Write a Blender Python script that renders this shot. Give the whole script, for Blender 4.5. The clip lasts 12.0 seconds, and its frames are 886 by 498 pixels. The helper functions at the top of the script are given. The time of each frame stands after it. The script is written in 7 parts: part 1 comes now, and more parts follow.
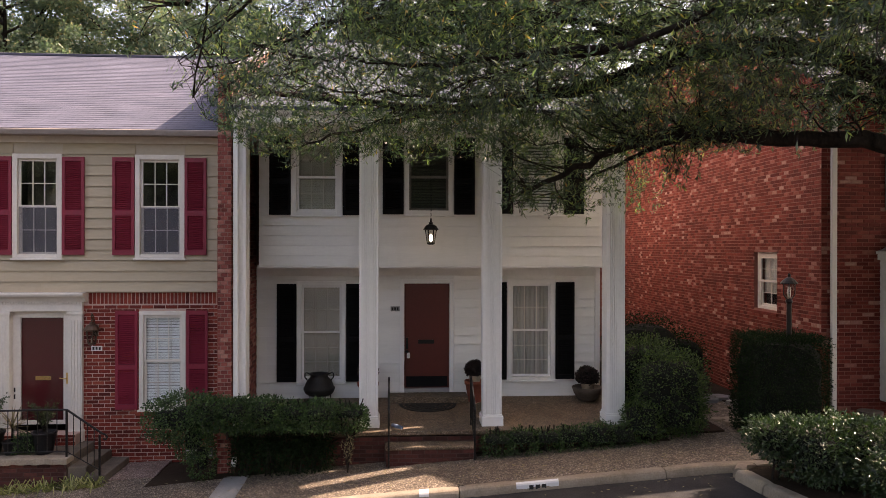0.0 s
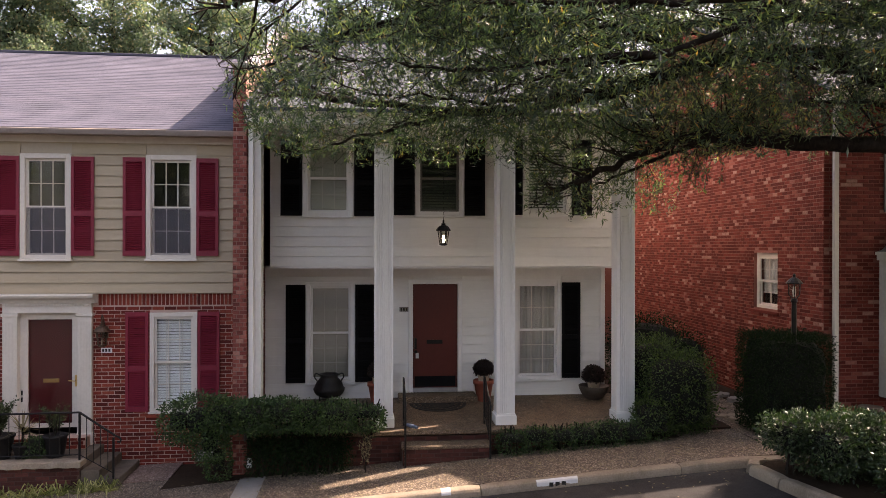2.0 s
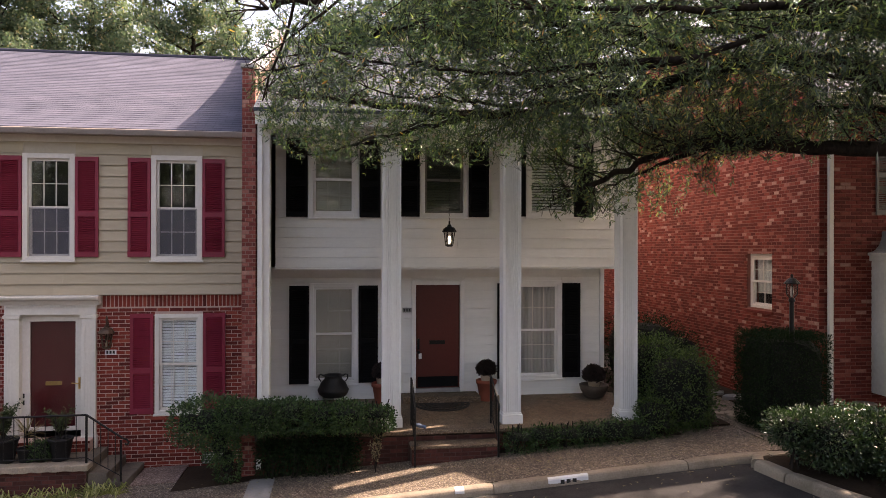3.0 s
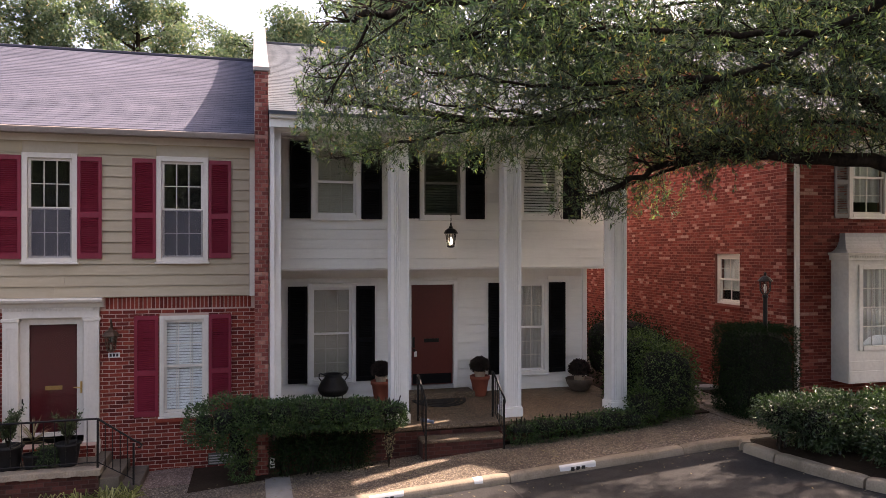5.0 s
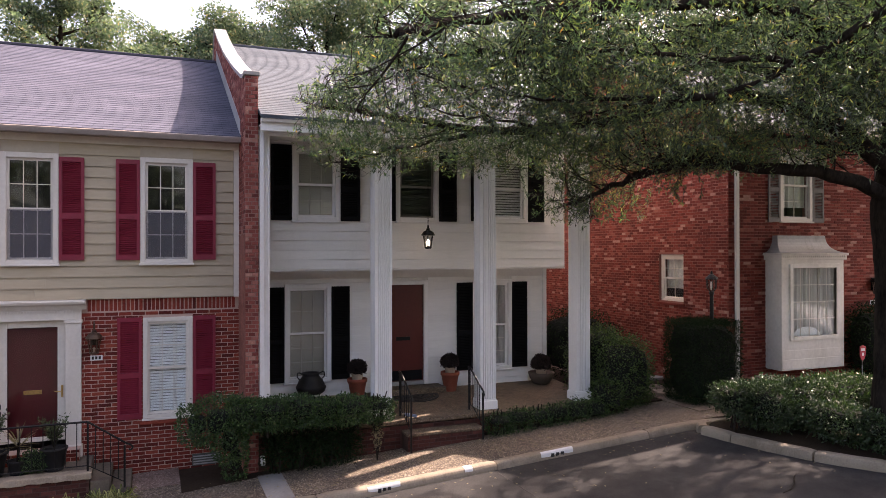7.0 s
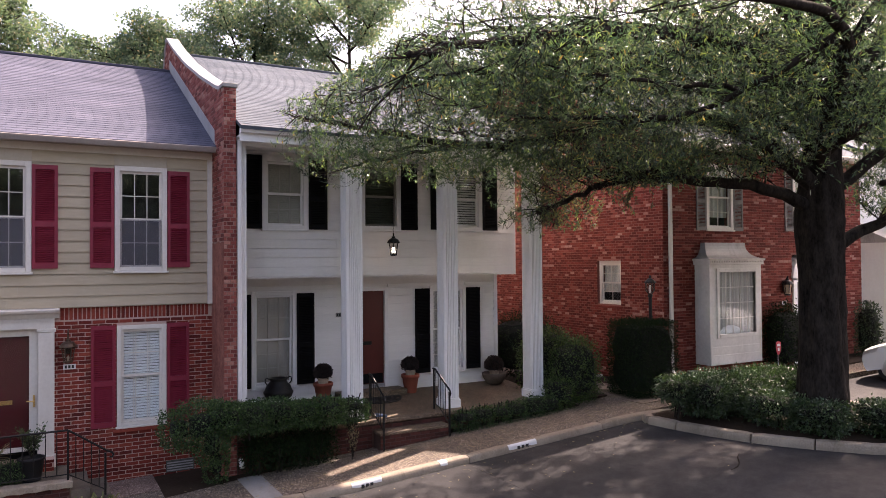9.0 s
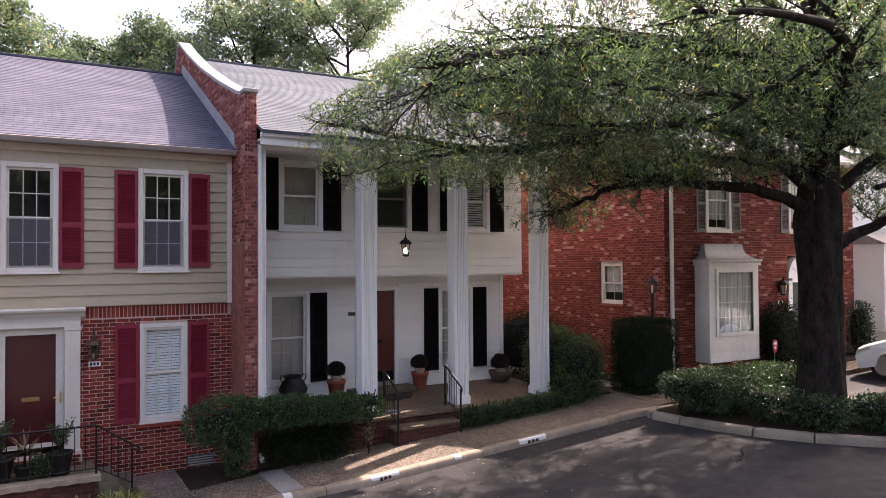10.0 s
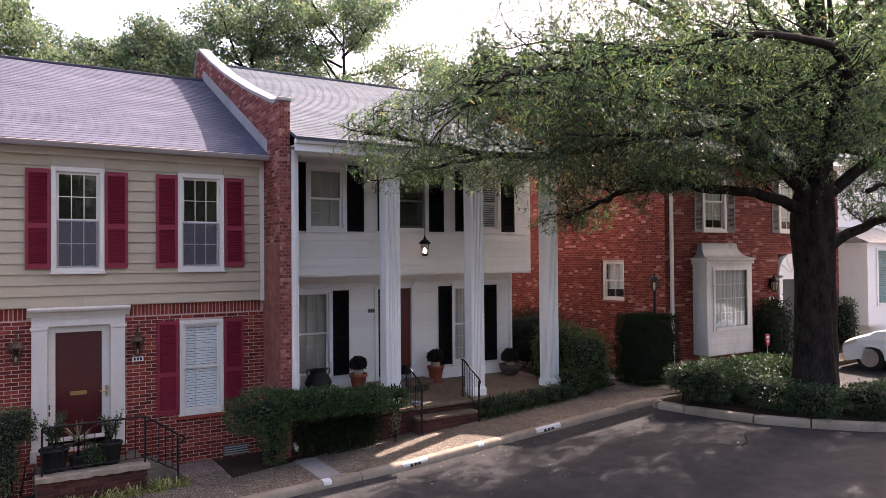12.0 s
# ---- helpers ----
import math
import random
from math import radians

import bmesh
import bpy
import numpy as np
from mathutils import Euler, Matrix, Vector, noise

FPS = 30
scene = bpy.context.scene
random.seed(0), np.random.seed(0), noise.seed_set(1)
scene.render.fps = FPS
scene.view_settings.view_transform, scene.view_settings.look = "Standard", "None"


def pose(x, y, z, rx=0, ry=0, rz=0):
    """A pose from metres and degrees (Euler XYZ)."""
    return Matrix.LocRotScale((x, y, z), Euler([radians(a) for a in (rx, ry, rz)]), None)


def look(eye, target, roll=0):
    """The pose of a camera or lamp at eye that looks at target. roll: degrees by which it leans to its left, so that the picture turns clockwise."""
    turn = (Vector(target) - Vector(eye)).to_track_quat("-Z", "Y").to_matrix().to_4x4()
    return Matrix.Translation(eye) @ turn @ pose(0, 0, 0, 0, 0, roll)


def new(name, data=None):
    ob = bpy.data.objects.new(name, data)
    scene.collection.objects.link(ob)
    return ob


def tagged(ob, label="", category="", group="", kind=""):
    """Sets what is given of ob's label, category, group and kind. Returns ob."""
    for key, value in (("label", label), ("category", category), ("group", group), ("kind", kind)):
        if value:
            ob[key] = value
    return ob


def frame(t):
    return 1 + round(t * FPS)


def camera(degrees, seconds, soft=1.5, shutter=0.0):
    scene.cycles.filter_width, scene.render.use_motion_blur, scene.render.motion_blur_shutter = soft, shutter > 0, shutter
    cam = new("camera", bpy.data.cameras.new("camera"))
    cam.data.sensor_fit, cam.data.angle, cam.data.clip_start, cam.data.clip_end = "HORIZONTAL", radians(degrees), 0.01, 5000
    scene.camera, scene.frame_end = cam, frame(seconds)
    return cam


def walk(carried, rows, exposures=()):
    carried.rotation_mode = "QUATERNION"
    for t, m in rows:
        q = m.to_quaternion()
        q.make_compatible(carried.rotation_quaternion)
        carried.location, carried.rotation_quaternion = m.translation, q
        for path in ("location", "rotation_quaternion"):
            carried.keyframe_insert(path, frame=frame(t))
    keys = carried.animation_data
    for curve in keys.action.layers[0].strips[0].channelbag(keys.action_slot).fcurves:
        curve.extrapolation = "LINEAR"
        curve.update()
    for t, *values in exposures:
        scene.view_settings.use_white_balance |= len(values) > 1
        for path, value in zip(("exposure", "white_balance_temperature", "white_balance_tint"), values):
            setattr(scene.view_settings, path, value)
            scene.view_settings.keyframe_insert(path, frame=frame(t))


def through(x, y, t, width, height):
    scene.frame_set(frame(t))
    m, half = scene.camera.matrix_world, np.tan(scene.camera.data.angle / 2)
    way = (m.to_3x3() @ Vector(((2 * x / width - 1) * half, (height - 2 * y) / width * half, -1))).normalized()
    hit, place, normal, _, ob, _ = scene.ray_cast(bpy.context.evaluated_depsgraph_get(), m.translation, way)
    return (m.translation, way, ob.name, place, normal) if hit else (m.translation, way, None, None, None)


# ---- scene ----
cam = camera(62.6, 12.0, 0.85)
PATH = [
    (0, (0.26, 0.236, 2.994), (0.388, 2.232, 2.991), 0.1),
    (0.5, (0.161, 0.223, 2.971), (0.292, 2.219, 2.972), 0.1),
    (1, (0.0, 0.203, 2.989), (0.146, 2.197, 2.988), 0.1),
    (1.5, (-0.223, 0.199, 2.998), (-0.05, 2.192, 2.996), 0.1),
    (2, (-0.499, 0.188, 3.009), (-0.291, 2.178, 3.006), 0.1),
    (2.5, (-0.769, 0.17, 2.993), (-0.529, 2.156, 2.995), 0.1),
    (3, (-1.126, 0.15, 2.995), (-0.842, 2.129, 2.997), 0.1),
    (5, (-2.714, -0.009, 3.005), (-2.214, 1.927, 3.008), 0.0),
    (5.5, (-3.099, -0.041, 2.983), (-2.545, 1.881, 2.989), -0.0),
    (6, (-3.452, -0.08, 2.966), (-2.849, 1.827, 2.974), -0.0),
    (6.5, (-3.821, -0.11, 2.961), (-3.162, 1.778, 2.971), -0.1),
    (7, (-4.193, -0.161, 2.984), (-3.45, 1.696, 2.993), -0.1),
    (7.5, (-4.552, -0.213, 2.981), (-3.702, 1.597, 3.0), -0.1),
    (7.7, (-4.693, -0.217, 2.977), (-3.807, 1.576, 2.999), -0.3),
    (9.5, (-5.864, -0.394, 2.89), (-4.879, 1.346, 2.93), -0.4),
    (10, (-6.17, -0.467, 2.897), (-5.169, 1.264, 2.937), -0.4),
    (10.5, (-6.474, -0.533, 2.915), (-5.461, 1.191, 2.953), -0.4),
    (11, (-6.774, -0.611, 2.939), (-5.75, 1.107, 2.974), -0.5),
    (11.5, (-7.057, -0.671, 2.938), (-6.017, 1.037, 2.972), -0.5),
    (12, (-7.319, -0.749, 2.944), (-6.269, 0.953, 2.976), -0.5),
]
walk(cam, [(t, look(eye, target, roll)) for t, eye, target, roll in PATH], [(0, 1.85, 8550, 25), (3, 1.86, 8400, 25), (6, 1.88, 8000, 26), (9.5, 1.91, 7500, 28), (12, 1.92, 7250, 28)])

# ---------- world, sun, exposure ----------
SUN = Vector((1.0, 0.30, 1.07)).normalized()
world = bpy.data.worlds.new("sky")
scene.world = world
world.use_nodes = True
wn = world.node_tree
sky = wn.nodes.new("ShaderNodeTexSky")
sky.sky_type = "NISHITA"
sky.sun_disc = False
sky.sun_elevation = math.asin(SUN.z)
sky.sun_rotation = math.atan2(SUN.x, SUN.y)
sky.air_density, sky.dust_density, sky.ozone_density = 1.0, 4.5, 0.7
wn.nodes["Background"].inputs["Strength"].default_value = 0.15
wn.links.new(sky.outputs[0], wn.nodes["Background"].inputs["Color"])
sun = new("sun", bpy.data.lights.new("sun", "SUN"))
sun.data.energy, sun.data.angle, sun.data.color = 3.9, radians(0.6), (1.0, 0.955, 0.89)
sun.matrix_world = look(SUN * 60, (0, 0, 0))



# ---------- materials ----------
def nodes_of(name):
    m = bpy.data.materials.new(name)
    m.use_nodes = True
    return m, m.node_tree.nodes, m.node_tree.links, m.node_tree.nodes["Principled BSDF"]


def noise_at(n, l, vec, scale, detail=4.0, rough=0.6):
    t = n.new("ShaderNodeTexNoise")
    t.inputs["Scale"].default_value = scale
    t.inputs["Detail"].default_value = detail
    t.inputs["Roughness"].default_value = rough
    l.new(vec, t.inputs["Vector"])
    return t.outputs["Fac"]


def ramp(n, l, fac, stops):
    r = n.new("ShaderNodeValToRGB")
    e = r.color_ramp.elements
    while len(e) < len(stops):
        e.new(0.5)
    for k, (p, c) in zip(e, stops):
        k.position, k.color = p, (*c, 1)
    l.new(fac, r.inputs[0])
    return r.outputs[0]


def mix(n, l, fac, a, b, mode="MIX"):
    x = n.new("ShaderNodeMix")
    x.data_type, x.blend_type = "RGBA", mode
    for sock, v in ((x.inputs["Factor"], fac), (x.inputs["A"], a), (x.inputs["B"], b)):
        if hasattr(v, "links"):
            l.new(v, sock)
        elif isinstance(v, tuple):
            sock.default_value = (*v, 1)
        else:
            sock.default_value = v
    return x.outputs["Result"]


def calc(n, l, op, a, b=0.0, c=0.0):
    x = n.new("ShaderNodeMath")
    x.operation = op
    for sock, v in zip(x.inputs, (a, b, c)):
        if hasattr(v, "links"):
            l.new(v, sock)
        else:
            sock.default_value = v
    return x.outputs[0]


def stretched(n, l, vec, s):
    x = n.new("ShaderNodeMapping")
    x.inputs["Scale"].default_value = s
    l.new(vec, x.inputs["Vector"])
    return x.outputs[0]


def piece_random(n, l):
    """A number per piece: per object and per island together."""
    o, g = n.new("ShaderNodeObjectInfo"), n.new("ShaderNodeNewGeometry")
    return calc(n, l, "FRACT", calc(n, l, "ADD", o.outputs["Random"], g.outputs["Random Per Island"]))


def surface(name, dark, light, coarse=0.8, fine=30.0, rough=0.7, bump=0.15, bump_scale=60.0, metal=0.0, stretch=(1, 1, 1), spec=0.4, stains=0.0, piece=0.0):
    """A paint, stone or metal: two colours mixed at two scales, a fine relief, optional stains and variation per piece."""
    m, n, l, bsdf = nodes_of(name)
    g = n.new("ShaderNodeNewGeometry")
    vec = stretched(n, l, g.outputs["Position"], stretch)
    a = noise_at(n, l, vec, coarse)
    b = noise_at(n, l, vec, fine, 3.0)
    f = calc(n, l, "ADD", calc(n, l, "MULTIPLY", a, 0.6), calc(n, l, "MULTIPLY", b, 0.4))
    col = ramp(n, l, f, [(0.32, dark), (0.68, light)])
    if stains:
        s = noise_at(n, l, stretched(n, l, g.outputs["Position"], (1, 1, 0.25)), 2.3, 6.0, 0.7)
        col = mix(n, l, calc(n, l, "MULTIPLY", ramp(n, l, s, [(0.5, (0, 0, 0)), (0.75, (1, 1, 1))]), stains), col, tuple(0.45 * c for c in dark))
    if piece:
        r = piece_random(n, l)
        col = mix(n, l, 1.0, col, ramp(n, l, r, [(0.0, (1 - piece,) * 3), (1.0, (1 + piece * 0.4,) * 3)]), "MULTIPLY")
    l.new(col, bsdf.inputs["Base Color"])
    bsdf.inputs["Roughness"].default_value = rough
    bsdf.inputs["Metallic"].default_value = metal
    bsdf.inputs["Specular IOR Level"].default_value = spec
    if bump:
        bp = n.new("ShaderNodeBump")
        bp.inputs["Strength"].default_value = bump
        bp.inputs["Distance"].default_value = 0.01
        l.new(noise_at(n, l, vec, bump_scale, 4.0), bp.inputs["Height"])
        l.new(bp.outputs[0], bsdf.inputs["Normal"])
    return m


def brick_material(name, stops, mortar_tint=0.0):
    m, n, l, bsdf = nodes_of(name)
    g = n.new("ShaderNodeNewGeometry")
    pos = g.outputs["Position"]
    col = ramp(n, l, piece_random(n, l), stops)
    col = mix(n, l, 0.5, col, ramp(n, l, noise_at(n, l, pos, 22.0, 5.0), [(0.3, (0.55, 0.5, 0.5)), (0.7, (1.35, 1.3, 1.3))]), "MULTIPLY")
    col = mix(n, l, 0.4, col, ramp(n, l, noise_at(n, l, pos, 0.7, 4.0), [(0.3, (0.6, 0.55, 0.55)), (0.7, (1.25, 1.25, 1.25))]), "MULTIPLY")
    l.new(col, bsdf.inputs["Base Color"])
    bsdf.inputs["Roughness"].default_value = 0.85
    bsdf.inputs["Specular IOR Level"].default_value = 0.25
    bp = n.new("ShaderNodeBump")
    bp.inputs["Strength"].default_value, bp.inputs["Distance"].default_value = 0.35, 0.006
    l.new(noise_at(n, l, pos, 90.0, 5.0), bp.inputs["Height"])
    l.new(bp.outputs[0], bsdf.inputs["Normal"])
    return m


def aggregate_material(name, stops, base_scale=62.0):
    """Exposed pebble concrete: cells of stones, each with its own tone."""
    m, n, l, bsdf = nodes_of(name)
    g = n.new("ShaderNodeNewGeometry")
    pos = g.outputs["Position"]
    v = n.new("ShaderNodeTexVoronoi")
    v.inputs["Scale"].default_value = base_scale
    l.new(pos, v.inputs["Vector"])
    sep = n.new("ShaderNodeSeparateColor")
    l.new(v.outputs["Color"], sep.inputs[0])
    col = ramp(n, l, sep.outputs[0], stops)
    col = mix(n, l, calc(n, l, "MULTIPLY", calc(n, l, "GREATER_THAN", v.outputs["Distance"], 0.62), 0.6), col, (0.09, 0.075, 0.06))
    col = mix(n, l, 0.7, col, ramp(n, l, noise_at(n, l, pos, 1.1, 6.0, 0.65), [(0.3, (0.55, 0.53, 0.5)), (0.7, (1.25, 1.22, 1.2))]), "MULTIPLY")
    col = mix(n, l, 0.6, col, ramp(n, l, noise_at(n, l, pos, 9.0, 4.0, 0.7), [(0.34, (0.5, 0.45, 0.4)), (0.62, (1.15, 1.15, 1.15))]), "MULTIPLY")
    l.new(col, bsdf.inputs["Base Color"])
    bsdf.inputs["Roughness"].default_value = 0.8
    bp = n.new("ShaderNodeBump")
    bp.inputs["Strength"].default_value, bp.inputs["Distance"].default_value = 0.6, 0.008
    bp.invert = True
    l.new(v.outputs["Distance"], bp.inputs["Height"])
    l.new(bp.outputs[0], bsdf.inputs["Normal"])
    return m


def leaf_material(name, stops, rough=0.45, through=0.35, spec=0.5, passed=(1.38, 1.6, 0.82)):
    m, n, l, bsdf = nodes_of(name)
    g = n.new("ShaderNodeNewGeometry")
    r = g.outputs["Random Per Island"]
    col = ramp(n, l, r, stops)
    col = mix(n, l, 0.6, col, ramp(n, l, noise_at(n, l, g.outputs["Position"], 0.9, 3.0), [(0.3, (0.65, 0.7, 0.65)), (0.7, (1.3, 1.25, 1.1))]), "MULTIPLY")
    l.new(col, bsdf.inputs["Base Color"])
    bsdf.inputs["Roughness"].default_value = rough
    bsdf.inputs["Specular IOR Level"].default_value = spec
    t = n.new("ShaderNodeBsdfTranslucent")
    l.new(mix(n, l, 1.0, col, passed, "MULTIPLY"), t.inputs["Color"])
    x = n.new("ShaderNodeMixShader")
    x.inputs[0].default_value = through
    l.new(bsdf.outputs[0], x.inputs[1])
    l.new(t.outputs[0], x.inputs[2])
    l.new(x.outputs[0], n["Material Output"].inputs[0])
    return m


def glass_material(name, tint=(0.9, 0.93, 0.93), gloss=1.0):
    m, n, l, bsdf = nodes_of(name)
    n.remove(bsdf)
    t, s, x, f = n.new("ShaderNodeBsdfTransparent"), n.new("ShaderNodeBsdfGlossy"), n.new("ShaderNodeMixShader"), n.new("ShaderNodeLayerWeight")
    t.inputs[0].default_value = (*tint, 1)
    s.inputs["Roughness"].default_value = 0.02
    f.inputs["Blend"].default_value = 0.5
    fac = calc(n, l, "MULTIPLY_ADD", calc(n, l, "POWER", f.outputs["Facing"], 5.0), 0.95, 0.05)
    l.new(calc(n, l, "MULTIPLY", fac, gloss), x.inputs[0])
    l.new(t.outputs[0], x.inputs[1])
    l.new(s.outputs[0], x.inputs[2])
    l.new(x.outputs[0], n["Material Output"].inputs[0])
    return m


def screen_material(name, colour, cover):
    m, n, l, bsdf = nodes_of(name)
    t, x = n.new("ShaderNodeBsdfTransparent"), n.new("ShaderNodeMixShader")
    bsdf.inputs["Base Color"].default_value = (*colour, 1)
    bsdf.inputs["Roughness"].default_value = 0.7
    x.inputs[0].default_value = cover
    l.new(t.outputs[0], x.inputs[1])
    l.new(bsdf.outputs[0], x.inputs[2])
    l.new(x.outputs[0], n["Material Output"].inputs[0])
    return m


def roof_material(name, dark, light, row, eave):
    """Asphalt shingles: staggered tabs on the courses (row: depth in plan, eave: y of the first), blotches and mineral grain."""
    m, n, l, bsdf = nodes_of(name)
    g = n.new("ShaderNodeNewGeometry")
    pos = g.outputs["Position"]
    tab = n.new("ShaderNodeTexBrick")
    tab.inputs["Scale"].default_value = 1.0
    tab.inputs["Brick Width"].default_value, tab.inputs["Row Height"].default_value = 0.30, row
    tab.inputs["Mortar Size"].default_value, tab.inputs["Mortar Smooth"].default_value = 0.007, 0.2
    tab.inputs["Color1"].default_value, tab.inputs["Color2"].default_value = (0.88, 0.88, 0.88, 1), (1.07, 1.07, 1.07, 1)
    tab.inputs["Mortar"].default_value = (0.64, 0.64, 0.64, 1)
    shift = n.new("ShaderNodeVectorMath")
    shift.inputs[1].default_value = (0, -eave, 0)
    l.new(pos, shift.inputs[0])
    l.new(shift.outputs[0], tab.inputs["Vector"])
    col = ramp(n, l, noise_at(n, l, stretched(n, l, pos, (1, 1, 2.5)), 0.9, 5.0, 0.65), [(0.3, dark), (0.7, light)])
    worn = ramp(n, l, noise_at(n, l, pos, 1.7, 5.0, 0.7), [(0.36, (0.45, 0.45, 0.45)), (0.60, (1, 1, 1))])
    col = mix(n, l, worn, col, mix(n, l, 1.0, col, tab.outputs["Color"], "MULTIPLY"))
    col = mix(n, l, 0.5, col, ramp(n, l, noise_at(n, l, pos, 120.0, 2.0), [(0.35, (0.65, 0.65, 0.65)), (0.65, (1.3, 1.3, 1.3))]), "MULTIPLY")
    l.new(col, bsdf.inputs["Base Color"])
    bsdf.inputs["Roughness"].default_value = 0.9
    bsdf.inputs["Specular IOR Level"].default_value = 0.2
    return m


def asphalt_material(name):
    m, n, l, bsdf = nodes_of(name)
    g = n.new("ShaderNodeNewGeometry")
    pos = g.outputs["Position"]
    col = ramp(n, l, noise_at(n, l, pos, 0.35, 6.0, 0.65), [(0.3, (0.026, 0.025, 0.0255)), (0.7, (0.050, 0.0475, 0.048))])
    col = mix(n, l, 0.7, col, ramp(n, l, noise_at(n, l, pos, 140.0, 3.0, 0.8), [(0.3, (0.45, 0.45, 0.45)), (0.7, (1.6, 1.6, 1.6))]), "MULTIPLY")
    col = mix(n, l, 0.5, col, ramp(n, l, noise_at(n, l, pos, 3.2, 8.0, 0.78), [(0.36, (0.5, 0.5, 0.5)), (0.64, (1.5, 1.47, 1.43))]), "MULTIPLY")
    l.new(col, bsdf.inputs["Base Color"])
    bsdf.inputs["Roughness"].default_value = 0.9
    bsdf.inputs["Specular IOR Level"].default_value = 0.15
    bp = n.new("ShaderNodeBump")
    bp.inputs["Strength"].default_value, bp.inputs["Distance"].default_value = 0.5, 0.006
    l.new(noise_at(n, l, pos, 150.0, 3.0), bp.inputs["Height"])
    l.new(bp.outputs[0], bsdf.inputs["Normal"])
    return m


ASPHALT = asphalt_material("asphalt")
SOIL = surface("soil", (0.018, 0.012, 0.009), (0.050, 0.033, 0.022), 1.5, 25, 0.95, 0.8, 30, spec=0.1)
LAWN = surface("ground_cover", (0.03, 0.04, 0.015), (0.08, 0.08, 0.03), 0.4, 12, 0.95, 0.5, 20)
PEBBLE = aggregate_material("pebble_concrete", [(0.0, (0.036, 0.025, 0.018)), (0.35, (0.098, 0.068, 0.047)), (0.7, (0.195, 0.148, 0.108)), (1.0, (0.46, 0.39, 0.32))])
PEBBLE_PINK = aggregate_material("pinkish_pebble_concrete", [(0.0, (0.10, 0.060, 0.050)), (0.35, (0.20, 0.128, 0.107)), (0.7, (0.30, 0.212, 0.182)), (1.0, (0.46, 0.37, 0.32))])
PEBBLE_PORCH = aggregate_material("pebble_concrete_porch", [(0.0, (0.065, 0.042, 0.026)), (0.4, (0.145, 0.098, 0.060)), (0.8, (0.21, 0.15, 0.10)), (1.0, (0.34, 0.27, 0.20))], 75.0)
CONCRETE = surface("concrete", (0.19, 0.150, 0.110), (0.37, 0.305, 0.235), 1.2, 40, 0.85, 0.4, 70, stains=0.6)
CONCRETE_DARK = surface("dark_concrete", (0.075, 0.060, 0.047), (0.16, 0.13, 0.10), 1.2, 40, 0.9, 0.5, 60, stains=0.8)
CONCRETE_PALE = surface("pale_concrete", (0.19, 0.185, 0.18), (0.30, 0.295, 0.29), 1.2, 40, 0.85, 0.3, 70, stains=0.4)
WHITE = surface("white_paint", (0.76, 0.75, 0.73), (0.86, 0.85, 0.83), 0.7, 18, 0.5, 0.06, 40, stains=0.10)
WHITE_BOARD = surface("white_siding", (0.76, 0.75, 0.72), (0.85, 0.84, 0.81), 0.9, 14, 0.55, 0.10, 50, stretch=(0.3, 1, 2), stains=0.12, piece=0.05)
CREAM = surface("cream_paint", (0.59, 0.54, 0.475), (0.71, 0.66, 0.59), 0.8, 20, 0.5, 0.06, 40, stains=0.15)
TAN_BOARD = surface("tan_siding", (0.37, 0.30, 0.205), (0.45, 0.37, 0.26), 0.8, 16, 0.6, 0.10, 50, stretch=(0.3, 1, 2), stains=0.10, piece=0.05)
TAN_TRIM = surface("tan_trim", (0.40, 0.34, 0.26), (0.48, 0.41, 0.32), 0.8, 16, 0.6, 0.08, 50)
WHITE_WORN = surface("weathered_white_paint", (0.56, 0.53, 0.48), (0.74, 0.71, 0.65), 0.9, 14, 0.6, 0.1, 40, stains=0.35)
PARGE = surface("red_washed_plaster", (0.13, 0.034, 0.024), (0.36, 0.135, 0.10), 5.0, 26, 0.9, 0.4, 30, stains=0.3)
SEAM = surface("asphalt_seam", (0.040, 0.038, 0.038), (0.075, 0.071, 0.070), 3, 60, 0.95, 0.3, 90, spec=0.1)
TAUPE = surface("weathered_taupe_paint", (0.13, 0.12, 0.11), (0.20, 0.185, 0.17), 0.8, 22, 0.7, 0.1, 50, stains=0.3)
RED_PAINT = surface("dark_red_paint", (0.18, 0.011, 0.027), (0.25, 0.017, 0.038), 0.8, 22, 0.5, 0.06, 50, stains=0.15)
BLACK_PAINT = surface("black_paint", (0.004, 0.004, 0.005), (0.010, 0.010, 0.011), 0.8, 22, 0.75, 0.05, 50, spec=0.12)
DOOR_RED = surface("brick_red_door_paint", (0.085, 0.013, 0.010), (0.115, 0.019, 0.014), 1.0, 20, 0.35, 0.04, 50)
DOOR_MAROON = surface("maroon_door_paint", (0.070, 0.005, 0.008), (0.092, 0.007, 0.011), 1.0, 20, 0.3, 0.03, 50)
IRON = surface("black_iron", (0.010, 0.010, 0.011), (0.025, 0.024, 0.023), 2, 40, 0.4, 0.15, 120, metal=0.6)
CAST_IRON = surface("cast_iron", (0.018, 0.018, 0.018), (0.04, 0.039, 0.037), 4, 40, 0.55, 0.25, 90, metal=0.5)
BRASS = surface("brass", (0.55, 0.36, 0.13), (0.7, 0.48, 0.2), 4, 40, 0.3, 0.05, 90, metal=1.0)
CHROME = surface("worn_chrome", (0.5, 0.5, 0.5), (0.7, 0.7, 0.7), 4, 40, 0.3, 0.05, 90, metal=1.0)
COPPER_OLD = surface("weathered_copper", (0.045, 0.028, 0.020), (0.12, 0.075, 0.05), 3, 40, 0.5, 0.1, 90, metal=0.6)
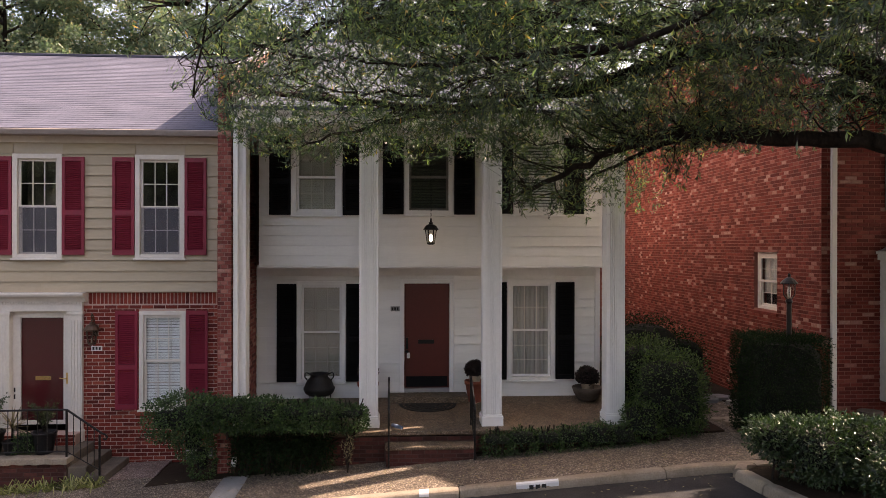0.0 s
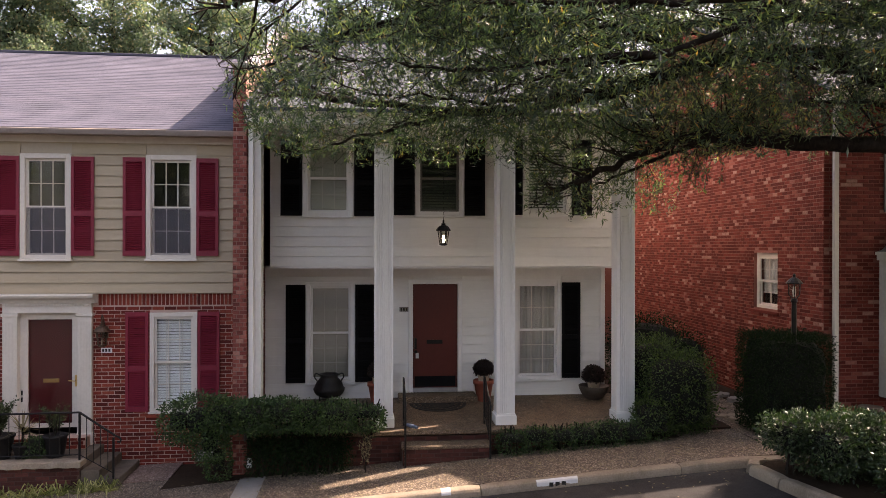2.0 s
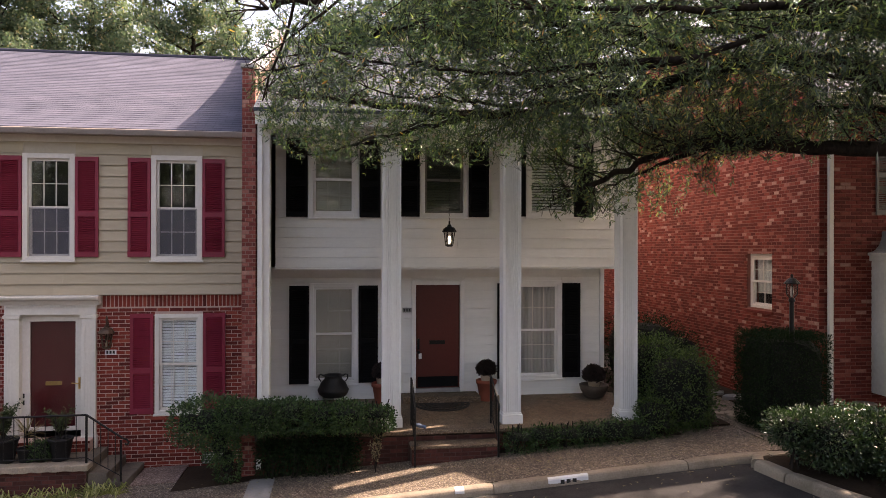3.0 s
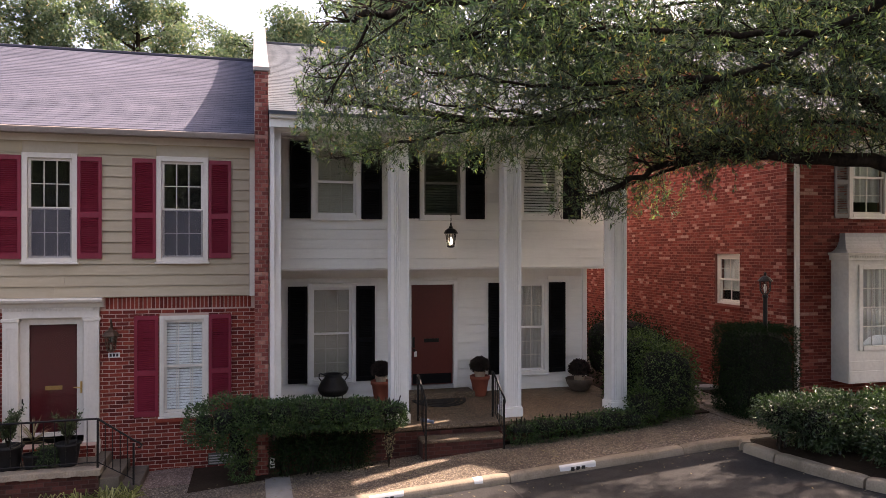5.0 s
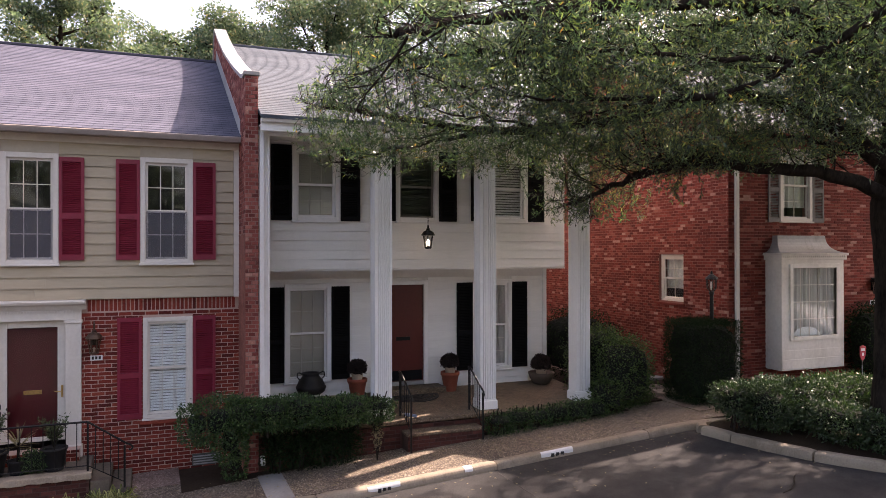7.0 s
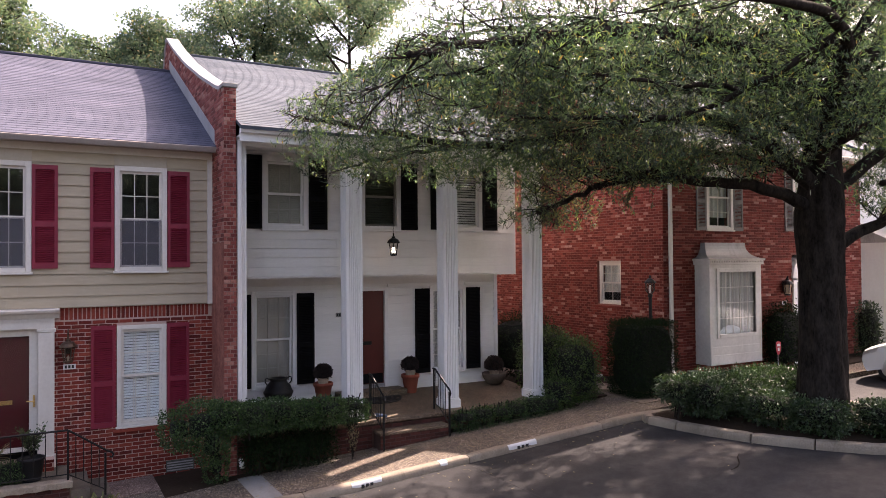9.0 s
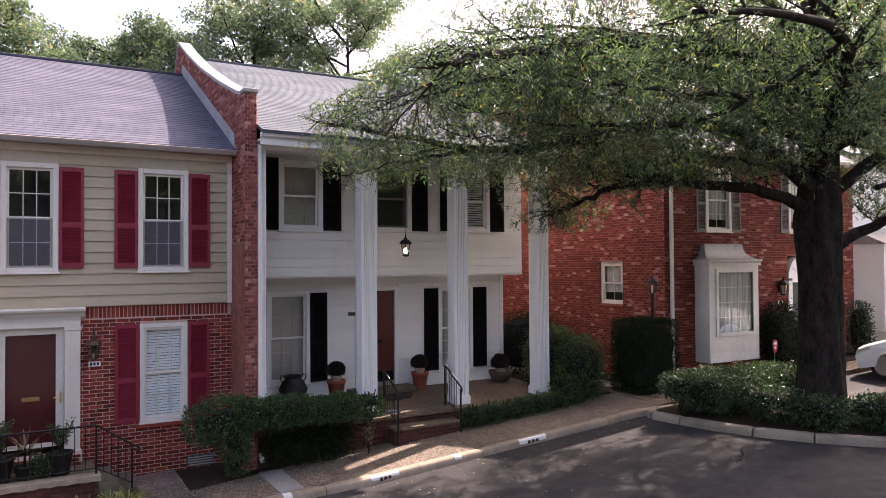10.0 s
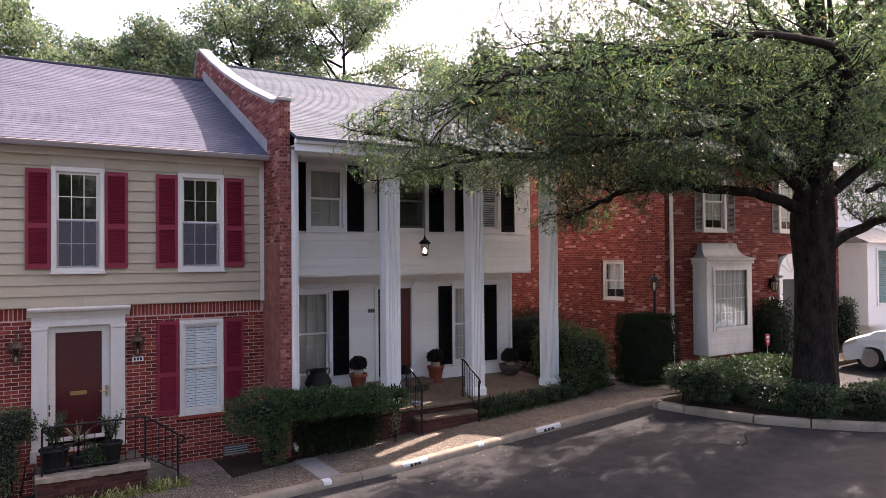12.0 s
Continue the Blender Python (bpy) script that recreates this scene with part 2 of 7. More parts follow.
METAL_GREY = surface("grey_flashing", (0.30, 0.29, 0.30), (0.42, 0.41, 0.42), 1.0, 25, 0.55, 0.08, 60, metal=0.3, stains=0.4)
GUTTER = surface("pinkish_grey_gutter_paint", (0.25, 0.215, 0.20), (0.34, 0.295, 0.275), 1.0, 25, 0.5, 0.05, 60, stains=0.5)
METAL_ROOF = surface("weathered_metal_roof", (0.22, 0.21, 0.20), (0.34, 0.33, 0.31), 1.0, 25, 0.6, 0.1, 60, metal=0.2, stains=0.9)
TERRACOTTA = surface("terracotta", (0.24, 0.060, 0.036), (0.36, 0.100, 0.060), 4, 40, 0.8, 0.15, 80, stains=0.3)
POT_DARK = surface("dark_glazed_pot", (0.008, 0.008, 0.009), (0.022, 0.021, 0.022), 4, 40, 0.6, 0.1, 80, spec=0.2)
POT_BROWN = surface("brown_stone_pot", (0.06, 0.045, 0.035), (0.13, 0.10, 0.08), 4, 40, 0.8, 0.3, 80)
POT_PALE = surface("pale_clay", (0.36, 0.27, 0.19), (0.5, 0.40, 0.30), 4, 40, 0.8, 0.2, 80)
RUBBER = surface("rubber_mat", (0.012, 0.011, 0.011), (0.035, 0.03, 0.028), 6, 60, 0.8, 0.4, 90)
# room boxes: the dimness of the inside is put into this dark colour
ROOM_DIMMED = surface("room_dimmed", (0.05, 0.048, 0.045), (0.08, 0.077, 0.072), 1, 10, 0.9, 0.0)
BLIND = surface("white_blind", (0.76, 0.76, 0.75), (0.86, 0.86, 0.85), 1, 15, 0.55, 0.0)
# blind and grille colours darkened for their dimness behind storm glass under the porch
BLIND_DIM = surface("dimmed_blind", (0.38, 0.36, 0.31), (0.50, 0.47, 0.41), 1, 15, 0.6, 0.0)
GRILLE_DIM = surface("dimmed_grille_paint", (0.40, 0.375, 0.33), (0.52, 0.49, 0.44), 1, 15, 0.6, 0.0)
BLIND_GREEN = surface("green_blind", (0.16, 0.34, 0.33), (0.22, 0.42, 0.41), 1, 15, 0.55, 0.0)
CURTAIN = surface("sheer_curtain", (0.46, 0.45, 0.42), (0.60, 0.58, 0.54), 1.5, 30, 0.9, 0.1, 80)
SHADE_DARK = surface("dark_blind", (0.05, 0.055, 0.05), (0.09, 0.095, 0.085), 1, 15, 0.7, 0.0)
GLASS = glass_material("window_glass", (0.95, 0.97, 0.97), 0.7)
STORM_GLASS = glass_material("storm_glass", (0.94, 0.95, 0.95), 1.1)
DOOR_GLASS = glass_material("door_storm_glass", (0.95, 0.96, 0.96), 0.5)
LAMP_GLASS = glass_material("lamp_glass", (0.8, 0.8, 0.78), 1.0)
SCREEN = screen_material("insect_screen", (0.17, 0.162, 0.188), 0.24)
MORTAR_PALE = surface("pale_mortar", (0.40, 0.265, 0.215), (0.52, 0.365, 0.305), 1.5, 60, 0.95, 0.3, 120)
MORTAR_BROWN = surface("weathered_mortar", (0.22, 0.12, 0.10), (0.34, 0.21, 0.175), 1.5, 60, 0.95, 0.3, 120)
MORTAR_RED = surface("red_mortar", (0.19, 0.068, 0.052), (0.29, 0.12, 0.092), 1.5, 60, 0.95, 0.3, 120)
BRICK_MAROON = brick_material("maroon_brick", [(0.0, (0.100, 0.016, 0.0125)), (0.4, (0.175, 0.027, 0.018)), (0.75, (0.235, 0.038, 0.025)), (1.0, (0.29, 0.062, 0.039))])
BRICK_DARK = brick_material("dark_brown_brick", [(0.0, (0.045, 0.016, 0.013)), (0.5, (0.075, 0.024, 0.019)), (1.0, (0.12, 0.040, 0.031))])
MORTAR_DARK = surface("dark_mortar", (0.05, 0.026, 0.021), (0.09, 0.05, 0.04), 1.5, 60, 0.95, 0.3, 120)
BRICK_ORANGE = brick_material("orange_brick", [(0.0, (0.12, 0.030, 0.025)), (0.3, (0.21, 0.052, 0.043)), (0.7, (0.29, 0.085, 0.068)), (0.88, (0.36, 0.14, 0.11)), (1.0, (0.44, 0.24, 0.19))])
BRICK_WASHED = brick_material("washed_brick", [(0.0, (0.105, 0.018, 0.012)), (0.45, (0.155, 0.027, 0.018)), (0.80, (0.21, 0.042, 0.029)), (0.92, (0.27, 0.09, 0.068)), (1.0, (0.38, 0.22, 0.18))])
SHINGLE_TAN = roof_material("grey_violet_shingles", (0.060, 0.064, 0.092), (0.102, 0.106, 0.146), 0.11844, 13.17)
SHINGLE_WHITE = roof_material("grey_shingles", (0.060, 0.074, 0.093), (0.104, 0.123, 0.148), 0.12000, 12.26)
BARK = surface("bark", (0.005, 0.004, 0.0035), (0.044, 0.036, 0.030), 6.0, 26, 0.95, 1.0, 18, stretch=(1, 1, 0.4), spec=0.05)
LEAF_OAK = leaf_material("willow_oak_leaf", [(0.0, (0.012, 0.028, 0.031)), (0.5, (0.030, 0.054, 0.046)), (0.85, (0.075, 0.110, 0.066)), (0.975, (0.16, 0.19, 0.09)), (1.0, (0.26, 0.12, 0.05))], 0.28, 0.55, 0.75, (2.25, 2.55, 1.2))
LEAF_HEDGE = leaf_material("holly_leaf", [(0.0, (0.014, 0.034, 0.014)), (0.6, (0.034, 0.074, 0.026)), (1.0, (0.08, 0.14, 0.045))], 0.4, 0.15, 0.3)
LEAF_BOX = leaf_material("fresh_shrub_leaf", [(0.0, (0.020, 0.042, 0.014)), (0.6, (0.045, 0.085, 0.026)), (1.0, (0.10, 0.155, 0.045))], 0.4, 0.25, 0.4)
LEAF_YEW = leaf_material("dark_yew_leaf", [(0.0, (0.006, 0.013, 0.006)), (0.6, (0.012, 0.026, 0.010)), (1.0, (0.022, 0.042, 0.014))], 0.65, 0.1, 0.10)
LEAF_LAUREL = leaf_material("laurel_leaf", [(0.0, (0.013, 0.030, 0.014)), (0.6, (0.026, 0.056, 0.022)), (1.0, (0.06, 0.10, 0.04))], 0.30, 0.2, 0.6)
# distant haze is put into these paler, bluer leaf colours
LEAF_FAR_HAZED = leaf_material("far_leaf_hazed", [(0.0, (0.060, 0.095, 0.075)), (0.6, (0.105, 0.150, 0.110)), (0.92, (0.17, 0.20, 0.135)), (1.0, (0.32, 0.26, 0.17))], 0.5, 0.5, 0.3, (1.3, 1.45, 1.0))
LEAF_MUM = leaf_material("dark_flower_leaf", [(0.0, (0.012, 0.012, 0.010)), (0.7, (0.03, 0.016, 0.016)), (1.0, (0.05, 0.02, 0.024))], 0.6, 0.1)
LEAF_POT = leaf_material("pot_plant_leaf", [(0.0, (0.02, 0.04, 0.015)), (0.7, (0.05, 0.08, 0.03)), (1.0, (0.10, 0.13, 0.06))], 0.4, 0.2)
LEAF_DRY = leaf_material("dry_blade", [(0.0, (0.12, 0.10, 0.06)), (0.6, (0.26, 0.21, 0.14)), (1.0, (0.36, 0.28, 0.2))], 0.6, 0.3)
LEAF_GRASS = leaf_material("striped_grass", [(0.0, (0.08, 0.10, 0.03)), (0.6, (0.20, 0.21, 0.07)), (1.0, (0.40, 0.38, 0.18))], 0.5, 0.3)
# near-black colour of solid cores, standing for the shade deep inside the leaves
CORE_SHADE = surface("hedge_core", (0.004, 0.005, 0.003), (0.009, 0.010, 0.007), 3, 20, 1.0, 0.6, 30)
CAR_WHITE = surface("white_car_paint", (0.72, 0.72, 0.72), (0.76, 0.76, 0.76), 1, 10, 0.18, 0.0)
CAR_GLASS = surface("dark_car_glass", (0.008, 0.009, 0.010), (0.012, 0.013, 0.014), 1, 10, 0.05, 0.0, spec=0.8)
TYRE = surface("tyre_rubber", (0.010, 0.010, 0.010), (0.02, 0.02, 0.02), 2, 30, 0.85, 0.2, 60)
SIGN_RED = surface("red_sign_enamel", (0.45, 0.03, 0.05), (0.55, 0.05, 0.07), 2, 20, 0.4, 0.0)
PLATE_WHITE = surface("white_number_paint", (0.62, 0.62, 0.62), (0.74, 0.74, 0.74), 3, 40, 0.6, 0.1, 80, stains=0.4)
INK = surface("black_ink", (0.01, 0.01, 0.01), (0.02, 0.02, 0.02), 3, 30, 0.6, 0.0)


def bulb_material():
    m, n, l, bsdf = nodes_of("lit_bulb")
    bsdf.inputs["Base Color"].default_value = (1, 0.9, 0.75, 1)
    bsdf.inputs["Emission Color"].default_value = (1, 0.86, 0.68, 1)
    bsdf.inputs["Emission Strength"].default_value = 5.0
    return m


BULB = bulb_material()


# ---------- mesh helpers ----------
def box(bm, x0, x1, y0, y1, z0, z1, m=None):
    vs = [bm.verts.new((x, y, z)) for x in (x0, x1) for y in (y0, y1) for z in (z0, z1)]
    for a in ((0, 1, 3, 2), (4, 6, 7, 5), (0, 4, 5, 1), (2, 3, 7, 6), (0, 2, 6, 4), (1, 5, 7, 3)):
        bm.faces.new([vs[i] for i in a])
    if m is not None:
        bmesh.ops.transform(bm, matrix=m, verts=vs)
    return vs


def prism(bm, outline, axis, a, b):
    """The outline (pairs) pushed from a to b along an axis: 'x' takes (y, z), 'y' (x, z), 'z' (x, y)."""
    def at(p, w):
        return {"x": (w, p[0], p[1]), "y": (p[0], w, p[1]), "z": (p[0], p[1], w)}[axis]
    lo, hi = [bm.verts.new(at(p, a)) for p in outline], [bm.verts.new(at(p, b)) for p in outline]
    k = len(outline)
    bm.faces.new(lo)
    bm.faces.new(hi[::-1])
    for i in range(k):
        bm.faces.new([lo[i], hi[i], hi[(i + 1) % k], lo[(i + 1) % k]])
    bmesh.ops.recalc_face_normals(bm, faces=bm.faces)


def lathe(bm, profile, centre, sides=20):
    """A turned form from (radius, height) pairs."""
    rings = []
    for r, h in profile:
        rings.append([bm.verts.new((centre[0] + r * math.cos(2 * math.pi * i / sides), centre[1] + r * math.sin(2 * math.pi * i / sides), centre[2] + h)) for i in range(sides)])
    for a, b in zip(rings, rings[1:]):
        for i in range(sides):
            bm.faces.new([a[i], a[(i + 1) % sides], b[(i + 1) % sides], b[i]])
    bm.faces.new(rings[0][::-1])
    bm.faces.new(rings[-1])


def tube(bm, pts, radii, sides=8, cap=True):
    pts = [Vector(p) for p in pts]
    rings, side = [], None
    for i, p in enumerate(pts):
        d = (pts[min(i + 1, len(pts) - 1)] - pts[max(i - 1, 0)]).normalized()
        if side is None:
            side = d.orthogonal().normalized()
        side = (side - d * side.dot(d)).normalized()
        up = d.cross(side)
        r = radii[i] if hasattr(radii, "__len__") else radii
        rings.append([bm.verts.new(p + r * (math.cos(2 * math.pi * k / sides) * side + math.sin(2 * math.pi * k / sides) * up)) for k in range(sides)])
    for a, b in zip(rings, rings[1:]):
        for k in range(sides):
            bm.faces.new([a[k], a[(k + 1) % sides], b[(k + 1) % sides], b[k]])
    if cap:
        bm.faces.new(rings[0][::-1])
        bm.faces.new(rings[-1])


def part(name, bm, material, parent=None, label="", bevel=0.0, smooth=False, kind=""):
    """Links a bmesh as one mesh object under a thing or a part."""
    if bevel:
        bmesh.ops.bevel(bm, geom=bm.edges[:], offset=bevel, segments=1, affect="EDGES", clamp_overlap=True)
    if smooth:
        for f in bm.faces:
            f.smooth = True
    me = bpy.data.meshes.new(name)
    bm.to_mesh(me)
    bm.free()
    me.materials.append(material)
    ob = new(name, me)
    if parent is not None:
        ob.parent = parent
        if parent.type == "EMPTY":
            ob.matrix_parent_inverse = parent.matrix_basis.inverted()
    return tagged(ob, label, kind=kind)


def thing(name, at, label, category, group="", kind=""):
    ob = new(name)
    ob.empty_display_size = 0.2
    ob.matrix_basis = pose(*at)
    return tagged(ob, label, category, group, kind)


def boxes(*rows):
    bm = bmesh.new()
    for r in rows:
        box(bm, *r)
    return bm


def wall_mesh(u0, u1, z0, z1, holes, y0, y1, axis="y"):
    """One closed wall slab with its openings cut through; u runs along x."""
    us = sorted({u0, u1, *[v for h in holes for v in h[:2] if u0 < v < u1]})
    zs = sorted({z0, z1, *[v for h in holes for v in h[2:] if z0 < v < z1]})

    def solid(i, j):
        if not (0 <= i < len(us) - 1 and 0 <= j < len(zs) - 1):
            return False
        u, z = (us[i] + us[i + 1]) / 2, (zs[j] + zs[j + 1]) / 2
        return not any(h[0] < u < h[1] and h[2] < z < h[3] for h in holes)

    bm, made = bmesh.new(), {}

    def at(i, j, y):
        if (i, j, y) not in made:
            made[i, j, y] = bm.verts.new((us[i], y, zs[j]))
        return made[i, j, y]

    for i in range(len(us) - 1):
        for j in range(len(zs) - 1):
            if not solid(i, j):
                continue
            bm.faces.new([at(i, j, y0), at(i + 1, j, y0), at(i + 1, j + 1, y0), at(i, j + 1, y0)])
            bm.faces.new([at(i, j, y1), at(i, j + 1, y1), at(i + 1, j + 1, y1), at(i + 1, j, y1)])
            for (di, dj), (p, q) in (((-1, 0), ((0, 1), (0, 0))), ((1, 0), ((1, 0), (1, 1))), ((0, -1), ((0, 0), (1, 0))), ((0, 1), ((1, 1), (0, 1)))):
                if not solid(i + di, j + dj):
                    bm.faces.new([at(i + p[0], j + p[1], y0), at(i + p[0], j + p[1], y1), at(i + q[0], j + q[1], y1), at(i + q[0], j + q[1], y0)])
    bmesh.ops.recalc_face_normals(bm, faces=bm.faces)
    return bm


def spans(a, b, z0, z1, holes):
    """The stretches of a course from a to b that no opening takes."""
    cuts = sorted((h[0], h[1]) for h in holes if h[2] < z1 - 1e-4 and h[3] > z0 + 1e-4)
    out, at = [], a
    for c, d in cuts:
        if c > at:
            out.append((at, min(c, b)))
        at = max(at, d)
    if at < b:
        out.append((at, b))
    return [(p, q) for p, q in out if q - p > 0.015]


def quad_mesh(name, verts, faces, material, parent=None, label="", kind="", smooth=False):
    me = bpy.data.meshes.new(name)
    me.from_pydata(verts if isinstance(verts, list) else verts.tolist(), [], faces if isinstance(faces, list) else faces.tolist())
    me.materials.append(material)
    if smooth:
        me.polygons.foreach_set("use_smooth", [True] * len(me.polygons))
    ob = new(name, me)
    if parent is not None:
        ob.parent = parent
        if parent.type == "EMPTY":
            ob.matrix_parent_inverse = parent.matrix_basis.inverted()
    return tagged(ob, label, kind=kind)


COURSE, BRICK_L, BRICK_H, JOINT = 0.0677, 0.200, 0.0565, 0.013


def brick_pieces(u0, u1, z0, z1, holes=(), top=None, bond=0.5, size=BRICK_L):
    """Bricks in running bond: (u start, u end, z start, z end, whole)."""
    out, row, z = [], 0, z0
    while z + BRICK_H * 0.6 < z1:
        zt = min(z + BRICK_H, z1)
        for a, b in spans(u0, u1, z, zt, holes):
            step = size + JOINT
            k = math.floor((a - u0 - (row % 2) * bond * step) / step)
            while True:
                p = u0 + (row % 2) * bond * step + k * step
                q = p + size
                k += 1
                if p > b:
                    break
                pa, qa = max(p, a), min(q, b)
                if qa - pa < 0.025 or (top and zt > top((pa + qa) / 2)):
                    continue
                out.append((pa, qa, z, zt, qa - pa > size - 1e-4 and zt - z > BRICK_H - 1e-4))
        z += COURSE
        row += 1
    return out


def lay_bricks(wall, pieces, m, material, proud=0.008, singles=None, most=300, size=BRICK_L):
    """Lays bricks on a wall. m: wall frame (x along, -y outward, z up). Those for which singles(u, z) holds are parts of their own."""
    rnd = random.Random(len(pieces))
    base = bmesh.new()
    box(base, 0, size, -proud, 0.002, 0, BRICK_H)
    bmesh.ops.bevel(base, geom=[e for e in base.edges if all(v.co.y < 0 for v in e.verts)], offset=0.0035, segments=1, affect="EDGES")
    unit = bpy.data.meshes.new("brick")
    base.to_mesh(unit)
    base.free()
    unit.materials.append(material)
    verts, faces, made = [], [], 0
    for a, b, c, d, whole in pieces:
        lift = rnd.uniform(-0.0025, 0.0025)
        if whole and singles and made < most and singles((a + b) / 2, (c + d) / 2):
            ob = new("brick", unit)
            ob.parent = wall
            ob.matrix_basis = m @ pose(a, lift, c, rnd.uniform(-0.4, 0.4), 0, 0)
            made += 1
            continue
        y0, i, e = -proud + lift, len(verts), 0.0035
        co = [(a, 0.002, c), (b, 0.002, c), (b, 0.002, d), (a, 0.002, d), (a, y0 + e, c), (b, y0 + e, c), (b, y0 + e, d), (a, y0 + e, d), (a + e, y0, c + e), (b - e, y0, c + e), (b - e, y0, d - e), (a + e, y0, d - e)]
        verts += [tuple(m @ Vector(v)) for v in co]
        faces += [[i + k for k in f] for f in ((8, 9, 10, 11), (4, 5, 9, 8), (5, 6, 10, 9), (6, 7, 11, 10), (7, 4, 8, 11), (0, 1, 5, 4), (1, 2, 6, 5), (2, 3, 7, 6), (3, 0, 4, 7))]
    if verts:
        quad_mesh("brickwork", verts, faces, material, wall, kind="stuff")


def boards(wall, name, u0, u1, z0, z1, step, y, material, holes=(), seed=1, lap=0.032):
    """Lapped siding, one object a board."""
    rnd = random.Random(seed)
    z = z0
    while z < z1 - 0.02:
        zt = min(z + step, z1)
        for a, b in spans(u0, u1, z, zt, holes):
            cuts = [a, b]
            if b - a > 2.6 and rnd.random() < 0.5:
                cuts = [a, a + (b - a) * rnd.uniform(0.3, 0.7), b]
            for p, q in zip(cuts, cuts[1:]):
                bm = bmesh.new()
                g = 0.0012
                prism(bm, [(y - lap, z + 0.011), (y - 0.008, zt + 0.002), (y, zt + 0.002), (y, z + 0.02), (y - lap + 0.010, z + 0.018)], "x", p + g, q - g)
                part(name, bm, material, wall)
        z += step


# ---------- lie of the land ----------
def land(x):
    """Height of the pavement along the street, which climbs towards +x."""
    if x < -12:
        return -1.20
    if x < -1:
        return -0.705 + 0.045 * (x + 1)
    if x < 5:
        return -0.63 + 0.075 * x
    return -0.255 + 0.04 * (min(x, 22.0) - 5)


XS = [-400, -120, -40, -12, -8, -6, -4, -2.5, -1, 0.2, 1.4, 2.6, 3.8, 5, 6.5, 8, 10, 12, 15, 18, 22, 40, 120, 400]


def sheet(name, x0, x1, ya, yb, drop, material, label, parent=None, kind="structure", thick=0.0):
    """A strip of ground from x0 to x1 between the lines ya and yb (functions or numbers)."""
    xs = [x0] + [x for x in XS if x0 < x < x1] + [x1]
    fa, fb = (ya if callable(ya) else lambda x: ya), (yb if callable(yb) else lambda x: yb)
    bm = bmesh.new()
    rows = [[bm.verts.new((x, f(x), land(x) + drop - t)) for x in xs] for f, t in ((fa, 0), (fb, 0))]
    for i in range(len(xs) - 1):
        bm.faces.new([rows[0][i], rows[0][i + 1], rows[1][i + 1], rows[1][i]])
    if thick:
        r = bmesh.ops.extrude_face_region(bm, geom=bm.faces[:])
        bmesh.ops.translate(bm, vec=(0, 0, -thick), verts=[v for v in r["geom"] if isinstance(v, bmesh.types.BMVert)])
        bmesh.ops.recalc_face_normals(bm, faces=bm.faces)
    return tagged(part(name, bm, material, parent), label, kind=kind)


sheet("road", -400, 400, -400, 400, -0.125, ASPHALT, "dark grey worn asphalt street and parking court")
KERB_BACK = 11.02
sheet("pavement", -14, 6.4, lambda x: KERB_BACK + (0.016 if x < 4.4 else 0.002), 12.62, 0.0, PEBBLE, "brown exposed-pebble concrete pavement beside the kerb", thick=0.2)
sheet("pavement", 6.4, 14.5, 10.75, 11.5, 0.0, PEBBLE, "brown exposed-pebble concrete walk behind the island", thick=0.2)
sheet("planting_bed", 3.1, 6.0, 12.64, 24, 0.03, SOIL, "bare dark soil bed between the houses", thick=0.3)
sheet("planting_bed", 7.0, 30, 11.52, 26, 0.03, SOIL, "bare dark soil bed before the brick house", thick=0.3)
sheet("garden_path", 6.0, 7.0, 11.5, 24, 0.012, PEBBLE, "pebble concrete path between the houses", thick=0.3)
sheet("planting_bed", -3.75, 0.05, lambda x: 12.2 + 0.17 * (x + 3.3), 12.70, 0.006, SOIL, "dark soil bed under the hedge", thick=0.15)
sheet("planting_bed", 1.62, 4.9, lambda x: 12.42 - 0.04 * (x - 2), 12.70, 0.006, SOIL, "dark soil bed under the low hedge", thick=0.15)
sheet("planting_bed", -14, 3.1, 12.72, 13.5, -0.01, SOIL, "dark soil bed under the hedges", thick=0.3)
sheet("back_garden", -60, 60, 24.2, 90, 0.0, LAWN, "grassy ground behind the row of houses", thick=0.3)


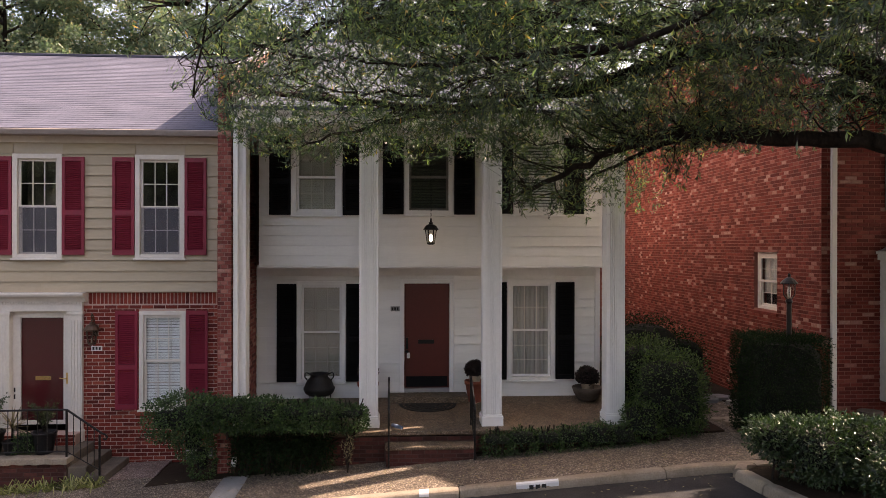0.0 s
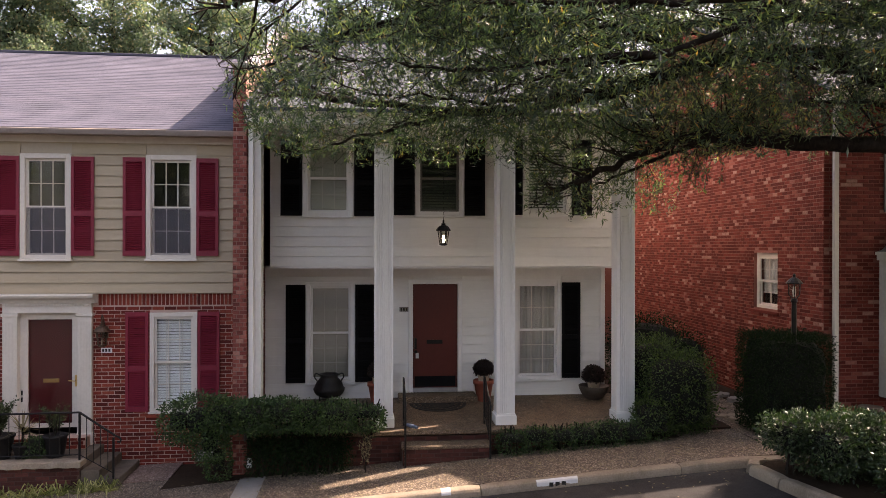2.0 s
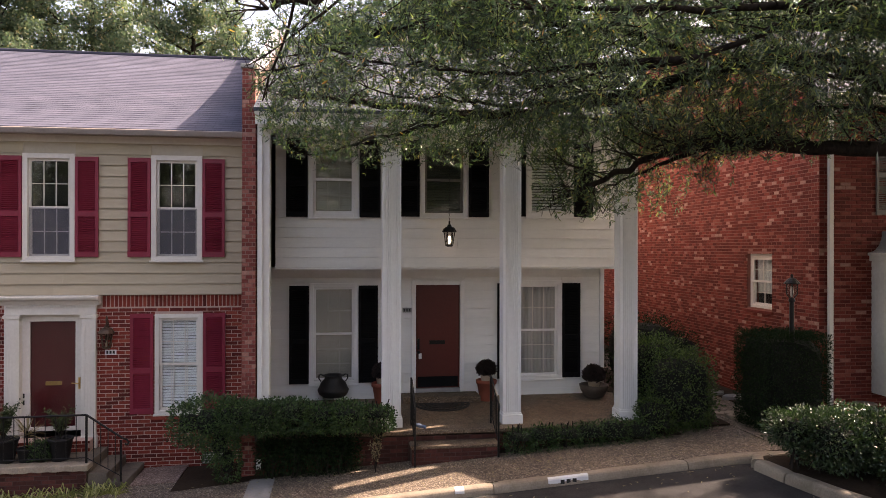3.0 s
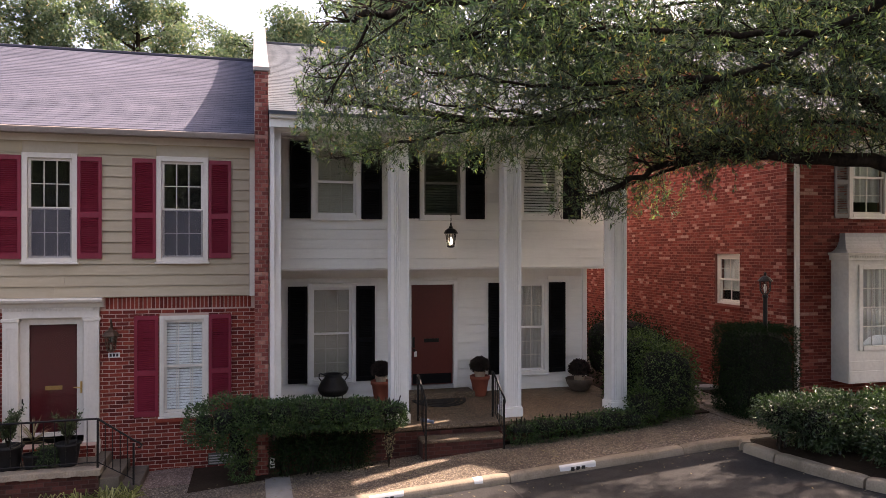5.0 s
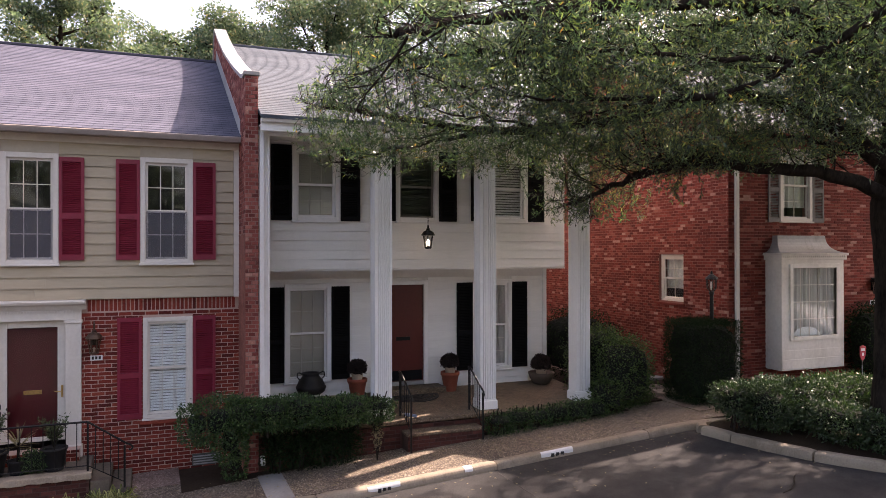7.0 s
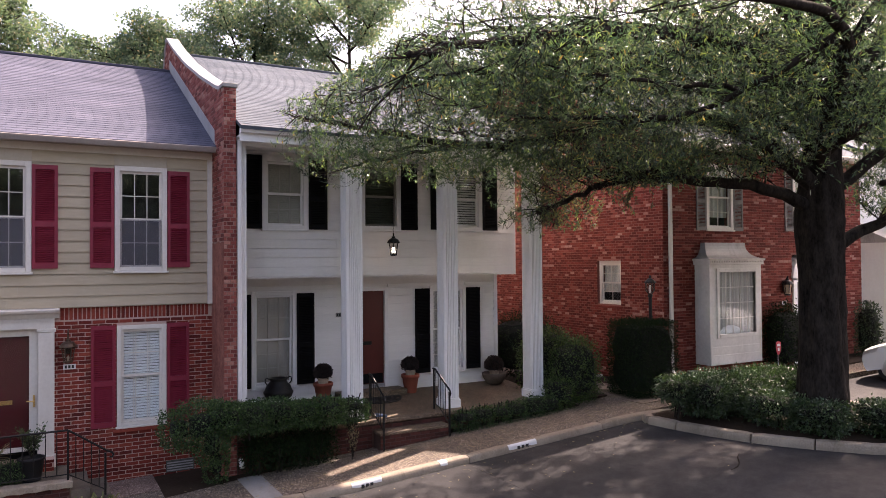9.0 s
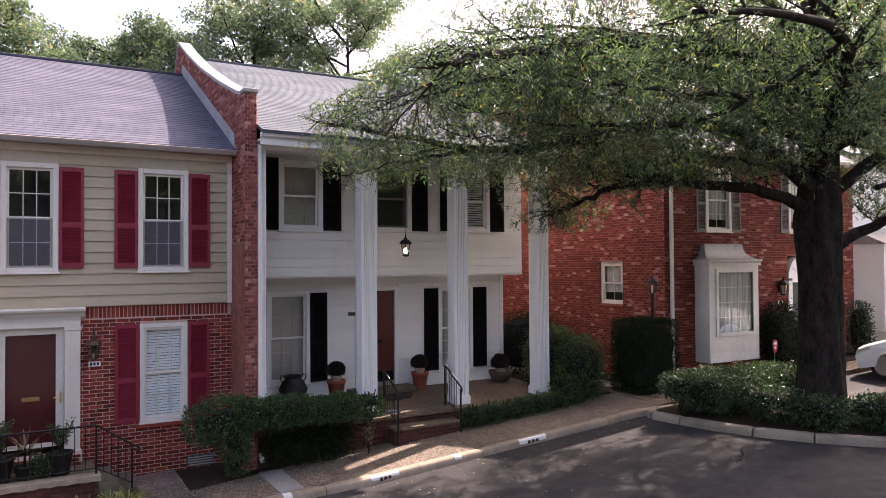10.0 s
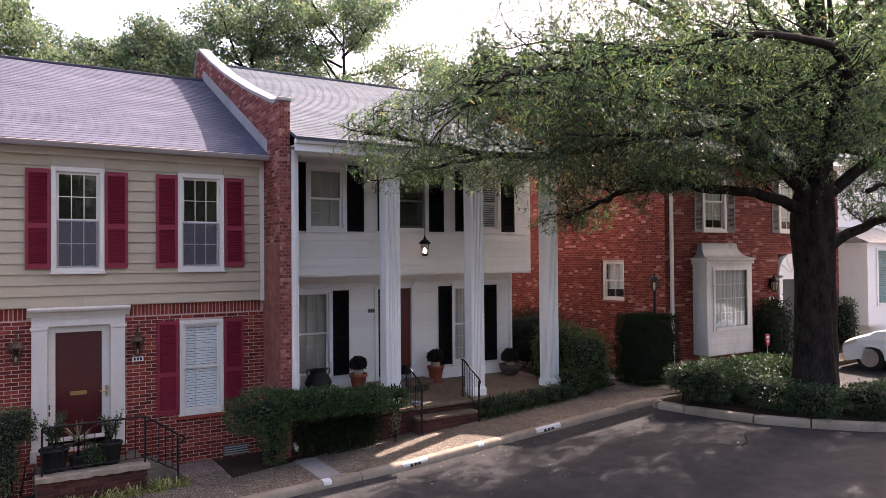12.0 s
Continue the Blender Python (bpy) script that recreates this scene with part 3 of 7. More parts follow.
def kerb_run(stones, width=0.15, lift=0.0):
    """A rounded concrete kerb along points (x, y), one stone between two of them."""
    x0, y0 = stones[0][0]
    kerb = thing("kerb", (x0, y0, land(x0)), "worn pale concrete kerb with rounded top edge", "kerb", kind="structure")
    prof = [(0, 0.004), (0, -0.3), (width + 0.03, -0.3), (width + 0.022, -0.09), (width + 0.014, -0.05), (width, -0.018), (width - 0.02, -0.003), (width - 0.05, 0.004)]
    for corners in stones:
        pts = []
        for (xa, ya), (xb, yb) in zip(corners, corners[1:]):
            k = max(2, int(math.hypot(xb - xa, yb - ya) / 0.12))
            pts += [Vector((xa + (xb - xa) * i / k, ya + (yb - ya) * i / k)) for i in range(k)]
        pts.append(Vector(corners[-1]))
        bm = bmesh.new()
        rings = []
        for i, p in enumerate(pts):
            d = (pts[min(i + 2, len(pts) - 1)] - pts[max(i - 2, 0)]).normalized()
            nrm = Vector((d.y, -d.x))
            s = 0.007 if i == 0 else (-0.007 if i == len(pts) - 1 else 0.0)
            chip = 0.008 * noise.noise(Vector((p.x * 4, p.y * 4, 1))) + 0.004 * noise.noise(Vector((p.x * 17, p.y * 17, 5)))
            low = 0.012 if i in (0, len(pts) - 1) else 0.0
            rings.append([bm.verts.new((p.x + d.x * s + nrm.x * (o + chip * (o > 0)), p.y + d.y * s + nrm.y * (o + chip * (o > 0)), land(p.x) + lift + h + (chip * 0.6 - low) * (h > -0.2))) for o, h in prof])
        k = len(prof)
        for a, b in zip(rings, rings[1:]):
            for i in range(k):
                bm.faces.new([a[i], a[(i + 1) % k], b[(i + 1) % k], b[i]])
        bm.faces.new(rings[0][::-1])
        bm.faces.new(rings[-1])
        bmesh.ops.recalc_face_normals(bm, faces=bm.faces)
        part("kerb_stone", bm, CONCRETE, kerb)
    return kerb


kerb_run([[(a, KERB_BACK), (b, KERB_BACK)] for a, b in ((-14, -7.9), (-7.9, -4.85), (-4.85, -1.85), (-1.85, 1.19), (1.19, 4.28))] + [[(4.28, KERB_BACK), (5.1, KERB_BACK), (5.6, 11.0), (6.4, 10.80)]])

ISLAND = [(5.36, 10.55), (5.43, 9.9), (5.56, 9.2), (5.76, 8.5), (5.93, 8.1), (6.2, 7.6), (6.65, 6.9), (7.4, 6.1), (8.4, 5.7), (9.2, 6.0), (9.5, 7.2), (9.2, 9.4), (8.0, 10.62), (5.6, 10.72)]
kerb_run([ISLAND[0:2], ISLAND[1:4], ISLAND[3:6], ISLAND[5:8], ISLAND[7:10], ISLAND[9:12], ISLAND[11:14], [ISLAND[13], (5.44, 10.70), ISLAND[0]]], 0.16, 0.02)
bm = bmesh.new()
vs = [bm.verts.new((x, y, land(x) + 0.0)) for x, y in ISLAND]
mid = bm.verts.new((7.2, 8.2, land(7.6) + 0.06))
for i in range(len(vs)):
    bm.faces.new([vs[i], vs[(i + 1) % len(vs)], mid])
r = bmesh.ops.extrude_face_region(bm, geom=bm.faces[:])
bmesh.ops.translate(bm, vec=(0, 0, -0.25), verts=[v for v in r["geom"] if isinstance(v, bmesh.types.BMVert)])
bmesh.ops.recalc_face_normals(bm, faces=bm.faces)
tagged(part("island_bed", bm, SOIL), "bare dark soil inside the kerbed island", kind="structure")


# ---------- parts of houses ----------
def wall_frame(x, y, turn=0):
    """A frame for wall parts: local x along the wall, -y outward, z up."""
    return pose(x, y, 0, 0, 0, turn)


def moved(bm, m):
    bmesh.ops.transform(bm, matrix=m, verts=bm.verts[:])
    return bm


def bars(m, rows):
    bm = boxes(*rows)
    return moved(bm, m)


def blind(window, m, x0, x1, z0, z1, y, material, step=0.05, tilt=35):
    bm = bmesh.new()
    box(bm, x0, x1, y - 0.012, y + 0.03, z1 - 0.045, z1)
    z = z1 - 0.05
    while z > z0 + 0.02:
        box(bm, x0, x1, -0.022, 0.022, -0.0015, 0.0015, pose(0, y + 0.01, z, tilt, 0, 0))
        z -= step
    box(bm, x0, x1, y, y + 0.02, z0, z0 + 0.02)
    part("blind", moved(bm, m), material, window, "closed slatted blind")


def curtain(window, m, x0, x1, z0, z1, y, material, folds=9, depth=0.018):
    bm = bmesh.new()
    k = folds * 6
    rows = []
    for z in (z0, z1):
        rows.append([bm.verts.new((x0 + (x1 - x0) * i / k, y + depth * math.sin(i * math.pi / 3) + 0.4 * depth * math.sin(i * 1.7), z)) for i in range(k + 1)])
    for i in range(k):
        bm.faces.new([rows[0][i], rows[0][i + 1], rows[1][i + 1], rows[1][i]])
    r = bmesh.ops.extrude_face_region(bm, geom=bm.faces[:])
    bmesh.ops.translate(bm, vec=(0, 0.004, 0), verts=[v for v in r["geom"] if isinstance(v, bmesh.types.BMVert)])
    bmesh.ops.recalc_face_normals(bm, faces=bm.faces)
    part("curtain", moved(bm, m), material, window, "pale gathered curtain")


def sash_window(house, m, x0, x1, z0, z1, paint, lites=(3, 2), casing=0.09, proud=0.03, inside=None, back=0.28, screen=False, low_lites=None, room=ROOM_DIMMED, sill=True, glass=None, bar_paint=None, sash_paint=None):
    """A double-hung window in a wall opening: casing, sill, two sashes with muntins, panes and a box behind, coloured
    dark for a dim room.
    """
    w = part("window", bars(m, [(x0, x0 + casing, -proud, 0.04, z0, z1), (x1 - casing, x1, -proud, 0.04, z0, z1), (x0 + casing, x1 - casing, -proud, 0.04, z1 - casing, z1), (x0 + casing, x1 - casing, -proud, 0.04, z0, z0 + casing * 0.8)]), paint, house, bevel=0.004)
    if sill:
        part("sill", bars(m, [(x0 - 0.02, x1 + 0.02, -proud - 0.035, 0.0, z0 - 0.035, z0 - 0.001)]), paint, w, bevel=0.005)
    a, b, c, d = x0 + casing, x1 - casing, z0 + casing * 0.8, z1 - casing
    half = (c + d) / 2
    for name, lo, hi, y, grid in (("upper_sash", half - 0.02, d, 0.012, lites), ("lower_sash", c, half + 0.02, 0.042, low_lites or lites)):
        s = 0.042
        rows = [(a, a + s, y, y + 0.03, lo, hi), (b - s, b, y, y + 0.03, lo, hi), (a + s, b - s, y, y + 0.03, hi - s, hi), (a + s, b - s, y, y + 0.03, lo, lo + s)]
        nx, nz = grid
        grille = []
        for i in range(1, nx):
            x = a + s + (b - a - 2 * s) * i / nx
            grille.append((x - 0.007, x + 0.007, y + 0.006, y + 0.026, lo + s, hi - s))
        for i in range(1, nz):
            z = lo + s + (hi - lo - 2 * s) * i / nz
            grille.append((a + s, b - s, y + 0.007, y + 0.025, z - 0.007, z + 0.007))
        if grille:
            part("muntin", bars(m, grille), bar_paint or paint, w)
        part(name, bars(m, rows), sash_paint or paint, w)
        pane = part("pane", bars(m, [(a + s, b - s, y + 0.014, y + 0.018, lo + s, hi - s)]), glass or GLASS, w)
        pane.visible_shadow = False
    if screen:
        part("insect_screen", bars(m, [(a + 0.01, b - 0.01, 0.0, 0.003, c + 0.01, half)]), SCREEN, w, "grey insect screen over the lower sash")
    if inside:
        inside(w, m, a, b, c, d)
    e = back
    part("room", bars(m, [(a - 0.3, b + 0.3, e, e + 0.02, c - 0.3, d + 0.3), (a - 0.3, a - 0.28, 0.1, e, c - 0.3, d + 0.3), (b + 0.28, b + 0.3, 0.1, e, c - 0.3, d + 0.3), (a - 0.28, b + 0.28, 0.1, e, d + 0.28, d + 0.3), (a - 0.28, b + 0.28, 0.1, e, c - 0.3, c - 0.28)]), room, w, "dark-coloured box standing for the dim room behind the panes")
    return w


def shutter(house, m, x0, x1, z0, z1, paint, proud=0.035, mid=0.43):
    """A louvred shutter with two panels of slats."""
    s = 0.05
    zm = z0 + (z1 - z0) * mid
    bm = boxes((x0, x0 + s, -proud, -0.002, z0, z1), (x1 - s, x1, -proud, -0.002, z0, z1), (x0 + s, x1 - s, -proud, -0.002, z1 - 0.075, z1), (x0 + s, x1 - s, -proud, -0.002, z0, z0 + 0.09), (x0 + s, x1 - s, -proud, -0.002, zm - 0.045, zm + 0.045))
    slats = bmesh.new()
    for lo, hi in ((z0 + 0.09, zm - 0.045), (zm + 0.045, z1 - 0.075)):
        k = max(3, int((hi - lo) / 0.034))
        for i in range(k):
            z = lo + (hi - lo) * (i + 0.5) / k
            box(slats, x0 + s, x1 - s, -0.018, 0.018, -0.002, 0.002, pose(0, -proud / 2 - 0.002, z, 36, 0, 0))
    box(bm, x0 + 0.01, x1 - 0.01, -0.006, -0.001, z0 + 0.01, z1 - 0.01)
    sh = part("shutter", moved(bm, m), paint, house)
    part("louvre", moved(slats, m), paint, sh, kind="stuff")
    return sh


def gutter(house, x0, x1, y, z, paint, name="gutter"):
    bm = bmesh.new()
    prism(bm, [(y, z), (y - 0.10, z), (y - 0.115, z - 0.012), (y - 0.10, z - 0.05), (y - 0.075, z - 0.095), (y - 0.01, z - 0.10), (y, z - 0.10)], "x", x0, x1)
    return part(name, bm, paint, house)


def roof_slope(house, name, x0, x1, ya, za, yb, zb, material, thick=0.06, course=0.13, label=""):
    """A roof slope in stepped shingle courses from the eave (ya, za) up to the ridge (yb, zb)."""
    bm = bmesh.new()
    run = math.hypot(yb - ya, zb - za)
    k = int(run / course)
    dy, dz = (yb - ya) / k, (zb - za) / k
    ny, nz = -dz / (run / k) * math.copysign(1, yb - ya), abs(dy) / (run / k)
    e = 0.004
    prof = []
    for i in range(k):
        y, z = ya + dy * i, za + dz * i
        prof += [(y + ny * e, z + nz * e), (y + dy, z + dz)]
    prof += [(yb, zb - thick), (ya, za - thick)]
    prism(bm, prof, "x", x0, x1)
    return part(name, bm, material, house, label)


def fluted_column(house, x, y, z0, z1, w=0.32, name="column"):
    """A square white column with seven flutes a face, a plain plinth and a cap."""
    bm = bmesh.new()
    h, k, out = w / 2, 7, []
    pitch, depth = (w - 0.05) / k, 0.020
    side = []
    for i in range(k):
        a = -h + 0.025 + pitch * i
        side += [(a, -h), (a + pitch * 0.52, -h), (a + pitch * 0.60, -h + depth), (a + pitch * 0.90, -h + depth)]
    side = [(-h, -h)] + side + []
    for turn in range(4):
        c, s = (1, 0, -1, 0)[turn], (0, 1, 0, -1)[turn]
        out += [(x + px * c - py * s, y + px * s + py * c) for px, py in side]
    prism(bm, out, "z", z0 + 0.19, z1 - 0.16)
    col = part(name, bm, WHITE, house, "fluted white-painted column")
    part("plinth", boxes((x - h - 0.028, x + h + 0.028, y - h - 0.028, y + h + 0.028, z0, z0 + 0.165), (x - h - 0.012, x + h + 0.012, y - h - 0.012, y + h + 0.012, z0 + 0.165, z0 + 0.195)), WHITE, col, bevel=0.006)
    part("capital", boxes((x - h - 0.015, x + h + 0.015, y - h - 0.015, y + h + 0.015, z1 - 0.165, z1 - 0.09), (x - h - 0.04, x + h + 0.04, y - h - 0.04, y + h + 0.04, z1 - 0.09, z1)), WHITE, col, bevel=0.006)
    return col


def downspout(house, pts, paint, w=0.04, d=0.03):
    bm = bmesh.new()
    for (xa, ya, za), (xb, yb, zb) in zip(pts, pts[1:]):
        a, b = Vector((xa, ya, za)), Vector((xb, yb, zb))
        q = (b - a).to_track_quat("Z", "Y").to_matrix().to_4x4()
        box(bm, -w, w, -d, d, -0.01, (b - a).length + 0.01, Matrix.Translation(a) @ q)
    return part("downspout", bm, paint, house, bevel=0.008)


def house_numbers(house, m, x, z, w, h, plate, ink, count=3):
    """A number plaque; the figures are plain bars."""
    p = part("number_plaque", bars(m, [(x, x + w, -0.014, 0.0, z, z + h)]), plate, house, "small number plaque", bevel=0.002)
    rows = []
    for i in range(count):
        a = x + w * (0.12 + 0.28 * i)
        rows.append((a, a + w * 0.18, -0.017, -0.0145, z + h * 0.2, z + h * 0.8))
    part("figure_bars", bars(m, rows), ink, p)
    return p


# ---------- tan and maroon town house ----------
tan = thing("town_house", (-6.0, 13.6, land(-6.0)), "two-storey town house, tan lap siding over maroon brick", "house", "row of town houses")
TX0, TX1, TY = -9.4, -2.71, 13.55
T_BRICK = 13.60
t_up = [(-6.48, -5.63, 2.80, 4.64), (-4.375, -3.51, 2.80, 4.64)]
t_up.append((-8.6, -7.75, 2.80, 4.64))
t_low = [(-4.33, -3.51, 0.09, 1.85), (-6.62, -5.44, -0.40, 2.03), (-8.55, -7.7, 0.09, 1.85)]
wall_low = part("wall", wall_mesh(TX0, TX1, -1.4, 2.19, t_low, T_BRICK, T_BRICK + 0.26), MORTAR_PALE, tan, "maroon brick ground floor with pale joints")
wall_up = part("wall", wall_mesh(TX0, TX1, 2.19, 5.02, t_up, TY, TY + 0.26), TAN_TRIM, tan, "tan lap siding of the upper floor")
boards(wall_up, "siding_board", TX0, TX1 - 0.10, 2.19, 4.95, 0.188, TY - 0.002, TAN_BOARD, t_up, 3)
part("corner_board", boxes((TX1 - 0.095, TX1 - 0.002, TY - 0.03, TY + 0.01, 2.18, 4.96)), CREAM, tan, bevel=0.004)
part("frieze_board", boxes((TX0, TX1 - 0.002, TY - 0.034, TY - 0.004, 4.84, 4.96)), CREAM, tan, bevel=0.004)
part("soffit", boxes((TX0, TX1 - 0.002, 13.22, TY + 0.2, 4.962, 4.985)), TAN_TRIM, tan)
T_RIDGE = (18.5, 7.66)
roof_slope(tan, "roof", TX0 - 0.1, TX1 - 0.002, 13.17, 5.045, *T_RIDGE, SHINGLE_TAN, label="grey-violet asphalt shingle roof")
roof_slope(tan, "roof", TX0 - 0.1, TX1 - 0.002, 23.85, 5.045, *T_RIDGE, SHINGLE_TAN)
part("ridge_cap", boxes((TX0 - 0.1, TX1 - 0.002, T_RIDGE[0] - 0.12, T_RIDGE[0] + 0.12, T_RIDGE[1] - 0.05, T_RIDGE[1] + 0.012)), SHINGLE_TAN, tan, bevel=0.01)
gutter(tan, TX0, TX1 - 0.01, 13.25, 5.035, GUTTER)
part("end_wall", boxes((TX0, TX0 + 0.2, T_BRICK + 0.27, 23.4, -1.4, 5.0), (TX0, TX1, 23.4, 23.6, -1.4, 5.0)), MORTAR_PALE, tan)
FLAT = wall_frame(0, T_BRICK)
FLAT_UP = wall_frame(0, TY - 0.012)


def blinded(w, m, a, b, c, d):
    blind(w, m, a + 0.02, b - 0.02, c, d, 0.078, BLIND, 0.050, 62)
    part("ladder_tape", bars(m, [(a + (b - a) * f - 0.006, a + (b - a) * f + 0.006, 0.050, 0.053, c + 0.02, d - 0.02) for f in (0.3, 0.7)]), CREAM, w, kind="stuff")


for a, b, c, d in t_up:
    sash_window(tan, FLAT_UP, a, b, c, d, CREAM, (3, 2), 0.085, 0.045, None, 0.9, True)
    shutter(tan, FLAT_UP @ pose(0, -0.024, 0), a - 0.385, a - 0.005, c + 0.06, d - 0.05, RED_PAINT)
    shutter(tan, FLAT_UP @ pose(0, -0.024, 0), b + 0.005, b + 0.385, c + 0.06, d - 0.05, RED_PAINT)
for a, b, c, d in (t_low[0], t_low[2]):
    w = sash_window(tan, FLAT, a, b, c, d, CREAM, (3, 2), 0.075, 0.02, blinded, 0.9)
    shutter(tan, FLAT, a - 0.41, a - 0.02, c + 0.01, d + 0.01, RED_PAINT)
    shutter(tan, FLAT, b + 0.01, b + 0.39, c + 0.01, d + 0.01, RED_PAINT)
    part("brick_sill", boxes((a - 0.06, b + 0.06, T_BRICK - 0.05, T_BRICK, c - 0.10, c - 0.038)), BRICK_MAROON, w, bevel=0.006)

# doorway with pilasters, dentilled hood and a glazed storm door
D0, D1 = -6.62, -5.44
door = part("door", bars(FLAT, [(D0 + 0.21, D1 - 0.21, 0.10, 0.15, -0.16, 1.80)]), DOOR_MAROON, tan, "maroon front door behind a glazed storm door")
part("mail_slot", bars(FLAT, [(-6.17, -5.90, 0.085, 0.099, 0.62, 0.69)]), BRASS, door, "brass mail slot", bevel=0.004)
part("storm_frame", bars(FLAT, [(D0 + 0.10, D0 + 0.22, 0.03, 0.075, -0.16, 1.86), (D1 - 0.22, D1 - 0.10, 0.03, 0.075, -0.16, 1.86), (D0 + 0.22, D1 - 0.22, 0.03, 0.075, 1.74, 1.86), (D0 + 0.22, D1 - 0.22, 0.03, 0.075, -0.16, -0.09)]), CREAM, door, bevel=0.004)
pane = part("storm_pane", bars(FLAT, [(D0 + 0.22, D1 - 0.22, 0.045, 0.051, -0.09, 1.74)]), DOOR_GLASS, door)
pane.visible_shadow = False
bm = boxes((-5.605, -5.575, 0.012, 0.03, 0.56, 0.76))
tube(bm, [(-5.59, 0.02, 0.66), (-5.59, -0.03, 0.66), (-5.70, -0.03, 0.67)], 0.010, 6)
part("door_handle", moved(bm, FLAT), BRASS, door, "brass lever handle")
for hz in (0.30, 0.42):
    part("hinge", bars(FLAT, [(-6.505, -6.485, 0.015, 0.03, hz, hz + 0.08)]), IRON, door)
sur = part("door_surround", bars(FLAT, [(D0 - 0.15, D1 + 0.15, -0.09, 0.03, 1.86, 2.03)]), CREAM, tan, "cream-painted door surround with pilasters and dentilled hood", bevel=0.004)
for px in (D0 - 0.15, D1 - 0.09):
    part("pilaster", bars(FLAT, [(px, px + 0.24, -0.09, 0.03, -0.45, 1.80)]), CREAM, sur, bevel=0.004)
for px in (D0, D1 - 0.10):
    part("jamb", bars(FLAT, [(px, px + 0.10, 0.031, 0.12, -0.45, 1.86)]), CREAM, sur, bevel=0.004)
part("lintel", bars(FLAT, [(D0 + 0.10, D1 - 0.10, 0.031, 0.11, 1.80, 1.95)]), CREAM, sur, bevel=0.004)
for px in (D0 - 0.17, D1 - 0.11):
    part("pilaster_cap", bars(FLAT, [(px, px + 0.28, -0.11, 0.03, 1.80, 1.86)]), CREAM, sur, bevel=0.006)
part("pilaster_flute", bars(FLAT, [(x + 0.04 + 0.05 * i, x + 0.065 + 0.05 * i, -0.099, -0.09, -0.1, 1.7) for x in (D0 - 0.15, D1 - 0.09) for i in range(4)]), CREAM, sur, kind="stuff")
for px in (D0 - 0.17, D1 - 0.10):
    part("pilaster_base", bars(FLAT, [(px, px + 0.27, -0.11, 0.03, -0.45, -0.24)]), CREAM, sur, bevel=0.006)
bm = bmesh.new()
prism(bm, [(T_BRICK - 0.10, 2.03), (T_BRICK - 0.12, 2.06), (T_BRICK - 0.15, 2.10), (T_BRICK - 0.22, 2.13), (T_BRICK - 0.24, 2.17), (T_BRICK - 0.23, 2.19), (T_BRICK, 2.20), (T_BRICK, 2.03)], "x", D0 - 0.22, D1 + 0.22)
part("hood", bm, CREAM, sur)
part("dentil", bars(FLAT, [(D0 - 0.13 + 0.045 * i, D0 - 0.107 + 0.045 * i, -0.115, -0.09, 1.985, 2.025) for i in range(32)]), CREAM, sur, kind="stuff")


def lantern_body(bm, x, y, z, s=1.0):
    """Six-sided lantern body, open cage bars; z is its foot."""
    lathe(bm, [(0.03 * s, 0), (0.055 * s, 0.012 * s), (0.055 * s, 0.03 * s)], (x, y, z), 8)
    for i in range(6):
        a = math.pi * i / 3
        tube(bm, [(x + 0.05 * s * math.cos(a), y + 0.05 * s * math.sin(a), z + 0.03 * s), (x + 0.075 * s * math.cos(a), y + 0.075 * s * math.sin(a), z + 0.20 * s)], 0.006 * s, 5)
    lathe(bm, [(0.080 * s, 0.195 * s), (0.100 * s, 0.198 * s), (0.102 * s, 0.206 * s), (0.092 * s, 0.222 * s), (0.078 * s, 0.246 * s), (0.056 * s, 0.264 * s), (0.034 * s, 0.272 * s), (0.026 * s, 0.285 * s), (0.030 * s, 0.295 * s), (0.014 * s, 0.305 * s), (0.010 * s, 0.35 * s)], (x, y, z), 12)


def wall_lantern(x, y, z, label):
    t = thing("wall_lantern", (x, y, z), label, "lamp", "lanterns beside the tan house door")
    bm = bmesh.new()
    lantern_body(bm, x, y, z, 1.35)
    part("cage", bm, COPPER_OLD, t)
    bm = bmesh.new()
    lathe(bm, [(0.062, 0.04), (0.095, 0.27)], (x, y, z), 6)
    p = part("lamp_pane", bm, LAMP_GLASS, t)
    p.visible_shadow = False
    bm = bmesh.new()
    tube(bm, [(x, T_BRICK, z + 0.30), (x, y + 0.06, z + 0.50), (x, y, z + 0.56), (x, y - 0.03, z + 0.52), (x, y, z + 0.45)], 0.012, 6)
    box(bm, x - 0.05, x + 0.05, T_BRICK - 0.02, T_BRICK, z + 0.14, z + 0.34)
    part("bracket", bm, COPPER_OLD, t)
    bm = bmesh.new()
    lathe(bm, [(0.015, 0.03), (0.02, 0.10), (0.005, 0.13)], (x, y, z), 8)
    part("bulb", bm, POT_PALE, t)


wall_lantern(-5.09, 13.44, 1.27, "weathered copper wall lantern on maroon brick")
wall_lantern(-7.0, 13.44, 1.27, "weathered copper wall lantern on maroon brick")
house_numbers(tan, FLAT, -5.16, 1.15, 0.19, 0.085, PLATE_WHITE, INK)
vent = part("crawl_vent", boxes(*[(-3.5, -3.05, T_BRICK - 0.02, T_BRICK, -0.80 + 0.045 * i, -0.78 + 0.045 * i) for i in range(4)]), METAL_GREY, tan, "slotted metal crawl-space vent")
# plate laid on the brick; its dark colour gives the shade between the slots
part("shade_plate", boxes((-3.52, -3.03, T_BRICK - 0.012, T_BRICK - 0.007, -0.82, -0.61)), SHADE_DARK, vent, "dark plate coloured as the shade behind the slots")

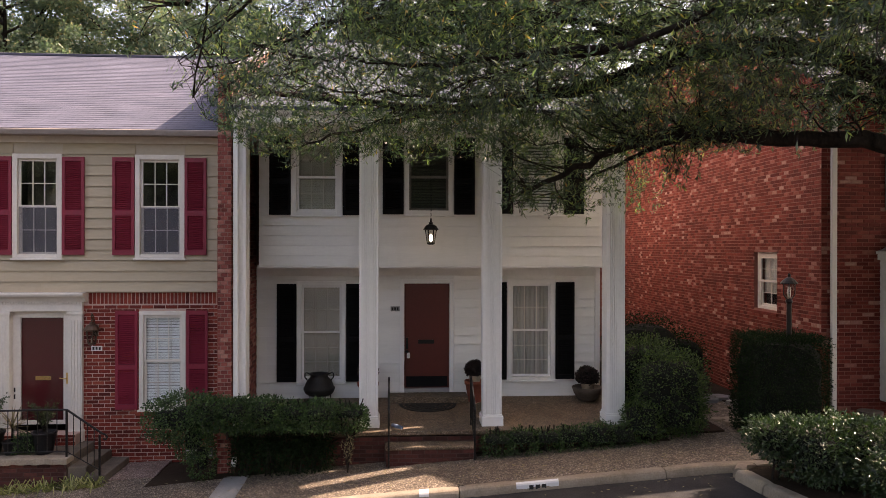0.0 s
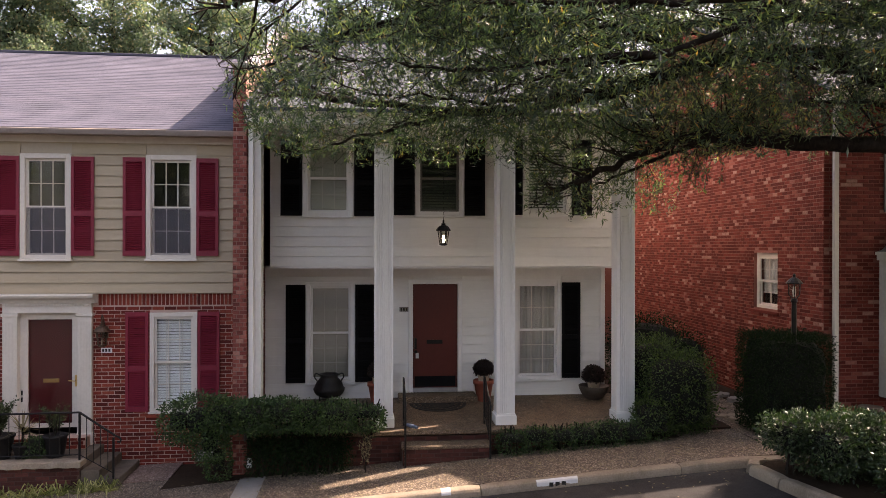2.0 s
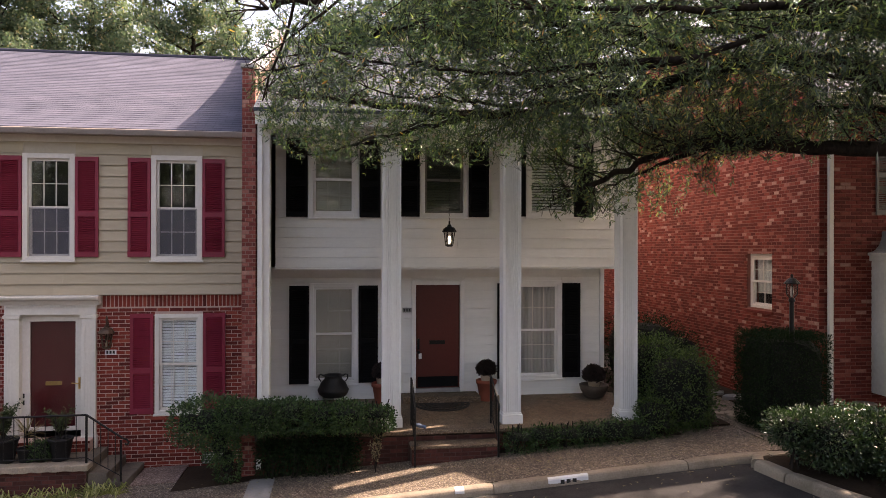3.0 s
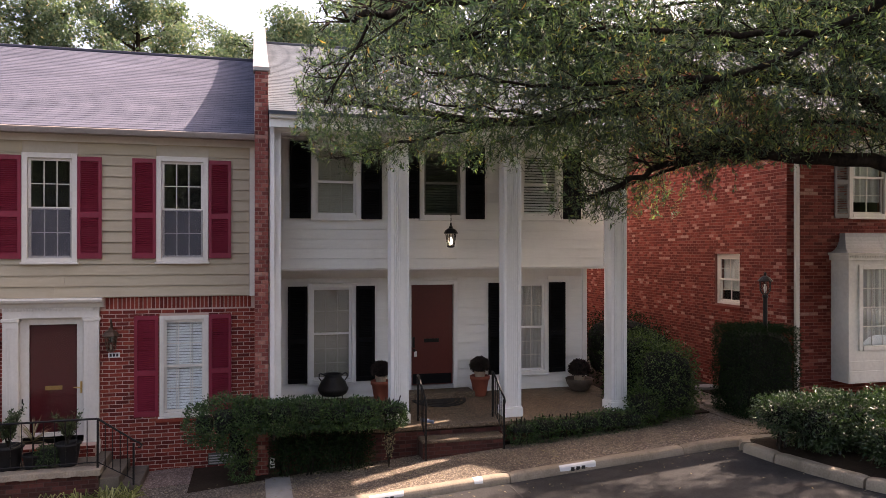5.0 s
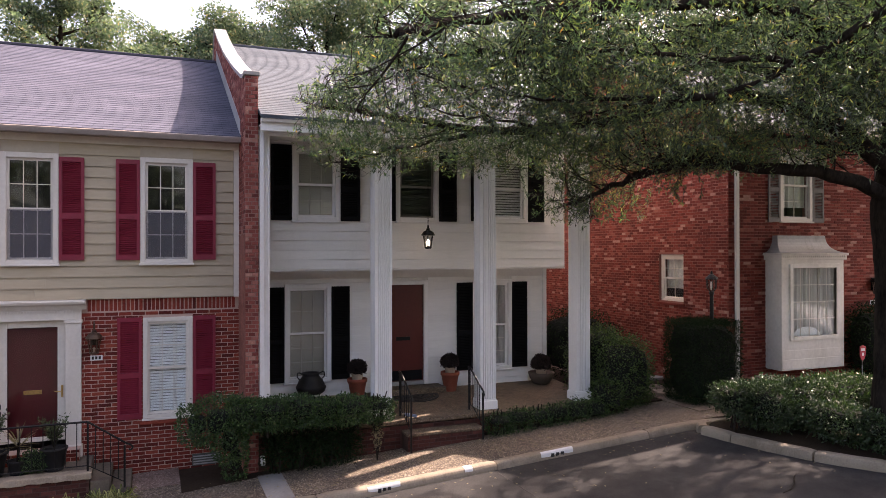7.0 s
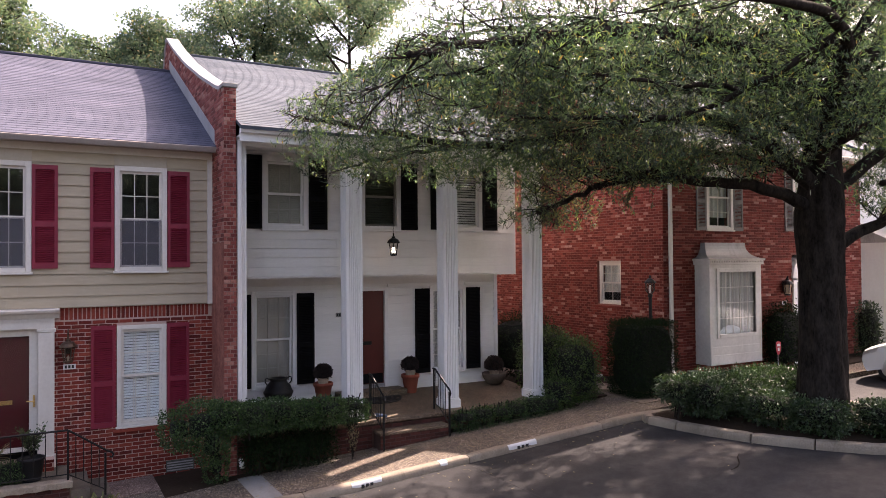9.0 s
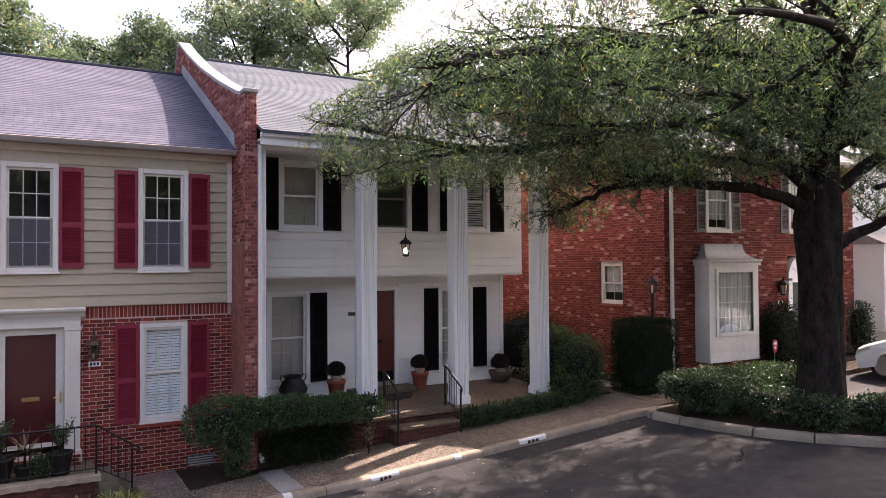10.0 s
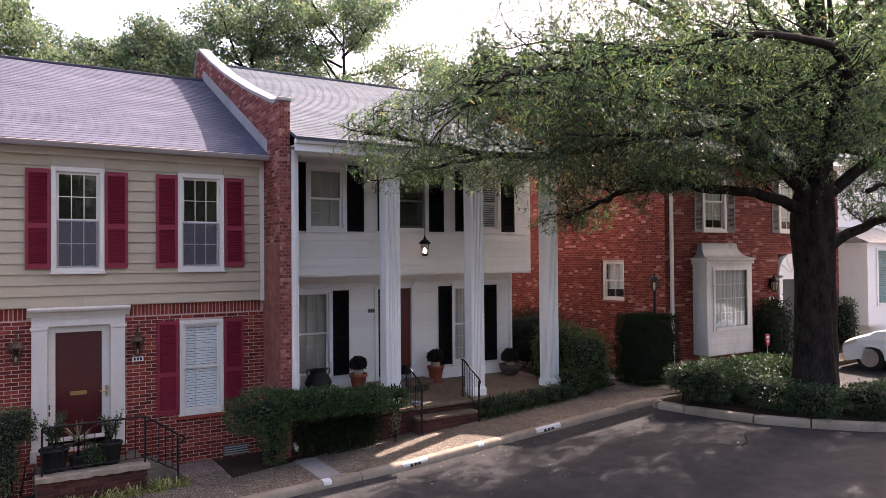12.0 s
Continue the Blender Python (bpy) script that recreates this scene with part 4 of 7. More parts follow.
soldier = brick_pieces(TX0, TX1, -1.35, 1.985, t_low)
lay_bricks(wall_low, soldier, FLAT, BRICK_MAROON, 0.005, lambda u, z: -5.3 < u < -2.8 and z > -0.3)
rows = []
x = TX0
while x < TX1 - 0.06:
    if not (D0 - 0.24 < x + 0.03 < D1 + 0.24):
        rows.append((x, min(x + BRICK_H - 0.004, TX1), 1.985, 2.185, False))
    x += COURSE
lay_bricks(wall_low, rows, FLAT, BRICK_MAROON, 0.006)

# ---------- brick party wall between the houses ----------
PX0, PX1, PY0 = -2.708, -2.497, 12.60
CAP = [(12.60, 6.06), (12.80, 6.06), (13.06, 6.12), (14.52, 6.64), (16.28, 7.34), (17.84, 8.06), (18.8, 8.56), (19.0, 8.56), (19.5, 7.75), (23.9, 5.6)]


def cap_z(y):
    return float(np.interp(y, [p[0] for p in CAP], [p[1] for p in CAP]))


pier = thing("party_wall", (-2.6, 13, land(-2.6)), "red brick party wall with pale metal coping between the houses", "wall")
bm = bmesh.new()
prism(bm, [(PY0, -1.1)] + [(y, z - 0.05) for y, z in CAP] + [(23.9, -1.1)], "x", PX0, PX1)
core = part("wall", bm, MORTAR_BROWN, pier)
bm = bmesh.new()
k = len(CAP) - 1
for (ya, za), (yb, zb) in zip(CAP[1:], CAP[2:]):
    lo = [(PX0 - 0.035, za - 0.06), (PX1 + 0.035, za - 0.06), (PX1 + 0.035, za + 0.01), (PX0 - 0.035, za + 0.01)]
    a = [bm.verts.new((x, ya, z)) for x, z in lo]
    b = [bm.verts.new((x, yb, z + zb - za)) for x, z in lo]
    for i in range(4):
        bm.faces.new([a[i], a[(i + 1) % 4], b[(i + 1) % 4], b[i]])
bmesh.ops.remove_doubles(bm, verts=bm.verts[:], dist=0.001)
bmesh.ops.recalc_face_normals(bm, faces=bm.faces)
part("coping", bm, METAL_GREY, pier, "pale metal coping")
part("front_cap", boxes((PX0 - 0.03, PX1 + 0.03, PY0 - 0.03, 12.82, 6.015, 6.085)), METAL_ROOF, pier, bevel=0.006)
bm = bmesh.new()
prism(bm, [(13.30, 5.11), (18.45, 7.66), (18.45, 7.92), (18.2, 7.80), (13.30, 5.36)], "x", PX0 - 0.016, PX0 - 0.009)
part("step_flashing", bm, METAL_GREY, pier, "grey metal step flashing")
SIDE_L = pose(PX0, 24, 0, 0, 0, -90)
lay_bricks(core, brick_pieces(0.1, 24 - PY0, -1.08, 8.6, [(24 - 13.56, 24 - PY0 + 0.01, -1.09, 3.3)], lambda u: cap_z(24 - u) - 0.055), SIDE_L, BRICK_ORANGE, 0.008, lambda u, z: u > 24 - 13.6 and z > 1.2)
bm = boxes((PX0 - 0.009, PX0 + 0.01, PY0 + 0.002, 13.545, -1.08, 3.3))
bmesh.ops.subdivide_edges(bm, edges=bm.edges[:], cuts=6, use_grid_fill=True)
for v in bm.verts:
    v.co.x += 0.004 * noise.noise(v.co * 4)
    if v.co.z > 3.29:
        v.co.z += 0.05 * noise.noise(v.co * 6)
part("plaster_coat", bm, PARGE, pier, "smooth red-washed plaster coat")
FRONT = wall_frame(0, PY0)
lay_bricks(core, brick_pieces(PX0, PX1 + 0.0, -1.08, 6.0, (), size=0.099), FRONT, BRICK_ORANGE, 0.008, lambda u, z: z > -0.2, size=0.099)
SIDE_R = pose(PX1, PY0, 0, 0, 0, 90)
lay_bricks(core, brick_pieces(0.0, 2.2, -1.08, 5.3, ()), SIDE_R, BRICK_ORANGE, 0.006)

# ---------- white town house with the porch ----------
white = thing("town_house", (1.0, 14.8, -0.05), "two-storey white town house, lap siding, tall fluted porch columns", "house", "row of town houses")
WX0, WX1, LY, UY = -2.48, 4.37, 14.79, 13.94
BAND = 2.65
up = [(-1.685, -0.745, 3.60, 5.03), (0.405, 1.335, 3.62, 5.05), (2.47, 3.42, 3.64, 5.07)]
low = [(-1.69, -0.735, 0.33, 2.33), (0.335, 1.405, 0.12, 2.37), (2.48, 3.455, 0.34, 2.36)]
lw = part("wall", wall_mesh(WX0, WX1, -0.6, BAND, low, LY, LY + 0.24), WHITE, white, "white lap siding under the overhang")
uw = part("wall", wall_mesh(WX0 + 0.2, WX1, BAND, 5.2, up, UY, UY + 0.24), WHITE, white, "white lap siding of the upper floor")
boards(lw, "siding_board", WX0, WX1 - 0.10, -0.05, 2.52, 0.184, LY - 0.002, WHITE_BOARD, low, 5, 0.05)
boards(uw, "siding_board", WX0 + 0.2, WX1 - 0.02, BAND, 5.14, 0.186, UY - 0.002, WHITE_BOARD, up, 7)
part("corner_board", boxes((WX1 - 0.095, WX1 + 0.004, LY - 0.045, LY + 0.10, -0.05, BAND - 0.03)), WHITE, white, bevel=0.004)
part("overhang_soffit", boxes((WX0 + 0.2, WX1, UY - 0.018, LY + 0.24, BAND - 0.03, BAND - 0.004)), WHITE, white, "white boarded underside of the upper floor")
part("head_board", boxes((WX0, WX1 - 0.1, LY - 0.040, LY - 0.004, 2.44, 2.618)), WHITE, white, bevel=0.003)
part("side_wall", boxes((WX1 - 0.2, WX1, LY + 0.25, 23.5, -0.6, 5.2), (WX0, WX1, 23.3, 23.5, -0.6, 5.2), (WX1 - 0.2, WX1, UY + 0.25, LY + 0.25, BAND, 5.2)), WHITE, white)
part("porch_ceiling", boxes((WX0, 4.27, 12.42, UY + 0.2, 5.14, 5.165)), WHITE, white, "white-painted porch ceiling")
part("porch_gable", boxes((4.19, 4.27, 12.43, UY - 0.05, 5.168, 5.30)), WHITE, white)
part("fascia", boxes((WX0, 4.27, 12.39, 12.42, 5.05, 5.27)), WHITE, white, bevel=0.004)
part("entablature", boxes((WX0, WX1 - 0.08, 12.76, 13.06, 5.02, 5.14)), WHITE, white, bevel=0.004)
W_RIDGE = (18.5, 8.12)
roof_slope(white, "roof", WX0 - 0.012, WX1 + 0.03, 12.26, 5.30, *W_RIDGE, SHINGLE_WHITE, label="pale grey asphalt shingle roof")
roof_slope(white, "roof", WX0 - 0.012, WX1 + 0.03, 24.7, 5.30, *W_RIDGE, SHINGLE_WHITE)
part("ridge_cap", boxes((WX0, WX1 + 0.03, W_RIDGE[0] - 0.12, W_RIDGE[0] + 0.12, W_RIDGE[1] - 0.05, W_RIDGE[1] + 0.012)), SHINGLE_WHITE, white, bevel=0.01)
bm = bmesh.new()
prism(bm, [(12.45, 5.31), (UY, 5.16), (23.3, 5.16), (24.4, 5.31), (18.5, 8.04)], "x", 4.19, 4.268)
part("gable", bm, WHITE, white)
gutter(white, WX0, WX1 + 0.03, 12.38, 5.29, WHITE)
PORCH_Z = -0.085
for cx in (-0.21, 1.925, 4.095):
    fluted_column(white, cx, 12.91, PORCH_Z, 5.03)
bm = boxes((WX0 + 0.0, WX0 + 0.20, 12.75, 13.07, PORCH_Z, 5.03), (WX0, WX0 + 0.22, 12.73, 13.09, PORCH_Z, PORCH_Z + 0.17))
half = part("half_column", bm, WHITE, white, "white pilaster beside the party wall")
for i in range(4):
    part("fillet", boxes((WX0 + 0.03 + 0.045 * i, WX0 + 0.055 + 0.045 * i, 12.742, 12.749, 0.2, 4.8)), WHITE, half)
downspout(white, [(WX0 + 0.05, 12.66, 5.08), (WX0 + 0.05, 12.68, -0.45), (WX0 + 0.05, 12.50, -0.62)], WHITE)
WF, WU = wall_frame(0, LY - 0.014), wall_frame(0, UY - 0.008)


def sheers(w, m, a, b, c, d):
    curtain(w, m, a + 0.01, b - 0.01, c, d, 0.10, CURTAIN, 8)


def dark_blind(w, m, a, b, c, d):
    blind(w, m, a + 0.02, b - 0.02, c, d, 0.09, SHADE_DARK, 0.052, 60)


def drawn(w, m, a, b, c, d):
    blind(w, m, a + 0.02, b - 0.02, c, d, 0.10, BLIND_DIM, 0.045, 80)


def slatted(w, m, a, b, c, d):
    blind(w, m, a + 0.02, b - 0.02, c, d, 0.09, BLIND, 0.055, 60)


for (a, b, c, d), how in zip(up, (drawn, dark_blind, slatted)):
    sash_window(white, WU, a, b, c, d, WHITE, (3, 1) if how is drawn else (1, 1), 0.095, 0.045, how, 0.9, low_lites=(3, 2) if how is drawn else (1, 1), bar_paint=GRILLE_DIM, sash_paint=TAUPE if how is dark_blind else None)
    shutter(white, WU @ pose(0, -0.028, 0), a - 0.40, a - 0.01, c + 0.0, d + 0.02, BLACK_PAINT)
    shutter(white, WU @ pose(0, -0.028, 0), b + 0.01, b + 0.40, c + 0.0, d + 0.02, BLACK_PAINT)
for (a, b, c, d), how in ((low[0], drawn), (low[2], sheers)):
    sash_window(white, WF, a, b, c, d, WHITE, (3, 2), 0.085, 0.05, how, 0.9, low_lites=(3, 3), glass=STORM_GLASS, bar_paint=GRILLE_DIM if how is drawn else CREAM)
    shutter(white, WF @ pose(0, -0.036, 0), a - 0.39, a - 0.01, c + 0.02, d - 0.05, BLACK_PAINT)
    shutter(white, WF @ pose(0, -0.036, 0), b + 0.01, b + 0.39, c + 0.02, d - 0.05, BLACK_PAINT)
# front door
fd = part("door", bars(WF, [(0.425, 1.318, 0.02, 0.07, 0.20, 2.28)]), DOOR_RED, white, "brick-red front door with brass fittings", bevel=0.004)
part("door_frame", bars(WF, [(0.335, 0.42, -0.05, 0.10, 0.12, 2.37), (1.322, 1.405, -0.05, 0.10, 0.12, 2.37), (0.42, 1.322, -0.05, 0.10, 2.285, 2.37)]), WHITE, fd, bevel=0.004)
part("threshold", bars(WF, [(0.42, 1.322, -0.05, 0.10, 0.12, 0.195)]), METAL_GREY, fd, bevel=0.005)
part("kick_plate", bars(WF, [(0.46, 1.285, 0.008, 0.019, 0.22, 0.43)]), BLACK_PAINT, fd, "black kick plate", bevel=0.003)
part("mail_slot", bars(WF, [(0.70, 1.02, 0.006, 0.019, 1.08, 1.16)]), IRON, fd, "dark mail slot", bevel=0.004)
bm = boxes((0.455, 0.50, 0.0, 0.019, 0.98, 1.20))
lathe(bm, [(0.012, 0), (0.03, 0.02), (0.034, 0.04), (0.02, 0.06)], (0, 0, 0), 10)
for v in bm.verts[8:]:
    v.co = Vector((0.478 + v.co.x, -0.005 - v.co.z, 0.93 + v.co.y))
part("door_handle", moved(bm, WF), IRON, fd, "black knob and lock plate")
part("door_tag", bars(WF, [(0.475, 0.535, -0.05, -0.046, 0.80, 0.91)]), PLATE_WHITE, fd, "white paper tag on the knob")
house_numbers(white, WF @ pose(0, -0.036, 0), 0.15, 1.735, 0.18, 0.095, CONCRETE_PALE, INK)

# porch slab, front steps and brick skirt
porch = thing("porch", (1.0, 13.6, -0.6), "pebble concrete porch floor on a brick skirt", "porch", kind="structure")
bm = bmesh.new()
prism(bm, [(12.52, -0.10), (LY, 0.02), (LY, -0.2), (12.62, -0.2), (12.60, -0.165), (12.52, -0.165)], "x", PX1 + 0.01, 4.55)
part("porch_floor", bm, PEBBLE_PORCH, porch, "brown pebble concrete floor", bevel=0.008)
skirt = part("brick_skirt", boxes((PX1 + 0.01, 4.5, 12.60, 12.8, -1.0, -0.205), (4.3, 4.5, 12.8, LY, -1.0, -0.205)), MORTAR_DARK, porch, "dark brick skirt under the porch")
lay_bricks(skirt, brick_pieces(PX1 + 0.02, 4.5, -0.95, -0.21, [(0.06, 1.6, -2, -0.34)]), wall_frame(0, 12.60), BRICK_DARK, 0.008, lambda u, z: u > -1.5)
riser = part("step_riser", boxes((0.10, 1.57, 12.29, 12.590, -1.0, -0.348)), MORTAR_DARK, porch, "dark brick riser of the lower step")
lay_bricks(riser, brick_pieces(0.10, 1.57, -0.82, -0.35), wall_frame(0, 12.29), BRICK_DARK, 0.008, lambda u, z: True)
part("step", boxes((0.08, 1.59, 12.255, 12.588, -0.347, -0.285)), PEBBLE_PORCH, porch, "lower pebble concrete step", bevel=0.014)
part("door_step", boxes((0.12, 1.66, 14.28, LY - 0.03, -0.05, 0.115)), PEBBLE_PORCH, porch, "pebble concrete step before the door", bevel=0.012)

# ---------- washed brick house with the bay window ----------
brick_house = thing("town_house", (11.5, 12.5, land(11.5)), "two-storey red brick house with white bay window and pale shingle roof", "house", "row of town houses")
RX0, RX1, RY = 7.60, 15.6, 12.40
side_holes = [(24 - 14.76, 24 - 13.86, 1.78, 2.92)]
front_holes = [(9.10, 10.08, 3.68, 5.35), (12.50, 13.45, 3.70, 5.35), (12.42, 13.62, -0.2, 3.05)]


def rake(y):
    return 5.87 + 0.5 * (min(y, 2 * 18.3 - y) - 12.23)


SIDE = pose(RX0, 24, 0, 0, 0, -90)
bm = wall_mesh(24 - 24, 24 - RY, -0.6, 5.9, side_holes, 0.0, 0.26)
moved(bm, SIDE)
rs = part("wall", bm, MORTAR_RED, brick_house, "weathered red brick side wall with pale flecks")
bm = bmesh.new()
prism(bm, [(RY, 5.9), (24, 5.9), (24, rake(24) - 0.02), (18.3, rake(18.3) - 0.04), (RY, rake(RY) - 0.03)], "x", RX0, RX0 + 0.26)
part("gable", bm, MORTAR_RED, brick_house, "weathered red brick gable")
rf = part("wall", wall_mesh(RX0 + 0.262, RX1, -0.6, 5.75, front_holes, RY, RY + 0.26), MORTAR_RED, brick_house, "weathered red brick front wall")
part("end_wall", boxes((RX1 - 0.25, RX1, RY + 0.27, 24, -0.6, 5.7), (RX0, RX1, 24.0, 24.2, -0.6, 5.7)), MORTAR_RED, brick_house)
roof_slope(brick_house, "roof", RX0 - 0.12, RX1 + 0.1, 12.05, 5.80, 18.3, 8.93, SHINGLE_WHITE, label="pale grey asphalt shingle roof")
roof_slope(brick_house, "roof", RX0 - 0.12, RX1 + 0.1, 24.55, 5.80, 18.3, 8.93, SHINGLE_WHITE)
part("rake_board", boxes((RX0 - 0.05, RX0 - 0.01, RY - 0.3, RY + 0.02, 5.60, 5.74)), CREAM, brick_house)
part("soffit", boxes((RX0 - 0.05, RX1, 12.08, RY + 0.2, 5.70, 5.73)), CREAM, brick_house)
gutter(brick_house, RX0 - 0.1, RX1, 12.13, 5.80, CREAM)
downspout(brick_house, [(7.78, 12.12, 5.68), (7.78, 12.33, 5.45), (7.78, 12.335, 0.0), (7.78, 12.22, -0.08)], CREAM, 0.045, 0.035)
lay_bricks(rs, brick_pieces(0.05, 24 - RY, -0.55, 8.9, side_holes, lambda u: rake(24 - u) - 0.08, size=0.155), SIDE, BRICK_WASHED, 0.005, lambda u, z: u > 24 - 14.0 and 1.4 < z < 4.2, size=0.155)
lay_bricks(rf, brick_pieces(RX0 + 0.004, RX1, -0.55, 5.7, front_holes + [(8.7, 10.5, 0.5, 2.9)]), wall_frame(0, RY), BRICK_WASHED, 0.007, lambda u, z: 7.7 < u < 8.9 and z > 1.2)


def side_sheer(w, m, a, b, c, d):
    curtain(w, m, a, b, c + 0.25, d, 0.12, CURTAIN, 5)


w = sash_window(brick_house, SIDE @ pose(0, 0.07, 0), *side_holes[0], CREAM, (2, 2), 0.08, 0.0, side_sheer, 0.9)
part("brick_sill", bars(SIDE, [(side_holes[0][0] - 0.05, side_holes[0][1] + 0.05, -0.045, 0.07, 1.68, 1.742)]), BRICK_WASHED, w, bevel=0.006)
part("crawl_vent", bars(SIDE, [(24 - 13.1, 24 - 12.75, -0.02, 0.0, 0.40 + 0.05 * i, 0.425 + 0.05 * i) for i in range(4)]), METAL_GREY, brick_house, "slotted metal crawl-space vent")
RF = wall_frame(0, RY)
for a, b, c, d in front_holes[:2]:
    sash_window(brick_house, RF, a, b, c, d, CREAM, (2, 2), 0.09, 0.03, side_sheer, 0.9)
    shutter(brick_house, RF, a - 0.36, a - 0.01, c - 0.02, d + 0.02, TAUPE)
    shutter(brick_house, RF, b + 0.01, b + 0.36, c - 0.02, d + 0.02, TAUPE)
# added wall that stops the light at the far end of the passage
tagged(part("alley_light_block", boxes((4.38, 7.59, 23.7, 23.9, -0.6, 2.4)), MORTAR_RED, None), "plain brown wall added to close the passage and block its light", kind="structure")
# bay window
BX0, BX1, BY = 8.66, 10.54, 11.94
wx0, wx1, wz0, wz1 = 8.98, 10.30, 1.10, 2.62
bay = part("bay_window", wall_mesh(BX0, BX1, 0.36, 2.86, [(wx0, wx1, wz0, wz1)], BY, BY + 0.06), WHITE_WORN, brick_house, "white-painted timber bay window under a flared metal roof")
part("bay_side", boxes((BX0, BX0 + 0.06, BY + 0.061, RY, 0.36, 2.86)), WHITE_WORN, bay)
part("bay_side", boxes((BX1 - 0.06, BX1, BY + 0.061, RY, 0.36, 2.86)), WHITE_WORN, bay)
part("bay_floor", boxes((BX0 + 0.06, BX1 - 0.06, BY + 0.061, RY, 0.36, 0.42)), WHITE_WORN, bay)
part("bay_panel", boxes((BX0 + 0.02, BX1 - 0.02, BY - 0.012, BY - 0.001, 0.38, 0.60), (BX0 + 0.02, BX1 - 0.02, BY - 0.009, BY - 0.001, 0.61, 0.80)), WHITE_WORN, bay, bevel=0.003)
part("bay_casing", boxes((wx0 - 0.09, wx0, BY - 0.03, BY + 0.05, wz0 - 0.09, wz1 + 0.09), (wx1, wx1 + 0.09, BY - 0.03, BY + 0.05, wz0 - 0.09, wz1 + 0.09), (wx0, wx1, BY - 0.03, BY + 0.05, wz1, wz1 + 0.09), (wx0, wx1, BY - 0.04, BY + 0.05, wz0 - 0.09, wz0)), WHITE_WORN, bay, bevel=0.004)
part("muntin", boxes(*[(wx0 + (wx1 - wx0) * i / 5 - 0.006, wx0 + (wx1 - wx0) * i / 5 + 0.006, BY + 0.02, BY + 0.04, wz0, wz1) for i in range(1, 5)], *[(wx0, wx1, BY + 0.021, BY + 0.039, wz0 + (wz1 - wz0) * i / 4 - 0.009, wz0 + (wz1 - wz0) * i / 4 + 0.009) for i in range(1, 4)]), WHITE_WORN, bay)
pane = part("pane", boxes((wx0, wx1, BY + 0.028, BY + 0.032, wz0, wz1)), GLASS, bay)
pane.visible_shadow = False
curtain(bay, Matrix(), wx0 - 0.05, wx1 + 0.05, wz0 - 0.1, wz1 + 0.1, BY + 0.085, CURTAIN, 10, 0.02)
# flat white half-round form between the panes and the curtain
bm = bmesh.new()
lathe(bm, [(0.42, 0.0), (0.40, 0.12), (0.26, 0.22), (0.08, 0.26)], (9.45, BY + 0.16, 1.04), 20)
bmesh.ops.scale(bm, vec=(1.0, 0.03, 1.0), space=Matrix.Translation((-9.45, -BY - 0.055, -1.04)), verts=bm.verts[:])
part("white_form", bm, BLIND, bay, "flat white rounded form low behind the bay panes", smooth=True)
part("cornice", boxes((BX0 - 0.05, BX1 + 0.05, BY - 0.05, RY, 2.80, 2.90), (BX0 - 0.08, BX1 + 0.08, BY - 0.08, RY, 2.90, 2.95)), WHITE_WORN, bay, bevel=0.006)
part("dentil", boxes(*[(BX0 - 0.02 + 0.06 * i, BX0 + 0.01 + 0.06 * i, BY - 0.075, BY - 0.051, 2.855, 2.895) for i in range(32)]), WHITE_WORN, bay, kind="stuff")
bm = bmesh.new()
k = 8
rings = []
for i in range(k + 1):
    f = i / k
    inn = 0.40 * (1 - (1 - f) ** 2)
    z = 2.95 + 0.40 * f ** 1.7
    rings.append([bm.verts.new(p) for p in ((BX0 - 0.09 + inn * 0.75, RY, z), (BX0 - 0.09 + inn * 0.75, BY - 0.09 + inn, z), (BX1 + 0.09 - inn * 0.75, BY - 0.09 + inn, z), (BX1 + 0.09 - inn * 0.75, RY, z))])
for a, b in zip(rings, rings[1:]):
    for i in range(4):
        bm.faces.new([a[i], a[(i + 1) % 4], b[(i + 1) % 4], b[i]])
bm.faces.new(rings[-1])
bm.faces.new(rings[0][::-1])
part("bay_roof", bm, METAL_ROOF, bay, "stained flared metal roof", smooth=False)
# arched doorway
ax0, ax1 = 12.42, 13.62
part("entry_door", boxes((ax0 + 0.16, ax1 - 0.16, RY + 0.12, RY + 0.17, 0.12, 2.30)), SHADE_DARK, brick_house, "dark glazed entry door")
part("entry_frame", boxes((ax0, ax0 + 0.16, RY - 0.05, RY + 0.2, -0.1, 2.35), (ax1 - 0.16, ax1, RY - 0.05, RY + 0.2, -0.1, 2.35), (ax0 + 0.16, ax1 - 0.16, RY - 0.05, RY + 0.2, 2.30, 2.42)), WHITE, brick_house, bevel=0.005)
bm = bmesh.new()
cx, rr = (ax0 + ax1) / 2, (ax1 - ax0) / 2
prism(bm, [(ax0 - 0.04, 2.42)] + [(cx - (rr + 0.04) * math.cos(math.pi * i / 12), 2.42 + (rr + 0.04) * math.sin(math.pi * i / 12)) for i in range(13)] + [(ax1 + 0.04, 2.42)], "y", RY - 0.07, RY + 0.2)
part("arch_panel", bm, WHITE, brick_house, "white arched panel over the door")
bm = bmesh.new()
for i in range(5):
    a = math.pi * (i + 1) / 6
    box(bm, 0.1, rr - 0.02, -0.012, 0.0, -0.012, 0.012, pose(cx, RY - 0.072, 2.44) @ pose(0, 0, 0, 0, math.degrees(-a), 0))
part("arch_rib", bm, CREAM, brick_house)
bl = thing("wall_lantern", (12.05, 12.3, 1.9), "black wall lantern beside the arched door", "lamp")
bm = bmesh.new()
lantern_body(bm, 12.05, 12.27, 1.95, 1.5)
box(bm, 12.0, 12.1, 12.35, 12.395, 2.05, 2.35)
tube(bm, [(12.05, 12.36, 2.3), (12.05, 12.27, 2.46)], 0.012, 6)
